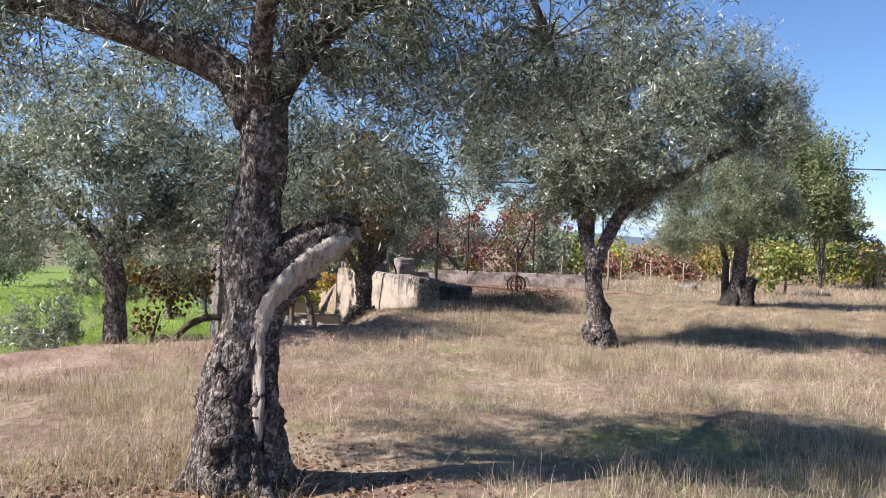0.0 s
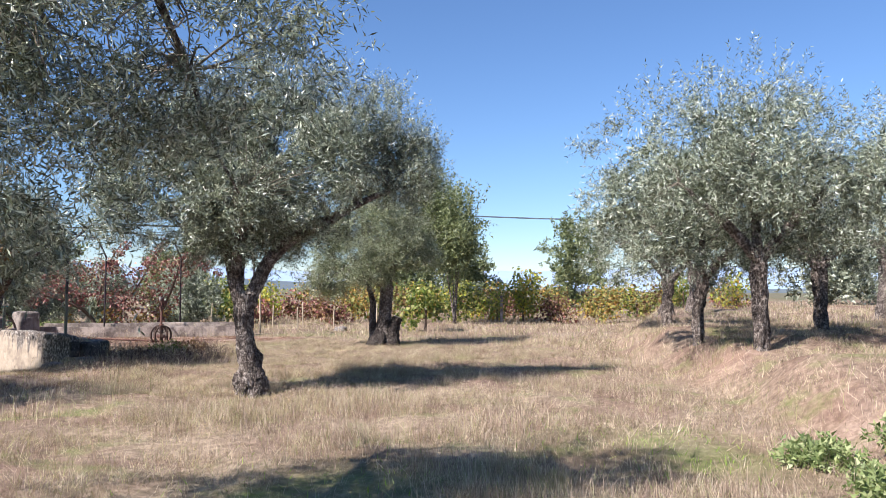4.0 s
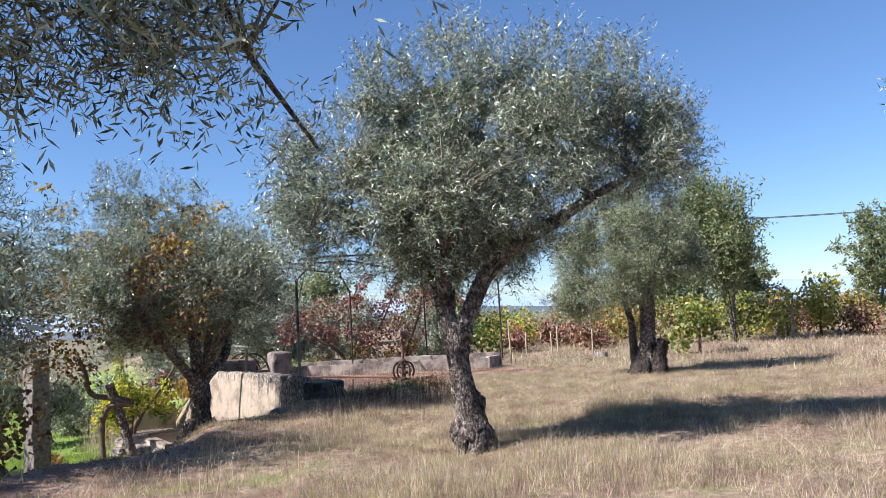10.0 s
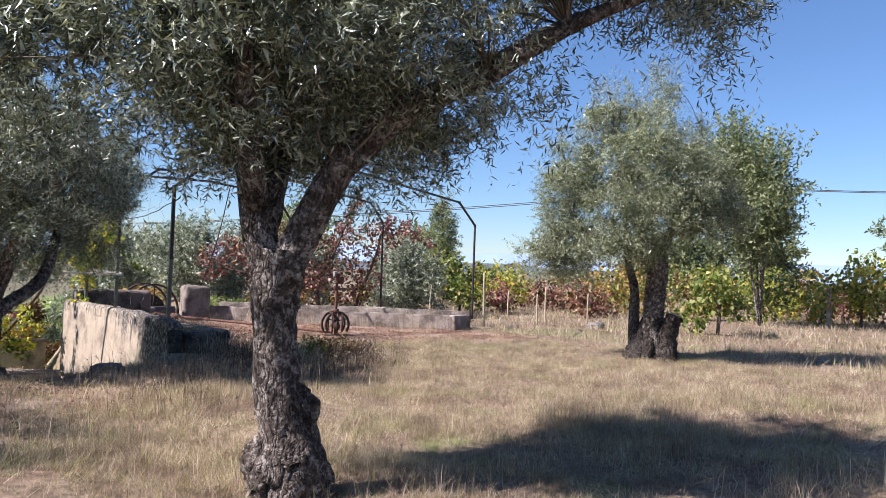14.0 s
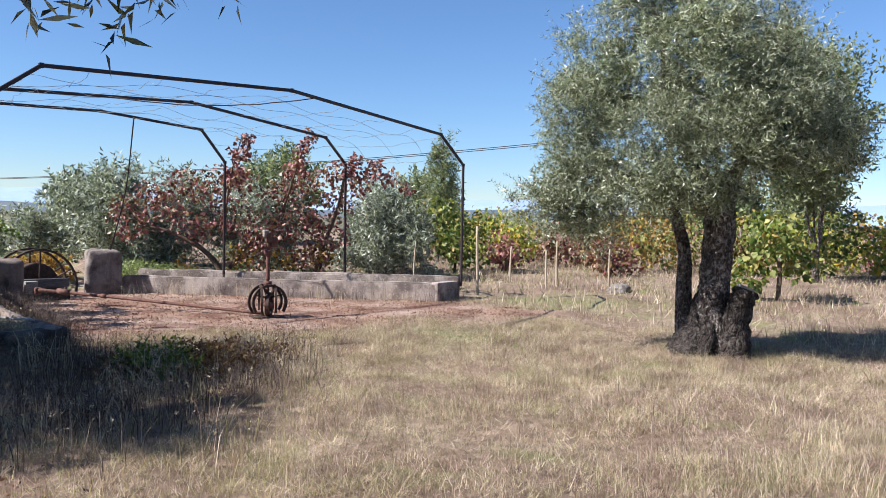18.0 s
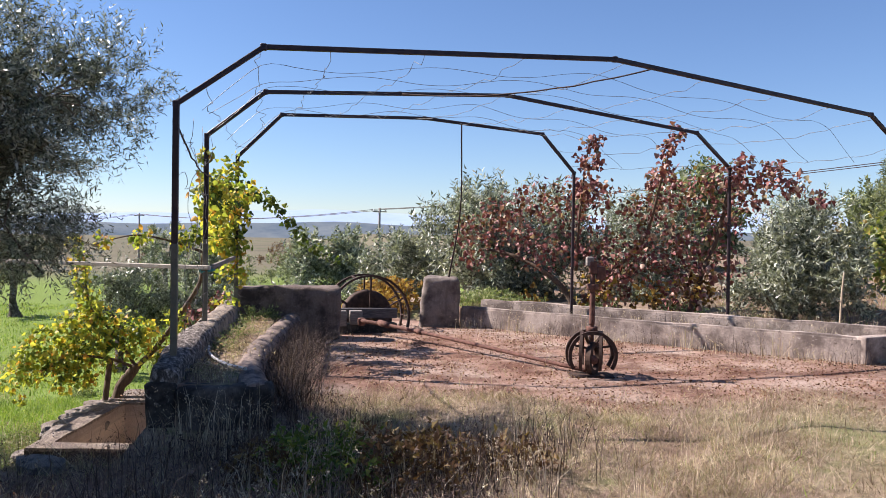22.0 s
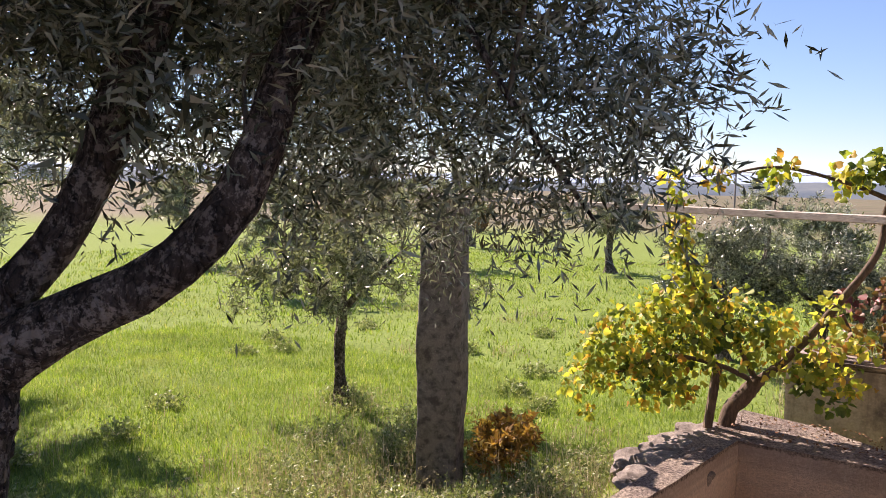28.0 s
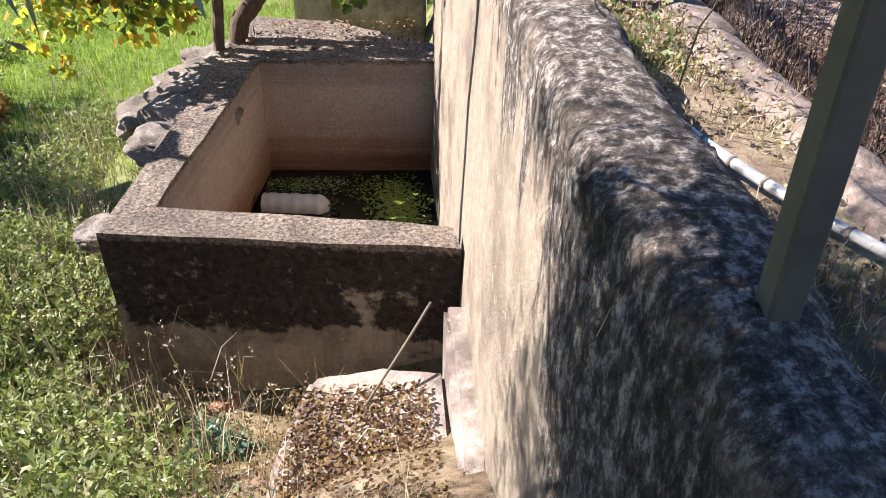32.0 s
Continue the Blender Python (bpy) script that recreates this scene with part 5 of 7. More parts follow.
for k, p in enumerate(smooth_path(PIPE, 24)[2:22:2]):
    q = smooth_path(PIPE, 240)[10 * (2 + 2 * k) + 2]
    part("clip", tube("clip", [tuple(p), tuple(q)], [0.0155, 0.0155], 12, 2), WOOD_GREY, tubing, "dark joint ring")


def rock(name, sx, sy, sz, seed, detail=3):
    """A rough field stone."""
    bm = bmesh.new()
    bmesh.ops.create_icosphere(bm, subdivisions=detail, radius=1)
    for v in bm.verts:
        p = v.co.copy()
        q = p * 1.1 + Vector((seed * 1.7, seed, 0))
        k = 1 + noise.noise(q) * 0.35 + noise.noise(q * 2.6) * 0.16 + noise.noise(q * 7) * 0.06
        v.co = Vector((max(-0.8, min(0.8, p.x)) * sx * k, max(-0.8, min(0.8, p.y)) * sy * k, max(-0.65, min(0.7, p.z)) * sz * k))
    return bm_mesh(name, bm, False)


for k, (x, y, z, s) in enumerate(((-1.98, 4.80, -1.08, 0.42), (-1.93, 4.35, -1.08, 0.36), (-2.10, 2.78, -1.06, 0.17), (-1.88, 5.2, -1.05, 0.38), (-1.98, 3.95, -1.12, 0.30), (-2.2, 4.55, -1.22, 0.36))):
    r = thing("boulder", (x, y, z), "rough grey rubble stone against the tank", "stone", "stones beside the tank", rz=37 * k)
    part("stone", rock("stone", s * 0.85, s * 0.8, s * 0.42, 60 + k, 4), RUBBLE, r)
bl_rock = thing("boulder", (13.6, 2.0, -0.02), "flat field stone in the dry grass", "stone", rz=20)
part("stone", rock("stone", 0.38, 0.28, 0.2, 71), STONE, bl_rock)

# ---- olive trees ----
def trunk_of(tree):
    return [c for c in tree.children if c.name.startswith("trunk")][0]


olive_tree((-10.36, -12.19, zg(-10.36, -12.19)), "ancient gnarled olive tree with a bleached broken limb",
           [(0, 0, -0.15, 0.36), (-0.01, 0, 0.1, 0.30), (-0.02, 0, 0.4, 0.265), (-0.02, 0, 0.66, 0.235), (0.03, 0, 0.94, 0.175), (0.06, 0, 1.23, 0.165), (0.06, 0, 1.5, 0.19), (0.07, 0, 1.8, 0.155), (0.09, 0, 2.09, 0.145), (0.07, 0, 2.45, 0.145)],
           [[(0.03, 0, 2.35, 0.14), (-0.18, 0, 2.68, 0.12), (-0.75, -0.05, 2.88, 0.10), (-1.3, -0.1, 3.02, 0.085), (-2.0, -0.2, 3.0, 0.06)],
            [(0.05, 0, 2.35, 0.12), (0.35, 0.2, 2.9, 0.09), (0.9, 0.3, 3.3, 0.06), (1.8, 0.2, 3.5, 0.035)],
            [(0.0, 0, 2.3, 0.10), (0.1, 0.6, 2.9, 0.07), (0.1, 1.2, 3.4, 0.04)],
            [(0.05, 0, 2.4, 0.10), (0.2, -0.5, 2.95, 0.06), (0.5, -0.9, 3.2, 0.03)],
            [(1.7, 0.2, 3.5, 0.03), (2.0, 0.7, 3.1, 0.02), (2.2, 1.0, 2.7, 0.014), (2.45, 1.25, 2.35, 0.007)]],
           [(-1.4, 0, 3.5, 0.95), (-0.4, 0.1, 3.7, 1.1), (0.7, 0.1, 3.45, 1.0), (1.5, 0.1, 3.45, 0.85), (2.3, 0.1, 3.55, 0.6), (0.4, -0.8, 3.45, 0.8), (0, 1.1, 3.5, 1.0), (0.9, 0.7, 2.75, 0.55), (-2.2, -0.2, 3.3, 0.8), (1.3, 1.1, 3.4, 0.8), (0.3, 0.2, 2.75, 0.45), (-1.6, 0.9, 3.0, 0.7), (1.75, 0.6, 2.85, 0.5), (1.4, 0.4, 2.7, 0.45), (2.2, 0.5, 3.0, 0.5), (0.9, 0.2, 2.9, 0.5)],
           5200, 11, yaw=-0.634, twigs=320, size=0.064, wide=0.085, sparse=([(0.6, 0.1, 2.35, 0.45), (1.05, 0.0, 2.35, 0.45), (1.45, 0.1, 2.6, 0.45), (0.35, 0.5, 2.35, 0.4), (0.9, 0.5, 2.2, 0.4), (2.4, 0.1, 3.1, 0.4), (-0.9, 0.2, 2.5, 0.4), (2.3, 1.1, 2.6, 0.16), (2.05, 0.9, 2.8, 0.2)], 600))
broken = bpy.context.scene.objects["olive_tree"]
Y = -0.634


def limb_piece(name, rows, seed, mat, label, sides=26, rings=44, gnarl=0.2):
    q = laid(Y, rows)
    part(name, tube(name, [p[:3] for p in q], [p[3] for p in q], sides, rings, gnarl, seed), mat, trunk_of(broken), label)


limb_piece("broken_limb", [(0.02, 0.03, 1.00, 0.12), (0.10, 0.02, 1.22, 0.15), (0.24, 0.0, 1.42, 0.155), (0.42, 0.0, 1.56, 0.135), (0.58, -0.01, 1.63, 0.115), (0.70, -0.01, 1.63, 0.06)], 91, BARK, "split broken limb with torn dark end")
limb_piece("torn_wood", [(0.12, -0.06, 1.42, 0.04), (0.28, -0.05, 1.56, 0.06), (0.46, -0.04, 1.68, 0.05), (0.62, -0.03, 1.73, 0.045), (0.75, -0.02, 1.70, 0.015)], 95, BARK_DARK, "dark torn wood fibres", 14, 24, 0.35)
limb_piece("torn_wood", [(0.2, 0.08, 1.50, 0.04), (0.44, 0.07, 1.66, 0.05), (0.66, 0.05, 1.68, 0.03), (0.74, 0.04, 1.60, 0.012)], 96, DEADWOOD, "grey torn wood fibres", 12, 24, 0.35)
limb_piece("dead_strip", [(0.165, -0.20, 0.30, 0.012), (0.16, -0.165, 0.52, 0.055), (0.145, -0.125, 0.74, 0.062), (0.135, -0.095, 0.98, 0.075), (0.19, -0.075, 1.18, 0.085), (0.32, -0.07, 1.36, 0.095), (0.47, -0.06, 1.50, 0.10), (0.60, -0.05, 1.585, 0.085), (0.70, -0.03, 1.63, 0.02)], 92, DEADWOOD, "bare bleached dead wood down the trunk", 30, 70, 0.24)
for k, off in enumerate((-0.065, 0.07)):
    limb_piece("bark_lip", [(0.165 + off, -0.17, 0.25, 0.03), (0.15 + off, -0.15, 0.52, 0.045), (0.14 + off, -0.12, 0.74, 0.045), (0.13 + off * 1.1, -0.09, 0.98, 0.05), (0.18 + off * 1.2, -0.07, 1.16, 0.045), (0.30 + off * 0.9, -0.06, 1.33 - off * 0.9, 0.035), (0.46 + off * 0.5, -0.05, 1.46 - off * 1.3, 0.02)], 104 + k, BARK, "rolled lip of bark beside the dead wood", 12, 40, 0.35)
for k, (a, r, z0) in enumerate(((0.3, 0.15, 0.35), (2.4, 0.16, 0.5), (3.3, 0.13, 0.75), (4.1, 0.17, 0.30), (5.0, 0.14, 0.55), (5.6, 0.12, 0.2))):
    x, y = math.cos(a) * (0.23 - 0.10 * z0), math.sin(a) * (0.23 - 0.10 * z0)
    part("burl", tube("burl", [(x * 0.8, y * 0.8, z0 - 0.2), (x, y, z0 - 0.08), (x * 1.05, y * 1.05, z0 + 0.04), (x * 0.8, y * 0.8, z0 + 0.2)], [0.03, r * 0.62, r * 0.66, 0.03], 18, 16, 0.35, 300 + k), BARK, trunk_of(broken))
for k in range(7):
    a = k * 0.9 + 0.2
    part("root", tube("root", [(math.cos(a) * 0.18, math.sin(a) * 0.18, 0.34), (math.cos(a) * 0.29, math.sin(a) * 0.29, 0.08), (math.cos(a + 0.2) * 0.46, math.sin(a + 0.2) * 0.46, -0.06)], [0.08, 0.075, 0.03], 12, 14, 0.3, 320 + k), BARK, trunk_of(broken))

olive_tree((-2.45, -8.0, zg(-2.45, -8.0)), "old olive tree with a swollen burl at its foot",
           [(0.06, 0, -0.12, 0.29), (0.07, 0, 0.08, 0.255), (0.06, 0, 0.28, 0.215), (0.02, 0, 0.46, 0.18), (-0.05, 0, 0.75, 0.155), (-0.10, 0, 1.15, 0.14), (-0.10, 0, 1.4, 0.16), (-0.09, 0, 1.62, 0.15)],
           [[(-0.06, 0, 1.42, 0.11), (0.08, 0, 1.75, 0.115), (0.30, 0, 2.2, 0.11), (0.75, 0, 2.6, 0.10), (1.25, -0.05, 2.85, 0.085), (1.75, -0.1, 3.15, 0.06), (2.3, -0.1, 3.4, 0.035), (2.7, -0.1, 3.5, 0.015)],
            [(-0.13, 0, 1.42, 0.11), (-0.24, 0.05, 1.8, 0.115), (-0.36, 0.1, 2.3, 0.10), (-0.8, 0.1, 3.0, 0.08), (-1.4, 0.1, 3.6, 0.04)],
            [(-0.2, 0.02, 1.75, 0.10), (-0.1, 0.4, 2.6, 0.08), (0.1, 0.8, 3.3, 0.05)],
            [(-0.24, 0.02, 1.9, 0.09), (-0.25, -0.4, 2.5, 0.07), (-0.2, -0.8, 3.1, 0.04)]],
           [(-1.4, 0, 3.35, 1.0), (-0.7, 0.3, 4.0, 0.95), (0.1, 0, 3.1, 0.9), (0.4, 0, 4.1, 1.05), (1.4, 0, 3.9, 0.9), (2.3, 0, 4.1, 0.7), (1.0, -0.7, 3.5, 0.75), (-0.6, -0.8, 3.1, 0.8), (0, 1.0, 3.5, 1.0), (-1.9, 0, 2.75, 0.55), (2.6, 0, 3.5, 0.45), (-0.4, 0.1, 2.5, 0.55), (0.5, 0.2, 2.6, 0.45), (0.5, 1.15, 2.6, 0.55), (0.1, 1.5, 2.7, 0.5), (0.9, 0.9, 2.9, 0.6), (-0.5, 1.2, 2.9, 0.6), (0.2, 0, 4.7, 0.75), (1.3, 0, 4.6, 0.7), (-0.9, 0.2, 4.6, 0.6), (-2.0, 0, 3.4, 0.6), (2.85, 0, 3.75, 0.5), (2.2, 0, 4.6, 0.45), (-0.5, -0.2, 2.75, 0.6), (0.3, -0.3, 3.2, 0.7), (-1.0, 0.2, 2.9, 0.6)],
           13000, 23, yaw=-0.70, twigs=320, size=0.068, sprouts=0.09, tri=True, sparse=([(2.3, -0.1, 3.2, 0.4), (1.7, -0.1, 2.9, 0.35), (2.9, -0.1, 3.4, 0.4), (-2.2, 0, 2.7, 0.5), (1.0, -0.3, 2.7, 0.4), (0.5, 1.05, 1.9, 0.22), (0.45, 1.0, 2.15, 0.28), (0.7, 1.15, 2.3, 0.25)], 480))

btree = bpy.context.scene.objects["olive_tree.001"]
for k, (a, r, z0, d) in enumerate(((1.7, 0.10, 1.52, 0.06), (4.2, 0.10, 1.50, 0.06), (0.5, 0.15, 0.22, 0.20), (1.5, 0.14, 0.10, 0.22), (2.6, 0.14, 0.25, 0.19), (3.6, 0.16, 0.15, 0.21), (4.5, 0.16, 0.22, 0.19), (5.5, 0.15, 0.12, 0.22), (4.0, 0.13, 0.50, 0.12), (5.3, 0.13, 0.55, 0.12))):
    x, y = math.cos(a) * d * 0.8 + 0.03, math.sin(a) * d * 0.8
    top = z0 > 1.5
    part("burl", tube("burl", [(x * 0.9 - (0.08 if top else 0), y * 0.9, z0 - r * 1.5), (x - (0.08 if top else 0), y, z0 - r * 0.5), (x * 1.05 - (0.08 if top else 0), y * 1.05, z0 + r * 0.4), (x * 0.8 - (0.08 if top else 0), y * 0.8, z0 + r * 1.5)], [0.02, r * 0.62, r * 0.66, 0.02], 18, 18, 0.4, 400 + k), BARK, trunk_of(btree))

olive_tree((7.3, -4.2, zg(7.3, -4.2)), "broad old olive tree with a charred, sawn stump at its foot",
           [(-0.05, 0, -0.15, 0.40), (-0.05, 0, 0.15, 0.28), (0.0, 0, 0.5, 0.22), (0.03, 0, 0.9, 0.19), (0.06, 0, 1.4, 0.18), (0.05, 0, 1.85, 0.17)],
           [[(0.05, 0, 1.75, 0.12), (-0.3, 0.1, 2.4, 0.085), (-0.6, 0.1, 3.1, 0.05), (-0.7, 0, 4.0, 0.03)],
            [(0.08, 0, 1.8, 0.12), (0.3, 0.1, 2.3, 0.08), (0.6, 0.1, 3.0, 0.05), (0.9, 0.1, 4.0, 0.03)],
            [(0, 0, 1.7, 0.10), (-0.6, -0.1, 2.05, 0.08), (-1.3, -0.2, 2.1, 0.05), (-1.9, -0.2, 1.7, 0.025)],
            [(-0.22, 0.25, 0.0, 0.14), (-0.27, 0.3, 0.6, 0.10), (-0.27, 0.32, 1.2, 0.085), (-0.38, 0.4, 1.7, 0.07), (-0.45, 0.6, 2.6, 0.04)]],
           [(-0.9, 0, 3.8, 0.75), (-0.3, 0.2, 4.2, 0.7), (0.45, 0.2, 3.6, 0.7), (-0.3, 0.1, 3.1, 0.75), (-1.2, -0.1, 2.35, 0.6), (-1.6, -0.2, 2.05, 0.5), (-1.9, -0.1, 1.65, 0.35), (-1.0, -0.5, 1.95, 0.45), (0.45, 0.1, 2.7, 0.5), (-0.6, -0.7, 2.8, 0.6), (0.1, 0.9, 3.3, 0.75), (1.1, 0.2, 3.1, 0.5), (-0.9, 0.2, 4.5, 0.4), (-1.3, 0.3, 3.1, 0.5), (0.1, 0.1, 4.9, 0.3), (-1.5, -0.3, 2.0, 0.5), (1.3, 0.1, 2.75, 0.3), (-2.0, -0.1, 2.1, 0.45), (-1.7, 0.0, 2.6, 0.5), (-2.2, -0.1, 1.75, 0.35), (-1.5, -0.1, 1.6, 0.35), (0.0, -0.6, 2.45, 0.55), (-0.55, -0.75, 2.2, 0.55), (0.55, -0.5, 2.65, 0.55), (1.15, -0.2, 2.7, 0.5), (0.3, -0.75, 3.2, 0.7), (0.75, 0.2, 3.8, 0.4), (-1.5, 0.0, 3.4, 0.6), (-1.7, 0.0, 2.95, 0.5), (-0.2, -0.7, 3.8, 0.6), (-0.1, -0.5, 2.0, 0.35)],
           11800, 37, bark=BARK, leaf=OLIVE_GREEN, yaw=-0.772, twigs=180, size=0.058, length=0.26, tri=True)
ctree = bpy.context.scene.objects["olive_tree.002"]
def c_piece(name, rows, seed, label, sides=20, rings=22, gnarl=0.24, mat=None):
    q = laid(-0.772, rows)
    part(name, tube(name, [p[:3] for p in q], [p[3] for p in q], sides, rings, gnarl, seed), mat or BARK_DARK, trunk_of(ctree), label)


c_piece("charred_base", [(-0.10, -0.04, -0.15, 0.47), (-0.08, -0.03, 0.1, 0.34), (-0.03, -0.02, 0.35, 0.235), (0.0, -0.02, 0.62, 0.19), (0.02, -0.01, 0.85, 0.15)], 97, "charred blackened foot of the trunk", 28, 28, 0.24)
c_piece("stump", [(0.16, -0.20, -0.15, 0.28), (0.20, -0.20, 0.2, 0.20), (0.25, -0.20, 0.48, 0.165), (0.31, -0.20, 0.68, 0.15), (0.35, -0.20, 0.80, 0.14)], 93, "charred blackened stump, sawn off", 20, 22, 0.28)
c_piece("sawn_face", [(0.34, -0.20, 0.78, 0.12), (0.36, -0.20, 0.825, 0.115)], 98, "pale grey sawn face", 16, 3, 0.08, DEADWOOD)
for k, (a, ln) in enumerate(((2.8, 0.62), (3.5, 0.55), (4.3, 0.55), (5.2, 0.6), (6.0, 0.55), (1.9, 0.5))):
    c_piece("root", [(math.cos(a) * 0.16, math.sin(a) * 0.16, 0.40, 0.09), (math.cos(a) * 0.30, math.sin(a) * 0.30, 0.14, 0.10), (math.cos(a) * ln * 0.75, math.sin(a) * ln * 0.75, 0.0, 0.07), (math.cos(a) * ln, math.sin(a) * ln, -0.08, 0.025)], 340 + k, "blackened flaring root", 12, 14, 0.25)

olive_tree((-2.8, -1.0, -0.36), "old olive tree forking low into three limbs beside the tank",
           [(0, 0, -0.35, 0.30), (-0.02, 0, 0.05, 0.20), (-0.03, 0, 0.5, 0.165), (-0.02, 0, 0.85, 0.185), (-0.02, 0, 1.05, 0.17)],
           [[(0.0, 0, 0.95, 0.12), (0.3, 0, 1.16, 0.095), (0.68, 0.02, 1.36, 0.085), (0.95, 0.05, 1.66, 0.075), (1.2, 0.1, 2.3, 0.055), (2.0, 0.1, 3.0, 0.03)],
            [(-0.02, 0, 1.0, 0.14), (-0.1, 0, 1.5, 0.115), (-0.15, 0.05, 2.2, 0.095), (-0.2, 0.1, 3.2, 0.05)],
            [(-0.08, 0, 1.02, 0.11), (-0.45, 0, 1.28, 0.085), (-1.0, -0.05, 1.75, 0.09), (-1.7, -0.1, 2.3, 0.05)],
            [(0.0, 0, 1.1, 0.09), (0.32, 0.1, 1.5, 0.07), (0.6, 0.15, 2.2, 0.07), (0.9, 0.2, 3.0, 0.04)],
            [(-0.05, -0.05, 1.05, 0.11), (-0.2, -0.6, 1.8, 0.085), (-0.4, -1.2, 2.4, 0.05), (-0.3, -1.7, 2.8, 0.025)],
            [(0.8, 0.6, 2.9, 0.03), (1.1, 1.2, 2.65, 0.02), (1.35, 1.7, 2.15, 0.014), (1.5, 2.0, 1.6, 0.007)],
            [(1.3, 0.1, 2.35, 0.018), (1.55, 0.2, 2.25, 0.014), (1.75, 0.25, 1.95, 0.012), (2.05, 0.3, 1.55, 0.007)]],
           [(-0.22, 0.45, 3.26, 1.25), (0.88, 0.45, 2.96, 1.05), (1.78, 0.55, 3.01, 0.85), (2.48, 0.45, 3.11, 0.55), (-1.42, 0.45, 3.06, 1.05), (-0.22, 1.45, 3.46, 1.1), (0.08, -0.45, 3.36, 0.95), (-2.12, 0.45, 2.56, 0.7), (-0.02, 0.65, 4.16, 0.9), (1.88, 0.65, 2.46, 0.5), (1.38, 0.25, 2.36, 0.45), (0.48, 0.15, 2.26, 0.45), (-0.42, 0.05, 2.16, 0.5), (-1.42, 0.65, 2.06, 0.5), (-0.82, 0.75, 2.26, 0.6), (1.38, 1.35, 2.76, 0.8), (0.28, 1.05, 2.26, 0.55), (-1.62, 2.5, 3.16, 0.8), (-1.17, 1.85, 3.66, 0.8), (-1.82, 2.95, 2.46, 0.65), (-0.72, 1.35, 4.56, 0.5), (0.82, 2.05, 2.66, 0.55), (1.08, 1.7, 2.56, 0.5), (0.28, 1.9, 2.96, 0.6), (1.38, 1.35, 2.96, 0.5), (0.08, 2.35, 2.76, 0.5), (0.68, 0.1, 2.16, 0.45), (0.28, -0.15, 2.36, 0.5), (1.08, 0.25, 2.56, 0.5), (-0.46, -1.56, 2.75, 0.65), (0.12, -1.5, 2.6, 0.6), (-1.0, -1.07, 3.05, 0.75), (-0.3, -1.2, 3.3, 0.7), (-0.7, -1.5, 2.3, 0.45), (1.5, -0.3, 3.1, 0.5), (1.65, -0.25, 2.7, 0.4)],
           15500, 41, bark=BARK, yaw=0.471, twigs=300, size=0.059, length=0.25, sprouts=0.06, tri=True, core=8,
           sparse=([(1.08, 0.85, 2.06, 0.5), (1.68, 0.8, 1.71, 0.4), (1.38, 0.55, 1.71, 0.42), (1.88, 0.45, 1.86, 0.4), (0.98, 0.65, 1.81, 0.38), (0.28, 0.15, 1.86, 0.35), (-1.12, 0.25, 1.76, 0.4), (1.98, 0.95, 1.76, 0.35), (1.18, 0.65, 2.16, 0.4), (1.78, 0.85, 2.16, 0.4), (2.38, 0.75, 2.46, 0.35), (0.68, 1.95, 2.16, 0.4), (1.08, 1.75, 1.96, 0.35), (0.18, 2.15, 2.16, 0.4), (0.91, 1.78, 1.71, 0.4), (1.31, 2.14, 1.81, 0.4), (1.18, 2.54, 2.01, 0.4), (1.08, 1.47, 1.91, 0.35), (0.78, 2.19, 2.21, 0.45), (1.28, 2.35, 1.41, 0.28), (1.87, 0.52, 1.82, 0.32), (2.19, 0.49, 1.96, 0.28), (1.54, 0.26, 1.90, 0.32), (1.16, 0.38, 1.60, 0.2), (2.25, 0.17, 1.95, 0.22), (1.75, 0.14, 1.95, 0.32), (2.01, 0.18, 1.80, 0.25), (1.43, 0.15, 1.72, 0.28), (1.30, 0.08, 1.85, 0.30), (1.94, 0.01, 2.0, 0.28)], 1950))
dtree = bpy.context.scene.objects["olive_tree.003"]
for k, (a, r, z0) in enumerate(((0.4, 0.14, 0.92), (1.6, 0.13, 0.85), (2.7, 0.15, 0.98), (3.8, 0.13, 0.80), (4.7, 0.15, 0.95), (5.6, 0.13, 0.75), (4.2, 0.15, 0.25), (5.2, 0.14, 0.1), (0.9, 0.15, 0.2))):
    x, y = math.cos(a) * 0.11 - 0.02, math.sin(a) * 0.11
    part("burl", tube("burl", [(x * 0.8, y * 0.8, z0 - 0.28), (x, y, z0 - 0.10), (x * 1.1, y * 1.1, z0 + 0.06), (x * 0.6, y * 0.6, z0 + 0.30)], [0.04, r * 0.6, r * 0.62, 0.05], 18, 16, 0.25, 360 + k), BARK, trunk_of(dtree))
for k in range(6):
    a = k * 1.05 + 0.4
    part("root", tube("root", [(math.cos(a) * 0.16, math.sin(a) * 0.16, 0.30), (math.cos(a) * 0.34, math.sin(a) * 0.34, 0.02), (math.cos(a + 0.2) * 0.58, math.sin(a + 0.2) * 0.58, -0.20)], [0.09, 0.09, 0.03], 10, 10, 0.25, 380 + k), BARK, trunk_of(dtree))
G_BLOBS = [(-1.2, 0, 3.3, 1.15), (0, 0.2, 3.8, 1.25), (1.2, 0, 3.4, 1.1), (0, -0.9, 3.2, 1.0), (0.4, 1.0, 3.2, 1.1), (1.9, 0, 2.8, 0.7), (-1.9, 0, 2.7, 0.7), (0.6, 0, 2.4, 0.7), (1.3, 0.3, 2.3, 0.55), (-1.2, -0.3, 2.3, 0.55)]
G_TRUNK = [(0, 0, -0.5, 0.44), (0, 0, -0.1, 0.40), (0, 0, 0.15, 0.28), (0.0, 0, 0.6, 0.17), (-0.02, 0, 1.2, 0.15), (0.0, 0, 1.8, 0.16), (0, 0, 2.1, 0.15)]
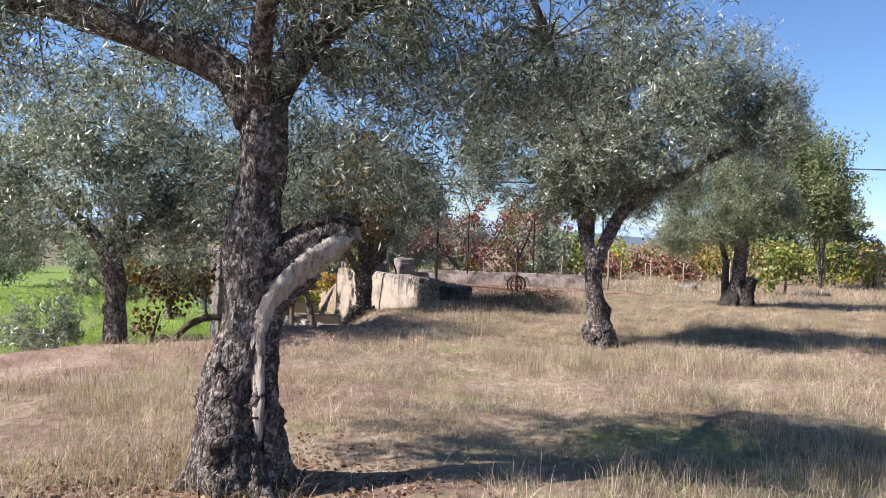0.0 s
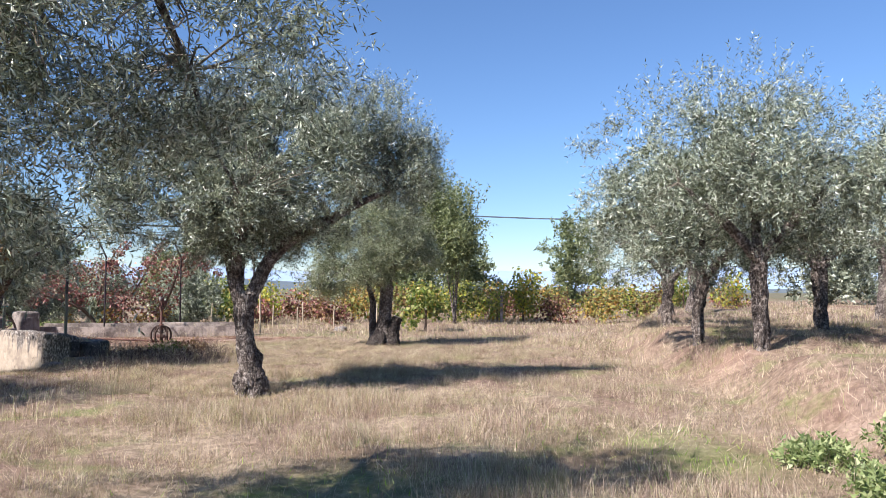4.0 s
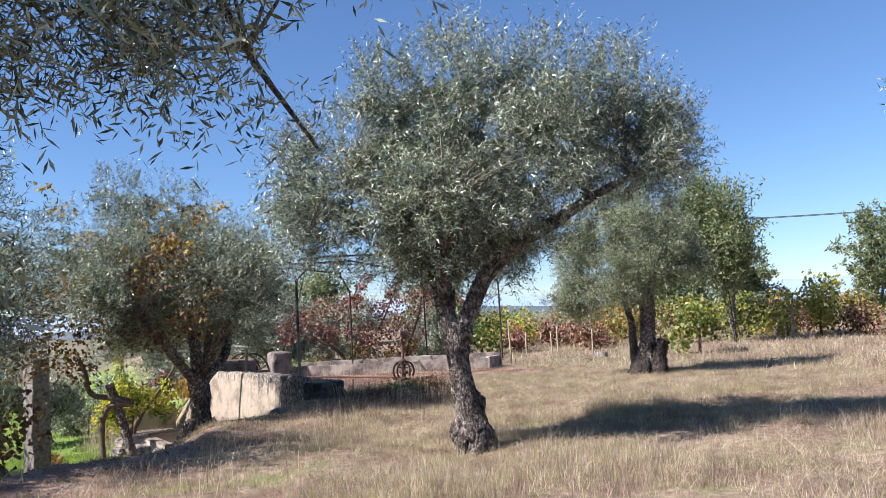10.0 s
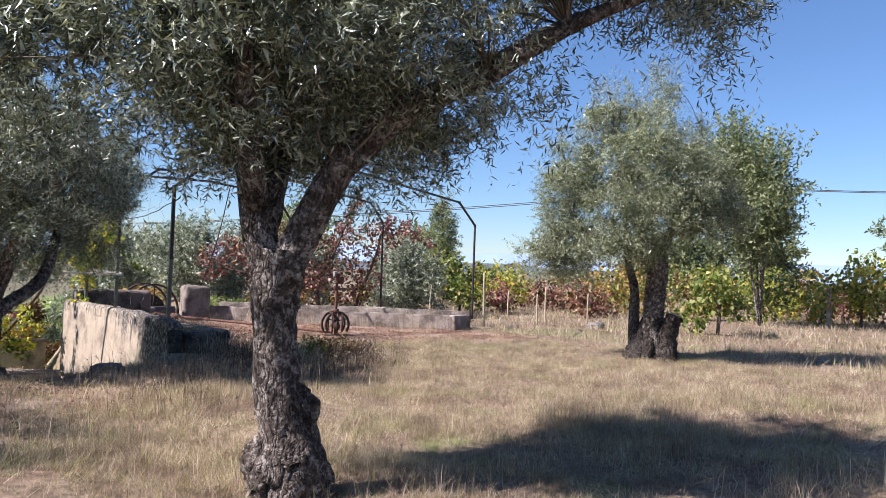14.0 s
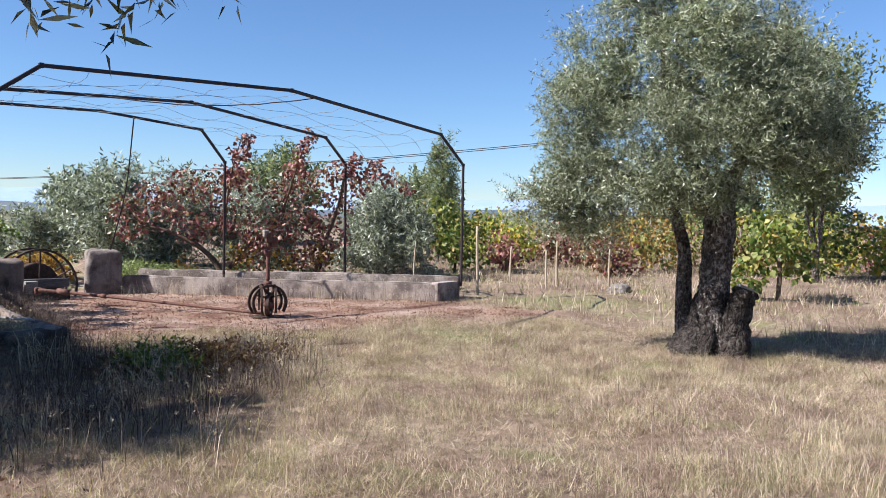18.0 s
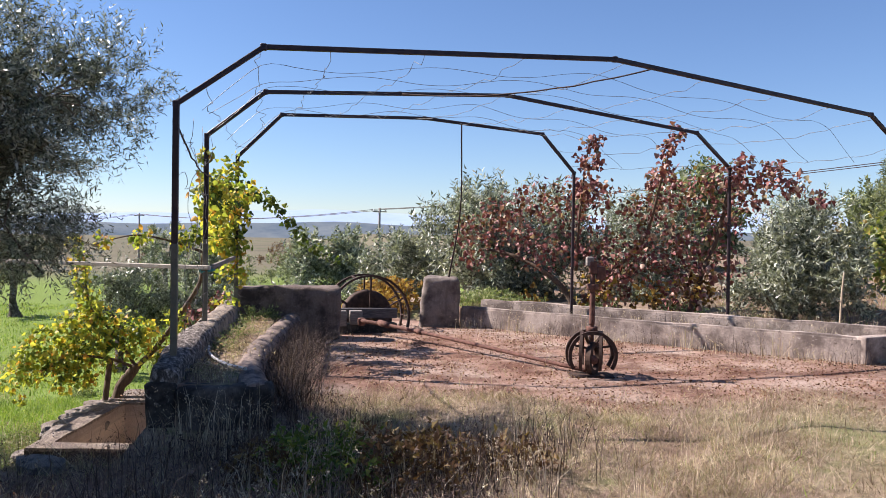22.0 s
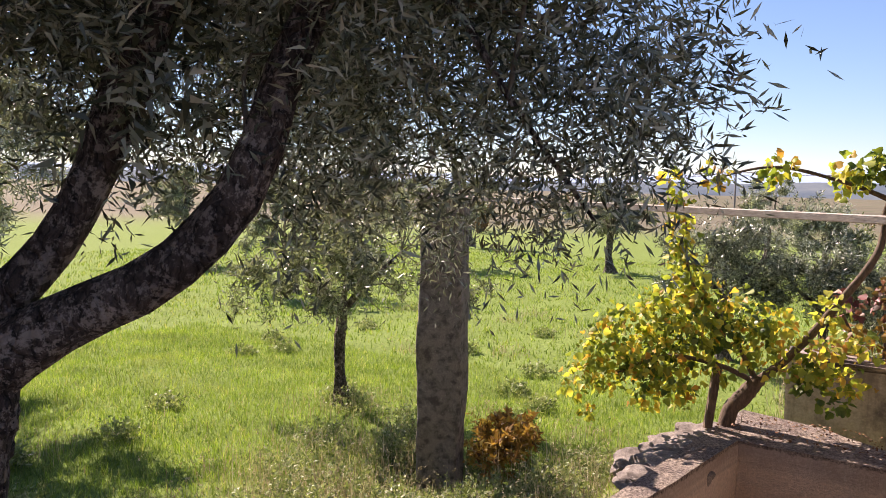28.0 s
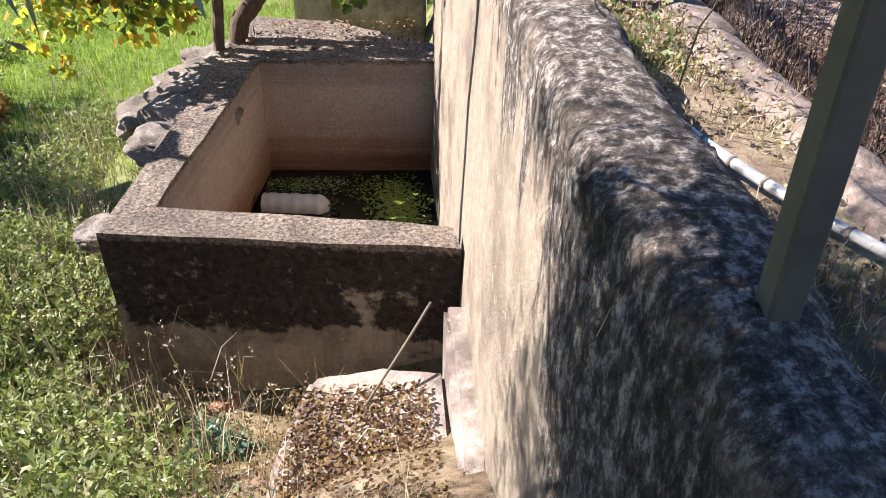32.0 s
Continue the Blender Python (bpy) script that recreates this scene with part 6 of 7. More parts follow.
G_LIMBS = [[(0, 0, 1.95, 0.12), (-0.5, 0, 2.5, 0.09), (-1.2, 0, 3.1, 0.04)], [(0, 0, 1.95, 0.12), (0.5, 0, 2.5, 0.09), (1.2, 0.1, 3.2, 0.04)], [(0, 0, 1.95, 0.11), (0.05, 0.3, 2.8, 0.07), (0.1, 0.4, 3.8, 0.03)]]


def grown(at, seed, shoots, k, label, leaf=None, yaw=0.0, size=0.07, dz=0.0, group="orchard trees", twigs=50, bark=None, slim=1.0, core=6):
    """A round-headed olive, k times the usual size."""
    s = lambda rows: [(a * k, b * k, c * k + dz, r * k) for a, b, c, r in rows]
    rng = np.random.default_rng(seed)
    lean = rng.uniform(-0.12, 0.12, 2)
    trunk = [(a + lean[0] * math.sin(c * 1.6), b + lean[1] * math.sin(c * 1.3), c, r) for a, b, c, r in [(*q[:3], q[3] * slim) for q in G_TRUNK]]
    bl = [(a * k * rng.uniform(0.85, 1.15), b * k * rng.uniform(0.85, 1.15), c * k * rng.uniform(0.93, 1.08) + dz, r * k * rng.uniform(0.8, 1.15)) for a, b, c, r in G_BLOBS]
    return olive_tree((*at, zg(*at)), label, s(trunk), [[(*q[:3], q[3] * slim) for q in s(l)] for l in G_LIMBS], bl, int(shoots * 1.25), seed, bark, leaf, rng.uniform(0, 6.3) if yaw == 0 else yaw, size * 1.25, 13, twigs, 0.32 * max(0.8, k), 0.3, group=group, sides=16, tri=True, core=core)


grown((-9.0, -3.25), 51, 3900, 1.22, "mature olive tree at the edge of the green meadow", None, -0.63, dz=-0.35, slim=0.85, core=4)
# the row on the raised bed
grown((3.0, -15.0), 52, 3600, 1.2, "olive tree on the raised earth bank", OLIVE, -1.05, dz=-0.75, slim=0.75)
grown((5.4, -13.6), 53, 2600, 1.1, "olive tree on the raised earth bank", OLIVE, -1.05, dz=-0.75, slim=0.7)
grown((10.8, -11.6), 54, 2100, 1.0, "olive tree on the raised earth bank", OLIVE, -1.05, dz=-0.6, slim=0.8)
grown((9.0, -15.6), 55, 1900, 1.05, "olive tree on the raised earth bank", OLIVE, -1.05, dz=-0.6)
grown((17.0, -10.0), 56, 1300, 1.0, "olive tree on the raised earth bank", OLIVE, -1.05)
grown((3.9, -18.2), 57, 1900, 1.2, "olive tree on the raised earth bank", OLIVE, -1.05, dz=-0.7)
grown((24.0, -9.5), 58, 1000, 1.1, "olive tree beyond the raised bank", OLIVE_FAR)
grown((16.0, -17.0), 59, 1000, 1.1, "olive tree beyond the raised bank", OLIVE_FAR)
# meadow trees
grown((-3.2, 12.2), 90, 900, 0.55, "small grey olive tree behind the tank", OLIVE, 0.47)
grown((-1.6, 12.8), 91, 800, 0.45, "small grey olive tree behind the tank", OLIVE, 0.3)
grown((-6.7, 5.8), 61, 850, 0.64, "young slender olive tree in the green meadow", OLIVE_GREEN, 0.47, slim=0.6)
grown((-11.0, 3.0), 60, 1500, 1.05, "olive tree at the meadow edge", OLIVE_FAR, size=0.09)
grown((-9.8, -2.2), 62, 420, 0.38, "young olive sapling in the meadow", OLIVE_FAR)
for k, (x, y, s) in enumerate(((-10.6, 27.0, 0.75), (-17, 24, 0.8), (-22, 36, 0.9), (-6.5, 36, 0.8), (-15, 14, 0.7), (-24, 18, 0.8), (-31, 30, 0.9), (-3.0, 26, 0.6), (-20, 7, 0.75), (-28, 8, 0.8))):
    grown((x, y), 63 + k, 430, s, "olive tree standing in the green meadow", OLIVE_FAR, size=0.14, twigs=25)


def bush(at, label, blobs, n, seed, leaf, size=0.08, per=14, length=0.4, name="olive_bush", cat="bush", group="bushes behind the pergola", stems=5, mat=None, wide=0.155):
    """A many-stemmed shrub down to the ground."""
    z = zg(*at)
    b = thing(name, (*at, z), label, cat, group)
    rng = np.random.default_rng(seed)
    for k in range(stems):
        q = blobs[k % len(blobs)]
        part("stem", tube("stem", [(rng.uniform(-0.2, 0.2), rng.uniform(-0.2, 0.2), -0.1), (q[0] * 0.4, q[1] * 0.4, q[2] * 0.5), (q[0] * 0.9, q[1] * 0.9, q[2])], [0.05, 0.035, 0.012], 7, 8, 0.1, seed + k), mat or TWIG, b)
    part("crown", fast_mesh("crown", olive_crown(seed, blobs, n, size, per, length, 0.15, 0.12, 0.5, True, wide), 3), leaf, b, kind="stuff")
    return b


for k, (x, y, h, w) in enumerate(((3.1, 12.0, 2.0, 1.2), (4.6, 10.6, 2.3, 1.4), (6.4, 10.6, 2.2, 1.3), (8.3, 9.4, 2.1, 1.2), (10.4, 7.4, 2.2, 1.3), (12.0, 9.4, 2.3, 1.4), (-0.3, 14.5, 1.3, 1.0), (1.2, 13.0, 1.5, 1.0), (6.0, 15.0, 2.3, 1.7), (10, 14, 2.3, 1.7))):
    rng = np.random.default_rng(100 + k)
    h *= 0.84
    bl = [(rng.uniform(-0.7, 0.7) * w, rng.uniform(-0.7, 0.7) * w, h * f, w * rng.uniform(0.36, 0.54)) for f in (0.22, 0.3, 0.45, 0.5, 0.62, 0.75, 0.82)]
    bush((x, y), "bushy silver-green olive shrub behind the platform", bl, 980, 100 + k, OLIVE_FAR, 0.135)

# oaks, a pine and mixed trees of the tree line
for k, (x, y, h, w, leaf, lab) in enumerate((
        (21.2, 0.9, 6.3, 1.9, OAK, "tall green oak behind the vines"), (46, 4, 8, 4.5, OAK, "large green oak in the tree line"), (42, 12, 6.5, 4.0, OAK, "large green oak in the tree line"), (34, 11, 3.6, 2.6, OAK, "low dark green oak thicket"), 
        (20, 30, 5.5, 3.4, OAK, "dark round oak behind the vines"), (30, 30, 4.0, 3.0, OAK, "low dark green oak thicket"), (42, 20, 4.5, 3.0, OAK, "low dark green oak thicket"), (12, 36, 4.0, 2.6, OLIVE_FAR, "grey-green tree in the distance"),
        (2, 45, 3.6, 2.6, OLIVE_FAR, "grey-green tree in the distance"), (30, -26, 6, 4, OLIVE_FAR, "grey-green tree in the distance"), (36, -14, 5, 3, OLIVE_FAR, "grey-green tree in the distance"))):
    rng = np.random.default_rng(200 + k)
    h, w = h * (1.0 if k == 0 else 0.68), w * (1.0 if k == 0 else 0.85)
    bl = [(rng.uniform(-0.75, 0.75) * w, rng.uniform(-0.6, 0.6) * w, h * f, w * rng.uniform(0.36, 0.52)) for f in ((0.45, 0.5, 0.55, 0.6, 0.66, 0.72, 0.78, 0.84) if k == 0 else (0.25, 0.35, 0.42, 0.5, 0.58, 0.66, 0.75, 0.83))]
    bush((x, y), lab, bl, 2600 if k == 0 else 950, 200 + k, leaf, 0.15 if k == 0 else 0.28, 10, 0.8, "oak_tree", "tree", "trees of the far tree line", 4, BARK, 0.24)
pine = thing("pine_tree", (24.5, 21.5, zg(24.5, 21.5)), "slender dark pine tree above the vineyard", "tree")
part("trunk", tube("trunk", [(0, 0, -0.2), (0.05, 0, 2.5), (0, 0, 5.6)], [0.16, 0.11, 0.03], 10, 12, 0.08, 5), BARK, pine)
part("crown", fast_mesh("crown", olive_crown(301, [(0, 0, 1.6, 1.1), (0.2, 0, 2.5, 1.05), (-0.1, 0, 3.4, 0.9), (0, 0, 4.3, 0.7), (0, 0, 5.1, 0.45)], 1100, 0.18, 12, 0.5, 0.1, 0.02, 0.35, True), 3), OAK, pine, kind="stuff")


# ---- vines ----
def vine(name, at, label, wood, mats, seed, size=0.10, group=""):
    """wood: list of (points, radii); mats: rows of (masses, number of leaves, leaf material)."""
    v = thing(name, at, label, "vine", group)
    for k, (pts, rad) in enumerate(wood):
        part("cane" if max(rad) < 0.03 else "trunk", tube("trunk", pts, rad, 10, 6 * len(pts), 0.14, seed + k), VINEWOOD, v)
    for k, (bl, n, mat) in enumerate(mats):
        part("foliage", vine_leaf_mesh("foliage", seed + 40 + k, bl, n, size), mat, v, kind="stuff")
    return v


vine("grape_vine", (-1.77, 5.35, -0.95), "gnarled grape vine with yellow autumn leaves at the tank corner",
     [([(0.05, 0.0, -0.2), (0.10, 0.05, 0.15), (0.22, 0.1, 0.32), (0.34, 0.15, 0.50)], [0.095, 0.08, 0.085, 0.07]),
      ([(0.34, 0.15, 0.48), (0.60, 0.2, 0.75), (0.95, 0.1, 1.25), (1.25, 0.0, 1.75), (1.32, -0.1, 2.2), (1.58, -0.4, 2.7), (1.77, -0.8, 3.2)], [0.045, 0.04, 0.035, 0.032, 0.03, 0.025, 0.015]),
      ([(0.30, 0.15, 0.45), (0.0, -0.1, 0.62), (-0.4, -0.4, 0.7), (-0.75, -0.7, 0.55)], [0.028, 0.022, 0.018, 0.01]),
      ([(0.30, 0.15, 0.48), (0.1, 0.0, 0.9), (-0.25, -0.2, 1.4), (-0.3, -0.3, 1.95)], [0.028, 0.02, 0.015, 0.008]),
      ([(1.32, -0.1, 2.2), (0.95, -0.3, 2.35), (0.45, -0.6, 2.45), (-0.15, -0.6, 2.3)], [0.022, 0.018, 0.012, 0.006])],
     [([(-0.35, -0.3, 1.95, 0.16), (-0.36, -0.32, 2.1, 0.14), (-0.34, -0.3, 1.6, 0.18), (-0.4, -0.35, 2.35, 0.11), (-0.1, -0.15, 0.65, 0.3), (-0.4, -0.4, 0.5, 0.28), (0.3, 0.1, 0.8, 0.22), (-0.15, -0.2, 1, 0.38), (-0.5, -0.5, 0.8, 0.36), (-0.25, -0.25, 1.4, 0.22), (-0.35, -0.3, 1.8, 0.16), (-0.35, -0.3, 2.2, 0.1), (-0.85, -0.75, 0.5, 0.2), (-0.95, -0.9, 0.22, 0.1), (-0.55, -0.5, 0.3, 0.16), (0.15, 0, 1.1, 0.28), (0.5, 0.1, 1.05, 0.22), (0.8, 0.25, 0.6, 0.16), (1.1, 0.1, 0.5, 0.12), (0.9, 0.1, 0.85, 0.14), (0.6, 0.1, 0.75, 0.28), (1, 0.05, 0.6, 0.2), (0.9, 0, 1.2, 0.2), (1.2, -0.1, 0.95, 0.16), (-0.2, -0.3, 1.25, 0.34), (-0.45, -0.4, 1.1, 0.34), (-0.65, -0.6, 0.75, 0.3), (-0.25, -0.3, 0.35, 0.2), (-1.0, -0.8, 0.6, 0.22), (-0.9, -0.7, 0.85, 0.22), (-0.8, -0.7, 1.05, 0.2), (-1.1, -0.9, 0.4, 0.16)], 2150, VINE_YELLOW),
      ([(-0.2, -0.2, 0.95, 0.38), (-0.55, -0.55, 0.6, 0.3), (0.2, 0, 1, 0.28), (0.75, 0.2, 0.55, 0.22), (1, 0.1, 0.35, 0.14)], 460, VINE_GREEN),
      ([(1.77, -0.85, 2.4, 0.26), (1.77, -0.9, 2.9, 0.28), (1.72, -1, 3.2, 0.22), (1.82, -0.85, 1.9, 0.22), (1.52, -0.4, 2.5, 0.28), (1.02, -0.3, 2.4, 0.2), (0.52, -0.6, 2.45, 0.17), (0.02, -0.6, 2.38, 0.14), (2.02, -1.4, 3.05, 0.2), (1.72, -1.5, 2.6, 0.2), (1.72, -0.9, 1.5, 0.18), (1.77, -1.9, 2.9, 0.2), (1.72, -2.5, 3.1, 0.18), (1.72, -2.9, 2.7, 0.14), (1.72, -3, 3.4, 0.12), (1.72, -1.8, 2.4, 0.18), (1.82, -0.9, 3.5, 0.16), (1.67, -2.5, 3, 0.22), (1.77, -2, 2.7, 0.22), (1.72, -2, 3.2, 0.2), (1.82, -0.9, 2.1, 0.2), (1.87, -1.3, 2.8, 0.24)], 1500, VINE_YELLOW),
      ([(1.77, -0.85, 2.4, 0.26), (1.77, -0.9, 2.9, 0.28), (1.72, -1, 3.2, 0.22), (1.77, -1.9, 2.9, 0.22), (1.72, -2.6, 3, 0.2), (1.72, -1.6, 2.4, 0.2)], 420, VINE_GREEN),
      ([(2.02, -0.85, 3.1, 0.13), (2.17, -0.82, 3.05, 0.12), (2.32, -0.78, 2.95, 0.12), (2.44, -0.74, 2.84, 0.11), (2.57, -0.68, 2.7, 0.11), (2.7, -0.62, 2.55, 0.1), (2.82, -0.57, 2.42, 0.09), (2.97, -0.5, 2.3, 0.09), (3.12, -0.45, 2.2, 0.08), (3.27, -0.4, 2.14, 0.06), (1.72, -0.9, 2.6, 0.3), (1.22, -0.3, 2.45, 0.2)], 560, VINE_GREEN)],
     401, 0.076)
z = zg(-0.5, 6.7)
vine("grape_vine", (-0.5, 6.7, z), "low tangled vine with maroon and orange leaves behind the tank",
     [([(0, 0, -0.1), (0.05, 0.05, -0.1 - z), (0.15, 0.0, 0.35 - z)], [0.035, 0.03, 0.012]), ([(0, 0, 0.1), (-0.25, 0.1, -0.3 - z), (-0.4, 0.1, 0.1 - z)], [0.03, 0.022, 0.01])],
     [([(0.0, 0, 0.25 - z, 0.24), (0.25, 0, 0.42 - z, 0.2), (-0.3, 0.1, 0.15 - z, 0.22)], 110, VINE_RED), ([(0.1, 0, 0.3 - z, 0.24), (0.25, 0, 0.1 - z, 0.2)], 170, VINE_BROWN),
      ([(-0.1, -0.05, -0.25 - z, 0.3), (0.2, -0.1, -0.15 - z, 0.25), (-0.4, 0, -0.4 - z, 0.3), (0.1, 0, -0.55 - z, 0.28)], 420, VINE_ORANGE), ([(0.2, -0.1, -0.5 - z, 0.22), (-0.2, -0.1, -0.55 - z, 0.25)], 160, VINE_YELLOW)],
     461, 0.08)
spar = thing("vine_post", (-1.86, 5.18, -0.95), "dark leaning timber post that props the vine", "post")
part("post", bar("post", (0, 0, -0.4), (0.10, 0.05, 0.62), 0.085, 0.07), VINEWOOD, spar)

RED = [(4.1, 7.2, 1.35, 0.5), (4.7, 6.9, 1.7, 0.55), (5.2, 6.6, 1.35, 0.6), (5.9, 6.1, 1.5, 0.6), (6.4, 5.7, 1.2, 0.6), (6.9, 5.3, 1.5, 0.6), (7.4, 5.0, 1.2, 0.6), (5.6, 6.4, 2.0, 0.42), (6.6, 5.6, 2.1, 0.42), (7.5, 4.8, 1.9, 0.45), (7.9, 4.6, 2.3, 0.42), (6.2, 5.9, 0.7, 0.45), (7.1, 5.2, 0.65, 0.45), (4.0, 7.3, 1.75, 0.35), (4.5, 7.0, 2.0, 0.42), (5.0, 6.6, 2.2, 0.42), (5.5, 6.2, 2.35, 0.38), (5.9, 5.9, 2.35, 0.36), (6.9, 5.1, 2.3, 0.42), (7.3, 4.7, 2.5, 0.35)]
vine("grape_vine", (0, 0, 0), "sprawling grape vine with crimson and brown autumn leaves behind the trough",
     [([(5.75, 6.35, 0.1), (5.65, 6.45, 0.5), (5.3, 6.6, 0.9), (4.8, 6.9, 1.2), (4.2, 7.2, 1.35)], [0.07, 0.06, 0.05, 0.035, 0.02]),
      ([(5.75, 6.35, 0.3), (6.1, 6.0, 0.9), (6.6, 5.6, 1.5), (6.5, 4.6, 2.6), (6.35, 4.0, 3.1)], [0.05, 0.04, 0.03, 0.018, 0.01]),
      ([(7.2, 5.2, 0.1), (7.3, 5.0, 0.8), (7.5, 4.7, 1.7), (7.5, 4.4, 2.5)], [0.05, 0.045, 0.035, 0.02]),
      ([(5.7, 6.3, 1.0), (5.6, 5.9, 1.9), (5.5, 5.4, 2.6), (5.3, 4.6, 3.1)], [0.03, 0.022, 0.015, 0.008])],
     [(RED, 2900, VINE_RED), (RED[4:], 700, VINE_BROWN),
      ([(5.6, 5.6, 2.4, 0.28), (5.45, 5.0, 2.75, 0.22), (5.3, 4.5, 3.0, 0.18), (6.5, 4.9, 2.5, 0.2), (6.4, 4.2, 2.95, 0.18), (6.45, 4.5, 2.7, 0.2), (6.4, 3.9, 3.15, 0.15), (7.5, 4.3, 2.55, 0.25), (7.9, 4.0, 2.5, 0.22), (8.2, 3.8, 2.42, 0.2), (8.5, 3.6, 2.2, 0.16), (7.6, 4.2, 2.75, 0.2), (8.0, 4.0, 2.68, 0.18)], 950, VINE_RED),
      ([(6.0, 6.1, 0.7, 0.4), (6.8, 5.5, 0.6, 0.4), (7.3, 5.0, 0.8, 0.4), (5.1, 6.9, 0.45, 0.3)], 420, VINE_ORANGE)],
     431, 0.08)

old = thing("grape_vine", (-4.5, -1.0, -0.58), "twisted old vine with withered brown leaves climbing an olive", "vine")
part("trunk", tube("trunk", laid(-0.6, [(-0.1, 0, -0.1), (-0.12, 0, 0.6), (0.0, 0, 0.95), (0.35, 0, 1.0), (0.1, 0, 1.1), (-0.3, 0, 1.2), (-0.4, 0, 1.6), (-0.6, 0.1, 2.0)]), [0.06, 0.05, 0.055, 0.06, 0.05, 0.045, 0.04, 0.02], 10, 46, 0.15, 77), VINEWOOD, old)
part("post", tube("post", [(0.40, -0.2, -0.25), (0.22, -0.1, 0.6), (0.02, 0.02, 1.35)], [0.085, 0.075, 0.07], 14, 20, 0.14, 76), BARK, old, "leaning dark tree post")
part("foliage", vine_leaf_mesh("foliage", 471, laid(-0.6, [(-0.8, 0, 2.2, 0.7), (-0.2, 0.2, 2.7, 0.6), (-1.4, 0, 2.0, 0.6), (0.4, 0.5, 3.2, 0.5), (0.9, 0.9, 3.9, 0.35), (1.3, 1.1, 4.5, 0.25), (-0.5, -0.1, 1.6, 0.45), (0.8, -0.5, 2.2, 0.45), (1.5, -0.6, 2.4, 0.5), (0.5, -0.3, 2.9, 0.5), (1.9, -0.5, 2.9, 0.45), (0.1, -0.1, 2.5, 0.5), (1.1, -0.5, 3.3, 0.5)]), 2500, 0.07), VINE_BROWN, old, kind="stuff")
part("foliage", vine_leaf_mesh("foliage", 472, laid(-0.6, [(0.4, 0.5, 3.2, 0.5), (0.9, 0.9, 3.9, 0.35), (1.3, 1.1, 4.5, 0.3), (-1.1, 0, 2.8, 0.4), (-0.7, 0.1, 3.2, 0.3), (-0.4, 0.3, 3.9, 0.3), (-0.9, 0.6, 4.6, 0.25), (-1.3, 0.8, 5.0, 0.16), (0.1, 0.4, 3.7, 0.35), (-0.6, -0.2, 3.0, 0.4), (-1.4, -0.1, 3.1, 0.3), (-1.9, 0.0, 3.2, 0.22), (0.6, 0.2, 4.1, 0.2), (0.9, 0.1, 4.5, 0.14), (1.0, 0.1, 3.9, 0.35), (1.6, 0.2, 4.2, 0.3), (2.0, 0.3, 4.5, 0.22), (1.3, -0.3, 3.6, 0.35)]), 1000, 0.075), VINE_ORANGE, old, "orange withered leaves", kind="stuff")
g_vine = thing("grape_vine", (-6.9, -2.9, zg(-6.9, -2.9)), "creeping old vine with a bowed bare trunk in the orchard", "vine")
part("trunk", tube("trunk", laid(-0.63, [(0.55, 0, -0.1), (0.45, 0, 0.35), (0.2, 0, 0.72), (-0.25, 0, 0.82), (-0.7, 0, 0.62), (-0.95, 0, 0.35), (-1.15, 0, 0.42), (-1.35, 0, 0.3), (-1.2, 0, 0.9)]), [0.07, 0.065, 0.06, 0.055, 0.055, 0.05, 0.05, 0.04, 0.02], 10, 44, 0.2, 78), VINEWOOD, g_vine)
part("foliage", vine_leaf_mesh("foliage", 473, laid(-0.63, [(-1.2, 0, 1.4, 0.5), (-0.5, 0, 1.5, 0.5), (-1.5, 0, 0.7, 0.35), (0.4, 0.2, 1.3, 0.5), (-1.8, 0, 1.6, 0.4), (-0.9, 0, 1.1, 0.35), (0.3, 0, 0.9, 0.3)]), 950, 0.085), VINE_BROWN, g_vine, kind="stuff")


def row_vine(at, seed, mats, h=1.5, w=0.9, label="", n=260):
    rng = np.random.default_rng(seed)
    bl = [(rng.uniform(-0.6, 0.6) * w, rng.uniform(-0.5, 0.5) * w, h * f, w * rng.uniform(0.35, 0.55)) for f in (0.28, 0.42, 0.56, 0.7, 0.86)]
    vine("grape_vine", (*at, zg(*at)), label, [([(0, 0, -0.1), (0.05, 0, h * 0.3), (0, 0, h * 0.5)], [0.05, 0.045, 0.04])], [(bl, int(n * 1.15), m) for m in mats], seed, 0.132, "vineyard vines")


kv = 0
for r in range(3):
    for k in range(13):
        rng = np.random.default_rng(500 + kv)
        u = -16 + k * 2.4 + rng.uniform(-0.4, 0.4)
        d = 24.0 + r * 4.0 + rng.uniform(-0.4, 0.4)
        x, y = 0.86 * d - 0.5 * u + 1.5, 0.30 * d + 0.86 * u - 4.0
        kind = (k * 7 + r * 3) % 5
        mats = ((VINE_ROW, VINE_YELLOW), (VINE_ROW, VINE_ORANGE), (VINE_GREEN, VINE_ROW), (VINE_RED, VINE_BROWN), (VINE_ROW, VINE_BROWN))[kind]
        lab = ("yellow-green vine in the vineyard row", "golden vine in the vineyard row", "green vine turning yellow in the vineyard row", "dark red vine in the vineyard row", "yellow and brown vine in the vineyard row")[kind]
        row_vine((x, y), 500 + kv, mats, 1.75 if kind != 3 else 1.1, 1.6, lab, 280)
        kv += 1
row_vine((14.3, 8.7), 560, (VINE_ROW, VINE_GREEN), 2.1, 1.4, "tall yellow-green vine beside the fence", 420)
row_vine((15.2, 7.4), 561, (VINE_RED,), 1.0, 1.0, "dark red low vine beside the fence", 300)
row_vine((17.5, 5.5), 562, (VINE_RED, VINE_BROWN), 1.0, 1.2, "dark red low vine beside the fence", 240)
row_vine((25.0, -1.0), 564, (VINE_ROW, VINE_YELLOW), 2.3, 1.6, "broad yellow-green vine grown into a small tree", 520)
row_vine((14.5, -1.4), 563, (VINE_ROW, VINE_GREEN), 1.75, 1.2, "yellow-green vine behind the old olive", 320)

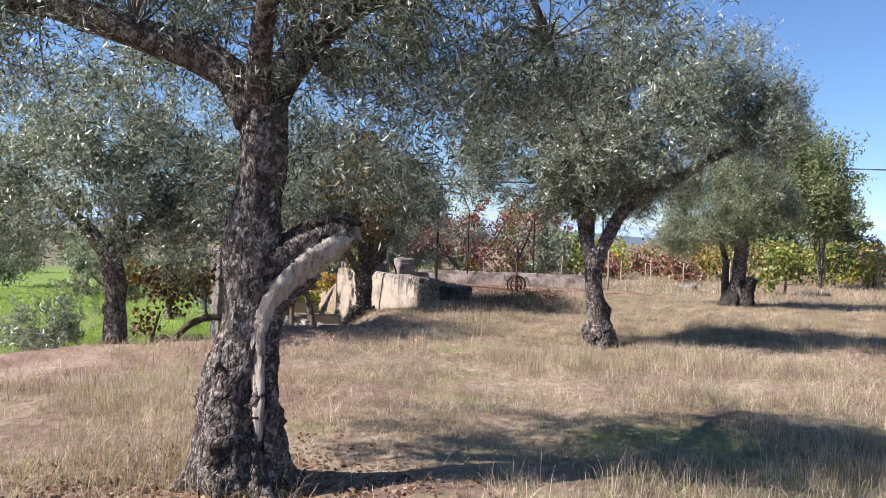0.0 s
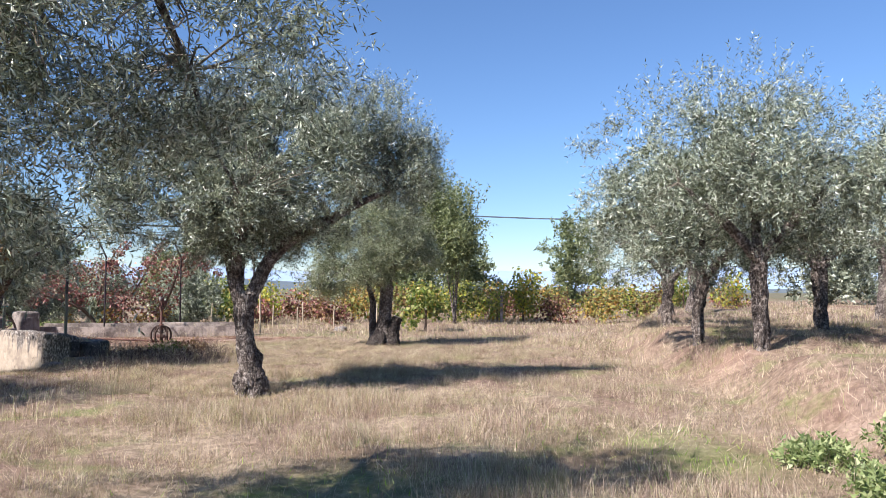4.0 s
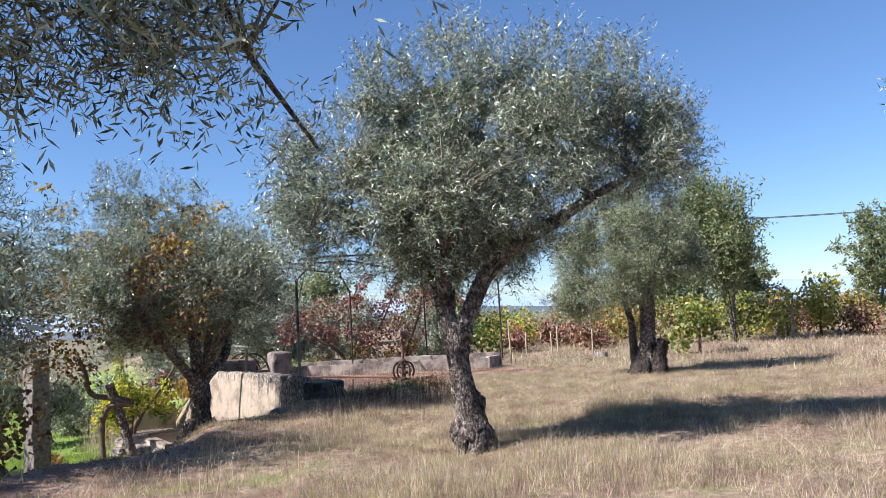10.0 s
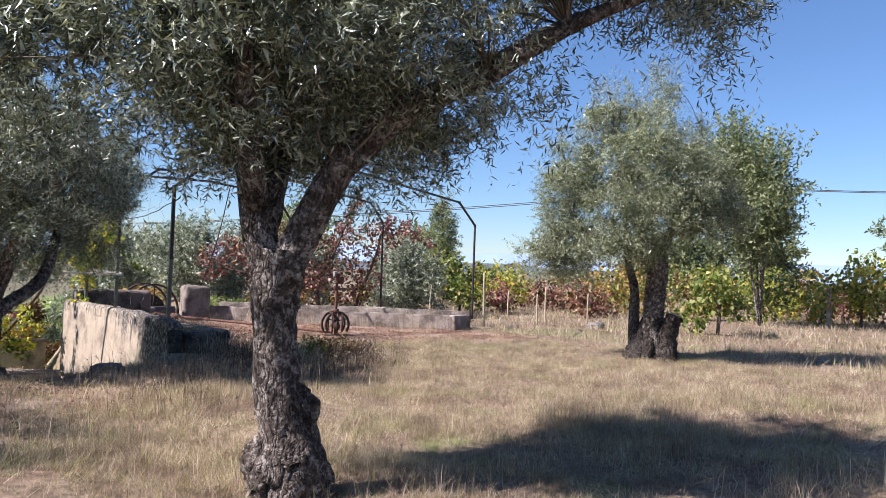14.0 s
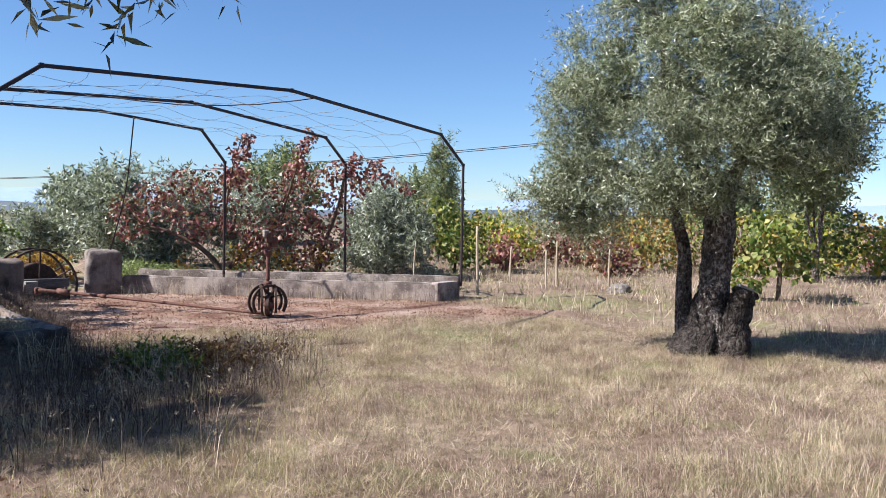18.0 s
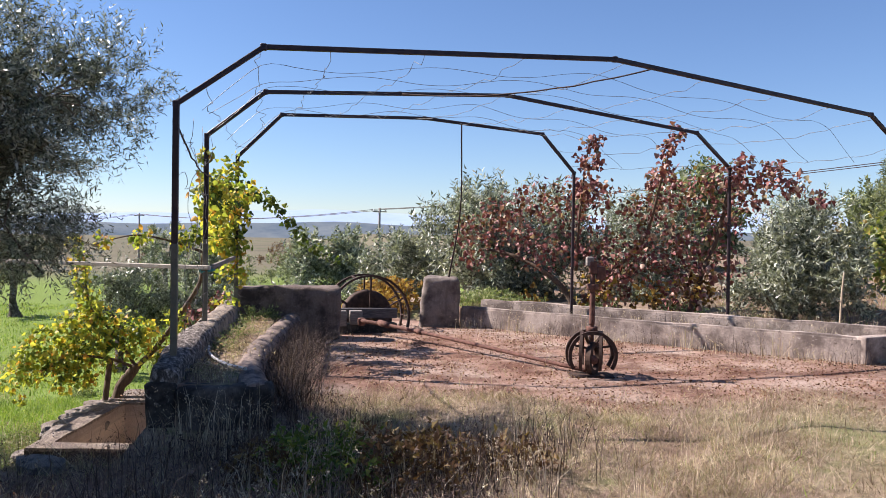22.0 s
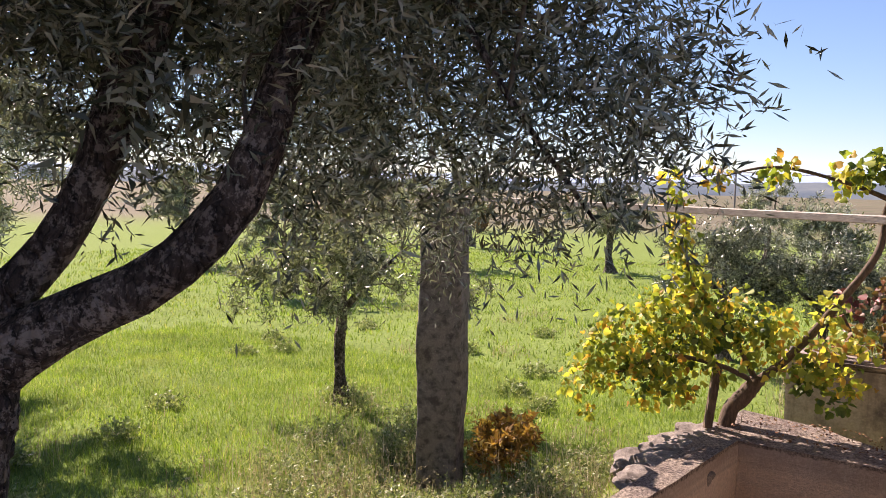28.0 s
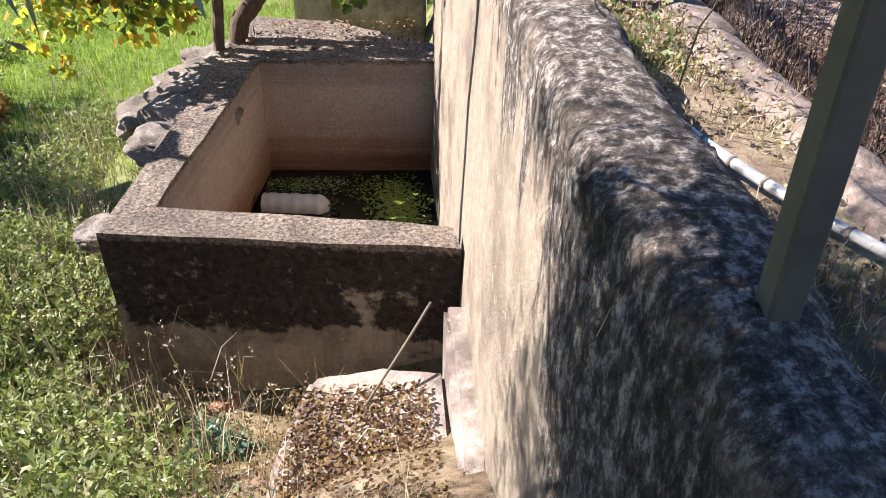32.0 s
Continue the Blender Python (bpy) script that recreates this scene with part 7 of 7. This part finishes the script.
# ---- fence stakes, wires and poles ----
for k, (x, y, h, r) in enumerate(((9.7, 2.65, 1.45, 0.03), (12.2, 3.0, 0.9, 0.025), (13.0, 3.4, 1.1, 0.028), (14.0, 2.6, 0.95, 0.025), (12.6, 4.6, 0.9, 0.025), (15.6, 1.6, 1.0, 0.028), (10.6, 6.0, 1.0, 0.02))):
    s = thing("fence_stake", (x, y, zg(x, y)), "thin weathered wooden stake in the dry grass", "stake", "fence stakes")
    part("stake", tube("stake", [(0, 0, -0.2), (0.01 * (k - 3), 0.01, h * 0.5), (0.02 * (k - 3), 0.0, h)], [r, r * 0.95, r * 0.8], 8, 6, 0.08, k), WOOD_POST, s)
for k, (x, y) in enumerate(((26.5, 6.2), (21.5, 8.4), (31.0, 3.0), (35, -1.5), (23.5, -0.5))):
    s = thing("concrete_post", (x, y, zg(x, y)), "pale concrete vineyard post", "post", "vineyard posts")
    part("post", block("post", (0.12, 0.12, 1.55), 0.01, 1), CONC_LOW, s, m=pose(0, 0, -0.15))


def power_pole(at, h, label):
    p = thing("utility_pole", (*at, zg(*at)), label, "utility pole", "utility poles")
    part("pole", tube("pole", [(0, 0, -0.3), (0, 0, h)], [0.13, 0.09], 10, 4), WOOD_GREY, p)
    arm = part("crossarm", bar("crossarm", (-0.6, 0, h - 0.3), (0.6, 0, h - 0.3), 0.09), WOOD_GREY, p)
    for x in (-0.5, 0, 0.5):
        part("insulator", tube("insulator", [(x, 0, h - 0.26), (x, 0, h - 0.10)], [0.03, 0.04], 8, 2), PVC, arm)
    return p


POLES = ((41.7, 14.0, 7.4), (6.7, 61.0, 6.2), (-20.0, 95.0, 6.6), (-50.0, 130.0, 6.6), (62.0, -22.0, 7.4))
for x, y, h in POLES:
    power_pole((x, y), h, "weathered wooden utility pole with crossarm")
line = thing("power_line", (0, 0, 0), "thin black overhead power lines", "cable")
order = (POLES[4], POLES[0], POLES[1], POLES[2], POLES[3])
for (x0, y0, h0), (x1, y1, h1) in zip(order[:-1], order[1:]):
    for off in (-0.4, 0.4):
        part("wire", tube("wire", sag_wire((x0 + off, y0, zg(x0, y0) + h0 - 0.1), (x1 + off, y1, zg(x1, y1) + h1 - 0.1), 0.7, 1, 0.0), [0.022] * 15, 4, 24), RUST_DARK, line)

# ---- grass, weeds and litter ----
def scatter(n, seed, x0, x1, y0, y1, keep):
    rng = np.random.default_rng(seed)
    x, y = rng.uniform(x0, x1, n), rng.uniform(y0, y1, n)
    k = rng.uniform(0, 1, n) < keep(x, y)
    return rng, np.column_stack([x[k], y[k]])


def tussock(x, y):
    return 0.5 + 0.25 * np.sin(2.1 * x + 1.3 * np.sin(1.7 * y)) + 0.25 * np.sin(2.6 * y + 1.1 * np.sin(2.3 * x) + 1)


def dry_keep(x, y):
    g, d, f = cover(x, y)
    bare = np.where((x > -0.5) & (x < 1.0) & (y > -0.8) & (y < 6), 0, 1)
    chan = (x - 3.9) * 0.62 + (y - 7.0) * 0.79
    bare = bare * np.where((chan > -0.15) & (chan < 1.0) & (x > 3.3) & (x < 9), 0, 1)
    tank_in = np.where((x > -2.2) & (x < 0) & (y > 1.0) & (y < 7), 0, 1)
    return np.clip((1 - g) * (1 - 0.93 * d) * (0.35 + 0.65 * tussock(x, y)), 0.0, 1) * bare * tank_in


LATTICE = np.random.default_rng(600).uniform(0, 1, (97, 97))


def uneven(x, y, size):
    """Smooth random patches of about the given size, from 0 to 1."""
    u, v = np.asarray(x) / size + 31.7, np.asarray(y) / size + 57.3
    i, j = np.floor(u).astype(int), np.floor(v).astype(int)
    a, b = smooth01(u - i), smooth01(v - j)
    g = lambda p, q: LATTICE[p % 97, q % 97]
    return (g(i, j) * (1 - a) + g(i + 1, j) * a) * (1 - b) + (g(i, j + 1) * (1 - a) + g(i + 1, j + 1) * a) * b


def clumps(x, y):
    return smooth01((0.5 * uneven(x, y, 0.9) + 0.3 * uneven(y, x, 0.33) + 0.2 * uneven(x + y, x - y, 0.14) - 0.34) / 0.32)


def strip(x, y):
    """The middle of the orchard, one on its axis and none six metres off it."""
    return smooth01(1.25 - np.abs(0.785 * (y + 17) - 0.62 * (x + 12.5)) / 6.5)


rng, xy = scatter(1000000, 601, -13.5, 9, -18, 3.5, lambda x, y: dry_keep(x, y) * strip(x, y) * (0.25 + 0.75 * clumps(x, y)))
v = blades(rng, xy, terrain(xy[:, 0], xy[:, 1]) - 0.01, 0.11, 0.0024, 1.1)
tagged(part("dry_grass", fast_mesh("dry_grass", v, 3), DRY_GRASS), "thick dry straw-coloured orchard grass", "grass", kind="stuff")
rng, xy = scatter(640000, 602, -13.5, 9, -18, 3.5, lambda x, y: dry_keep(x, y) * strip(x, y) * clumps(x, y) * smooth01((uneven(x, y, 2.3) - 0.2) / 0.5) * (1 - 0.55 * smooth01((y + 8) / 3)))
v = blades(rng, xy, terrain(xy[:, 0], xy[:, 1]) - 0.01, 0.23 * (1 - 0.3 * smooth01((xy[:, 1] + 9) / 4)), 0.0016, 0.8, 5)
tagged(part("tall_grass", fast_mesh("tall_grass", v, 5), DRY_GRASS), "tall bleached grass stalks in tussocks", "grass", kind="stuff")
rng, xy = scatter(520000, 608, -3.5, 8, -9.5, 1, lambda x, y: dry_keep(x, y) * (0.35 + 0.65 * clumps(x * 1.3, y * 1.3)))
v = blades(rng, xy, terrain(xy[:, 0], xy[:, 1]) - 0.005, 0.065, 0.0024, 1.5)
tagged(part("dry_grass", fast_mesh("dry_grass", v, 3), DRY_GRASS), "short matted dry grass before the platform", "grass", kind="stuff")
rng, xy = scatter(360000, 607, -14, 14, -20, 5, lambda x, y: dry_keep(x, y) * (1 - strip(x, y)) * (0.2 + 0.8 * clumps(x, y)))
v = blades(rng, xy, terrain(xy[:, 0], xy[:, 1]) - 0.01, 0.18, 0.0038, 0.9)
tagged(part("dry_grass", fast_mesh("dry_grass", v, 3), DRY_GRASS), "dry grass along the edges of the orchard", "grass", kind="stuff")
rng, xy = scatter(150000, 603, 9, 40, -20, 16, lambda x, y: dry_keep(x, y) * (0.25 + 0.75 * clumps(x * 0.6, y * 0.6)))
v = blades(rng, xy, terrain(xy[:, 0], xy[:, 1]) - 0.01, 0.22, 0.009, 0.7)
tagged(part("dry_grass", fast_mesh("dry_grass", v, 3), DRY_GRASS), "pale dry grass of the open field", "grass", kind="stuff")


def green_keep(x, y):
    g, d, f = cover(x, y)
    tank_in = np.where((x > -2.0) & (x < 0) & (y > 1.0) & (y < 7), 0, 1)
    return g * (0.5 + 0.5 * tussock(x * 0.7, y * 0.7)) * tank_in


rng, xy = scatter(280000, 604, -13, -0.3, -4, 9, green_keep)
v = blades(rng, xy, terrain(xy[:, 0], xy[:, 1]) - 0.01, 0.10, 0.005, 0.5)
tagged(part("meadow_grass", fast_mesh("meadow_grass", v, 3), GREEN_GRASS), "lush short bright green meadow grass", "grass", kind="stuff")
rng, xy = scatter(150000, 605, -30, 3, -2, 34, lambda x, y: green_keep(x, y) * np.where((x > -13) & (y < 9), 0, 1))
v = blades(rng, xy, terrain(xy[:, 0], xy[:, 1]) - 0.01, 0.12, 0.014, 0.5)
tagged(part("meadow_grass", fast_mesh("meadow_grass", v, 3), GREEN_GRASS), "green meadow grass of the lower field", "grass", kind="stuff")
rng, xy = scatter(130000, 606, -11, 12, -17, 3, lambda x, y: np.where(y < np.interp(x, [-14, -9, -4.2, -0.6], [-7.0, -5.8, -4.2, -1.8]), green_keep(x, y), 0))
v = blades(rng, xy, terrain(xy[:, 0], xy[:, 1]) - 0.01, 0.085, 0.006, 0.8)
tagged(part("green_grass", fast_mesh("green_grass", v, 3), GREEN_GRASS), "low green weeds among the dry grass", "grass", kind="stuff")


def weed_clump(at, label, n, r, h, mat, seed, size=0.05, name="weed_clump", z=None):
    rng = np.random.default_rng(seed)
    c = thing(name, (*at, zg(*at) if z is None else z), label, "weed", "weeds")
    a, d = blob_points(rng, [(0, 0, h * 0.3, r), (r * 0.5, 0, h * 0.45, r * 0.7), (-r * 0.4, r * 0.4, h * 0.5, r * 0.6)], n, 0.2)
    a[:, 2] = np.abs(a[:, 2]) * h / max(h, r)
    w = unit(d + np.array([0, 0, 0.7]) + rng.normal(size=(n, 3)) * 0.5)
    part("foliage", fast_mesh("foliage", spray_leaves(rng, a, w, 0.12, 7, size * 1.15, 0.26, 0.1, 0.9, True), 3), mat, c, kind="stuff")
    m = max(12, n // 8)
    part("stem_tuft", fast_mesh("stem_tuft", blades(rng, rng.normal(size=(m, 2)) * r * 0.45, np.zeros(m) - 0.02, max(h, r) * 0.8, 0.0024, 0.5, 5), 5), DRY_STALK, c, "thin pale stems", "stuff")
    return c


def stalk_clump(at, label, n, h, r, mat, seed, z=None, name="dry_weed", lean=0.45):
    rng = np.random.default_rng(seed)
    c = thing(name, (*at, zg(*at) if z is None else z), label, "weed", "weeds")
    xy = rng.normal(size=(n, 2)) * r
    part("stalk_tuft", fast_mesh("stalk_tuft", blades(rng, xy, np.zeros(n) - 0.03, h, 0.0026, lean, 5), 5), mat, c, kind="stuff")
    k = n // 4
    tip = np.column_stack([rng.normal(size=(k, 2)) * r * 1.3, h * rng.uniform(0.3, 0.9, k)])
    part("seed_spray", fast_mesh("seed_spray", spray_leaves(rng, tip, unit(rng.normal(size=(k, 3)) + np.array([0, 0, 1.2])), h * 0.22, 8, 0.018, 0.25, 0.1), 4), mat, c, kind="stuff")
    return c


for k, (x, y) in enumerate(((-3.4, -17.2), (-4.3, -17.5), (-3.9, -16.4), (-5.0, -17.0))):
    weed_clump((x, y), "bright green leafy mallow weeds", 260, 0.35, 0.22, WEED, 700 + k, 0.06)
for k, (x, y) in enumerate(((1.25, -2.05), (1.75, -2.2), (0.9, -1.9), (2.1, -1.5), (2.5, -1.9), (1.8, -1.7))):
    weed_clump((x, y), "low dark bramble in the shade of the wall", 170 if k < 2 else 90, 0.36 if k < 2 else 0.26, 0.34 if k < 2 else 0.18, VINE_GREEN if k == 0 else VINE_BROWN, 710 + k, 0.045, "bramble")
for k, (x, y) in enumerate(((1.0, 0.2), (1.0, 0.6), (0.98, 1.0), (0.98, 1.4), (1.0, 1.8), (1.0, 2.3), (1.05, 2.8), (1.08, 3.3), (1.12, 3.8))):
    stalk_clump((x, y), "dry purplish-brown brushwood against the channel wall", 210, 0.46, 0.12, BRUSH, 720 + k, 0.0, "brushwood", 0.95)
for k, (x, y, h) in enumerate(((-2.2, 1.9, 0.5), (-2.5, 2.6, 0.55), (-2.4, 3.4, 0.5), (-1.6, 1.5, 0.45), (-2.6, 1.2, 0.5), (-3.1, 2.3, 0.6), (-1.3, 0.9, 0.4), (-3.4, 1.4, 0.5), (-2.0, 0.6, 0.4), (-2.7, 4.3, 0.45), (-4.2, 2.6, 0.5), (-4.6, 4.6, 0.5), (-2.1, 2.2, 0.35), (-2.9, 3.0, 0.5), (-2.8, 1.8, 0.5), (-3.6, 3.0, 0.4), (-2.4, 5.0, 0.35), (-3.0, 4.0, 0.4))):
    stalk_clump((x, y), "greyish dry weeds below the tank", 200, h * 0.9, 0.26, DRY_STALK, 740 + k)
    weed_clump((x - 0.25, y - 0.1), "small-leaved green weeds below the tank", 330, 0.36, 0.32, WEED, 760 + k, 0.036)
for k, (x, y) in enumerate(((-3.4, 3.5), (-3.2, 2.9), (-3.8, 3.9), (-2.9, 2.4), (-3.0, 1.6), (-2.5, 1.5))):
    weed_clump((x, y), "bright green leafy weeds below the tank", 420, 0.34, 0.3, WEED, 1400 + k, 0.03)
for k, (x, y, h) in enumerate(((-4.9, 3.2, 0.4), (-3.1, 3.6, 0.4), (-5.2, 4.7, 0.35), (-5.6, 3.2, 0.35), (-3.9, 2.85, 0.4), (-4.6, 3.7, 0.3), (-5.9, 4.2, 0.3), (-6.6, 5.6, 0.3), (-3.2, 5.0, 0.35), (-5.0, 2.6, 0.35), (-5.5, 5.4, 0.3), (-4.3, 3.2, 0.35))):
    stalk_clump((x, y), "greyish dry weeds round the pillar", 170, h, 0.36, DRY_STALK, 1700 + k)
    weed_clump((x + 0.2, y + 0.1), "grey-green leafy weeds round the pillar", 200, 0.42, h * 0.8, WEED, 1720 + k, 0.036)
for k, (x, y) in enumerate(((-3.26, 2.46), (-2.98, 2.68), (-2.51, 2.56), (-2.36, 2.82), (-3.5, 3.17), (-2.88, 2.96), (-2.7, 3.2), (-3.77, 2.98), (-3.1, 2.2), (-3.5, 2.7), (-3.2, 3.1))):
    weed_clump((x, y), "dense small-leaved bluish green weeds below the tank", 380, 0.30, 0.26, WEED, 1760 + k, 0.034)
for k, (x, y) in enumerate(((-1.5, 1.98), (-0.95, 2.02), (-1.25, 1.9))):
    stalk_clump((x, y), "pale dry weed at the foot of the tank", 26, 0.42, 0.07, DRY_GRASS, 790 + k)
for k, (x, y) in enumerate(((0.30, 4.45), (0.55, 4.55), (0.25, 3.9), (0.22, 2.6), (0.26, 1.5))):
    weed_clump((x, y), "grey-green weed growing in the channel", 60, 0.10, 0.32 if k < 2 else 0.12, WEED, 800 + k, 0.035, z=0.25)
for k, (x, y) in enumerate(((-3.92, 4.95), (-3.78, 5.1), (-3.8, 4.75))):
    weed_clump((x, y), "orange autumn bramble beside the pillar", 95, 0.22, 0.80, VINE_ORANGE, 810 + k, 0.075, "bramble")
for k, (x, y) in enumerate(((4.2, 7.9), (5.0, 7.3), (6.2, 6.6), (7.4, 5.7), (4.6, 8.4))):
    weed_clump((x, y), "bright green weeds behind the trough wall", 200, 0.4, 0.25, WEED, 815 + k, 0.05)
for k, (x, y) in enumerate(((-3.0, -5.2), (-2.4, -4.8), (-1.8, -4.2), (-1.2, -3.6), (-0.6, -3.0), (-3.6, -5.8), (-1.5, -5.0), (-0.9, -2.4), (-4.3, -6.2), (0.2, -2.6), (-2.0, -3.6), (-0.2, -3.9), (0.6, -3.2), (-5.2, -7.0), (-3.2, -4.2), (-6.0, -7.6), (1.0, -4.4))):
    stalk_clump((x, y), "tall dry weed stalks on the bank", 110 if x > -1.4 else 60, 0.36, 0.36, BRUSH if x > -2.2 and k % 4 else DRY_GRASS, 830 + k)


rng = np.random.default_rng(950)
for k in range(46):
    x, y = rng.uniform(-11, -1.5), rng.uniform(0.5, 16)
    if x > -2.6 and y < 7:
        continue
    if k % 3:
        weed_clump((x, y), "darker green tuft in the meadow", 90, 0.22, 0.14, WEED, 950 + k, 0.05)
    else:
        stalk_clump((x, y), "pale dry tuft in the green meadow", 110, 0.22, 0.20, DRY_STALK, 950 + k)
for k, (x, y) in enumerate(((0.6, 8.6), (1.6, 8.9), (-0.3, 9.4), (2.6, 8.4))):
    weed_clump((x, y), "low bramble with red and orange autumn leaves", 260, 0.55, 0.55, VINE_ORANGE if k % 2 else VINE_BROWN, 870 + k, 0.09, "bramble")


def leaf_litter(name, n, seed, x0, x1, y0, y1, keep, size, mat, label, z=None):
    rng, xy = scatter(n, seed, x0, x1, y0, y1, keep)
    m = len(xy)
    zz = terrain(xy[:, 0], xy[:, 1]) if z is None else np.full(m, z)
    p = np.column_stack([xy, zz + rng.uniform(0.004, 0.02, m)])
    d = unit(rng.normal(size=(m, 3)) * np.array([1, 1, 0.25]))
    s = unit(np.cross(d, rng.normal(size=(m, 3)) * np.array([0.3, 0.3, 1]))) * size * 0.3
    sz = size * rng.uniform(0.5, 1.2, (m, 1))
    tagged(part(name, fast_mesh(name, np.stack([p, p + d * sz * 0.5 + s, p + d * sz, p + d * sz * 0.5 - s], 1), 4), mat), label, "litter", kind="stuff")


def yard(x, y):
    g, d, f = cover(x, y)
    return np.where((x > 0.9) & (y > -0.6), d, 0) * (0.3 + 0.7 * tussock(x * 1.7, y * 1.3))


leaf_litter("leaf_litter", 34000, 901, 0.9, 9, -0.6, 6.8, yard, 0.034, LITTER, "rust-brown fallen leaves on the platform")
leaf_litter("leaf_litter", 9000, 902, -12.3, -9.0, -14.0, -11.0, lambda x, y: np.exp(-((x + 10.8) ** 2 + (y + 12.6) ** 2) / 1.4), 0.05, LITTER, "brown leaf litter at the foot of the old olive")
for k in range(14):
    q = A0.lerp(A1, (k + 0.5) / 14)
    stalk_clump((q.x - 0.12, q.y - 0.14), "dry weeds along the foot of the trough wall", 45, 0.22 + 0.08 * (k % 3), 0.14, (DRY_STALK, BRUSH, DRY_GRASS)[k % 3], 1300 + k, 0.0)
    q = q + nrmw * (0.42 + 0.1 * (k % 2))
    stalk_clump((q.x, q.y), "dead brush lying in the trough", 70, 0.26, 0.16, BRUSH if k % 2 else DRY_STALK, 1320 + k, 0.2, "dead_brush")
leaf_litter("leaf_litter", 9000, 906, 3.4, 9.0, 2.2, 7.4, lambda x, y: np.where(((x - A0.x) * nrmw.x + (y - A0.y) * nrmw.y > 0.2) & ((x - A0.x) * nrmw.x + (y - A0.y) * nrmw.y < 0.56), 0.9, 0.0), 0.06, VINE_BROWN, "fallen vine leaves lying in the trough", 0.2)
leaf_litter("leaf_litter", 14000, 905, -7.5, -0.4, -7.5, 0.6, lambda x, y: 0.75 * smooth01((y + 4.9 - 0.3 * x) / 1.5) * (0.3 + 0.7 * tussock(x * 1.5, y * 1.5)), 0.045, LITTER, "brown leaf litter on the bank below the olive")
rng = np.random.default_rng(1200)
for k in range(16):
    x, y = rng.uniform(-2.9, -0.5), rng.uniform(-1.9, 0.3)
    s = rng.uniform(0.10, 0.24)
    r = thing("field_stone", (x, y, zg(x, y) + s * 0.1), "grey field stone on the bank below the wall", "stone", "stones on the bank", rz=41 * k)
    part("stone", rock("stone", s * 1.2, s, s * 0.6, 80 + k, 2), STONE, r)
weed_clump((-1.47, 1.85), "blue-green leafy rosette below the tank", 60, 0.10, 0.10, TEAL_LEAF, 1600, 0.06)
shard = thing("brick_shard", (-1.52, 2.38, zg(-1.52, 2.38)), "broken red brick shard at the tank foot", "brick", rz=15)
part("shard", rock("shard", 0.10, 0.05, 0.05, 91, 2), RUST_BRICK, shard)
leaf_litter("leaf_litter", 6500, 907, -1.9, -0.4, -0.2, 2.3, lambda x, y: np.full_like(x, 0.85), 0.028, VINE_BROWN, "dark brown leaf litter round the step")
# Real litter, thickened so its dark brown also stands in for olive shade.
leaf_litter("leaf_litter", 5800, 903, -1.05, -0.42, 0.5, 1.75, lambda x, y: np.clip(1.7 - 0.7 * (y - 0.3), 0.3, 1), 0.028, VINE_BROWN, "brown fallen leaves on the concrete step, dense to stand for shade", -1.285)
leaf_litter("leaf_litter", 500, 904, -1.7, -0.25, 5.0, 5.7, lambda x, y: np.full_like(x, 0.8), 0.035, LITTER, "brown fallen leaves on the coping slab", RIM + 0.03)
for k, (x, y) in enumerate(((0.4, -1.2), (0.9, -0.9), (1.4, -0.8), (0.7, -1.6), (1.3, -2.0), (2.2, -2.2), (0.2, -2.5), (2.8, -1.6))):
    stalk_clump((x, y), "tangled dead weeds before the wall end", 150, 0.42, 0.22, BRUSH if k % 4 else DRY_STALK, 1000 + k, None, "dead_brush")
rng = np.random.default_rng(1500)
for k in range(24):
    x, y = rng.uniform(-0.1, 2.8), rng.uniform(-3.7, -0.9)
    stalk_clump((x, y), "low dead brush in the shade", 130, 0.24, 0.26, BRUSH if k % 4 else DRY_STALK, 1500 + k, None, "dead_brush", 0.9)
for k, (x, y) in enumerate(((0.30, 1.7), (0.30, 2.1), (0.33, 2.8), (0.38, 3.4))):
    weed_clump((x, y), "small grey-green weed in the channel", 24, 0.13, 0.09, WEED, 1540 + k, 0.025, z=0.32)
for k, (x, y) in enumerate(((0.20, 0.2), (0.22, 1.5), (0.36, 1.8), (0.28, 2.4), (0.40, 3.1), (0.36, -0.1), (0.44, 3.8), (0.2, 1.7), (0.40, 1.05), (0.3, 1.45), (0.22, 2.1), (0.36, 2.7), (0.14, 0.35))):
    stalk_clump((x, y), "pale dry grass tuft in the channel", 230, 0.10, 0.11, DRY_GRASS, 1020 + k, 0.33, "grass_tuft")
for k, (x, y) in enumerate(((-0.9, 8.4), (-0.5, 8.9), (-1.3, 9.0))):
    stalk_clump((x, y), "tall tan dead weeds behind the tank", 260, 1.1, 0.25, DRY_STALK, 1040 + k)
rng = np.random.default_rng(1050)
for k in range(60):
    a, d = rng.uniform(-0.75, 1.3), rng.uniform(45, 170)
    x, y = d * math.sin(a), d * math.cos(a)
    s = 0.5 + d / 120
    bl = [(rng.uniform(-1, 1) * s, rng.uniform(-1, 1) * s, s * f, s * 0.7) for f in (0.4, 0.7, 1.0, 0.8)]
    bush((x, y), "low shrub scattered over the far field", bl, 90, 1060 + k, (OLIVE_FAR, OAK, VINE_BROWN)[k % 3], 0.3, 8, 0.6, "field_shrub", "shrub", "shrubs of the far field", 1)
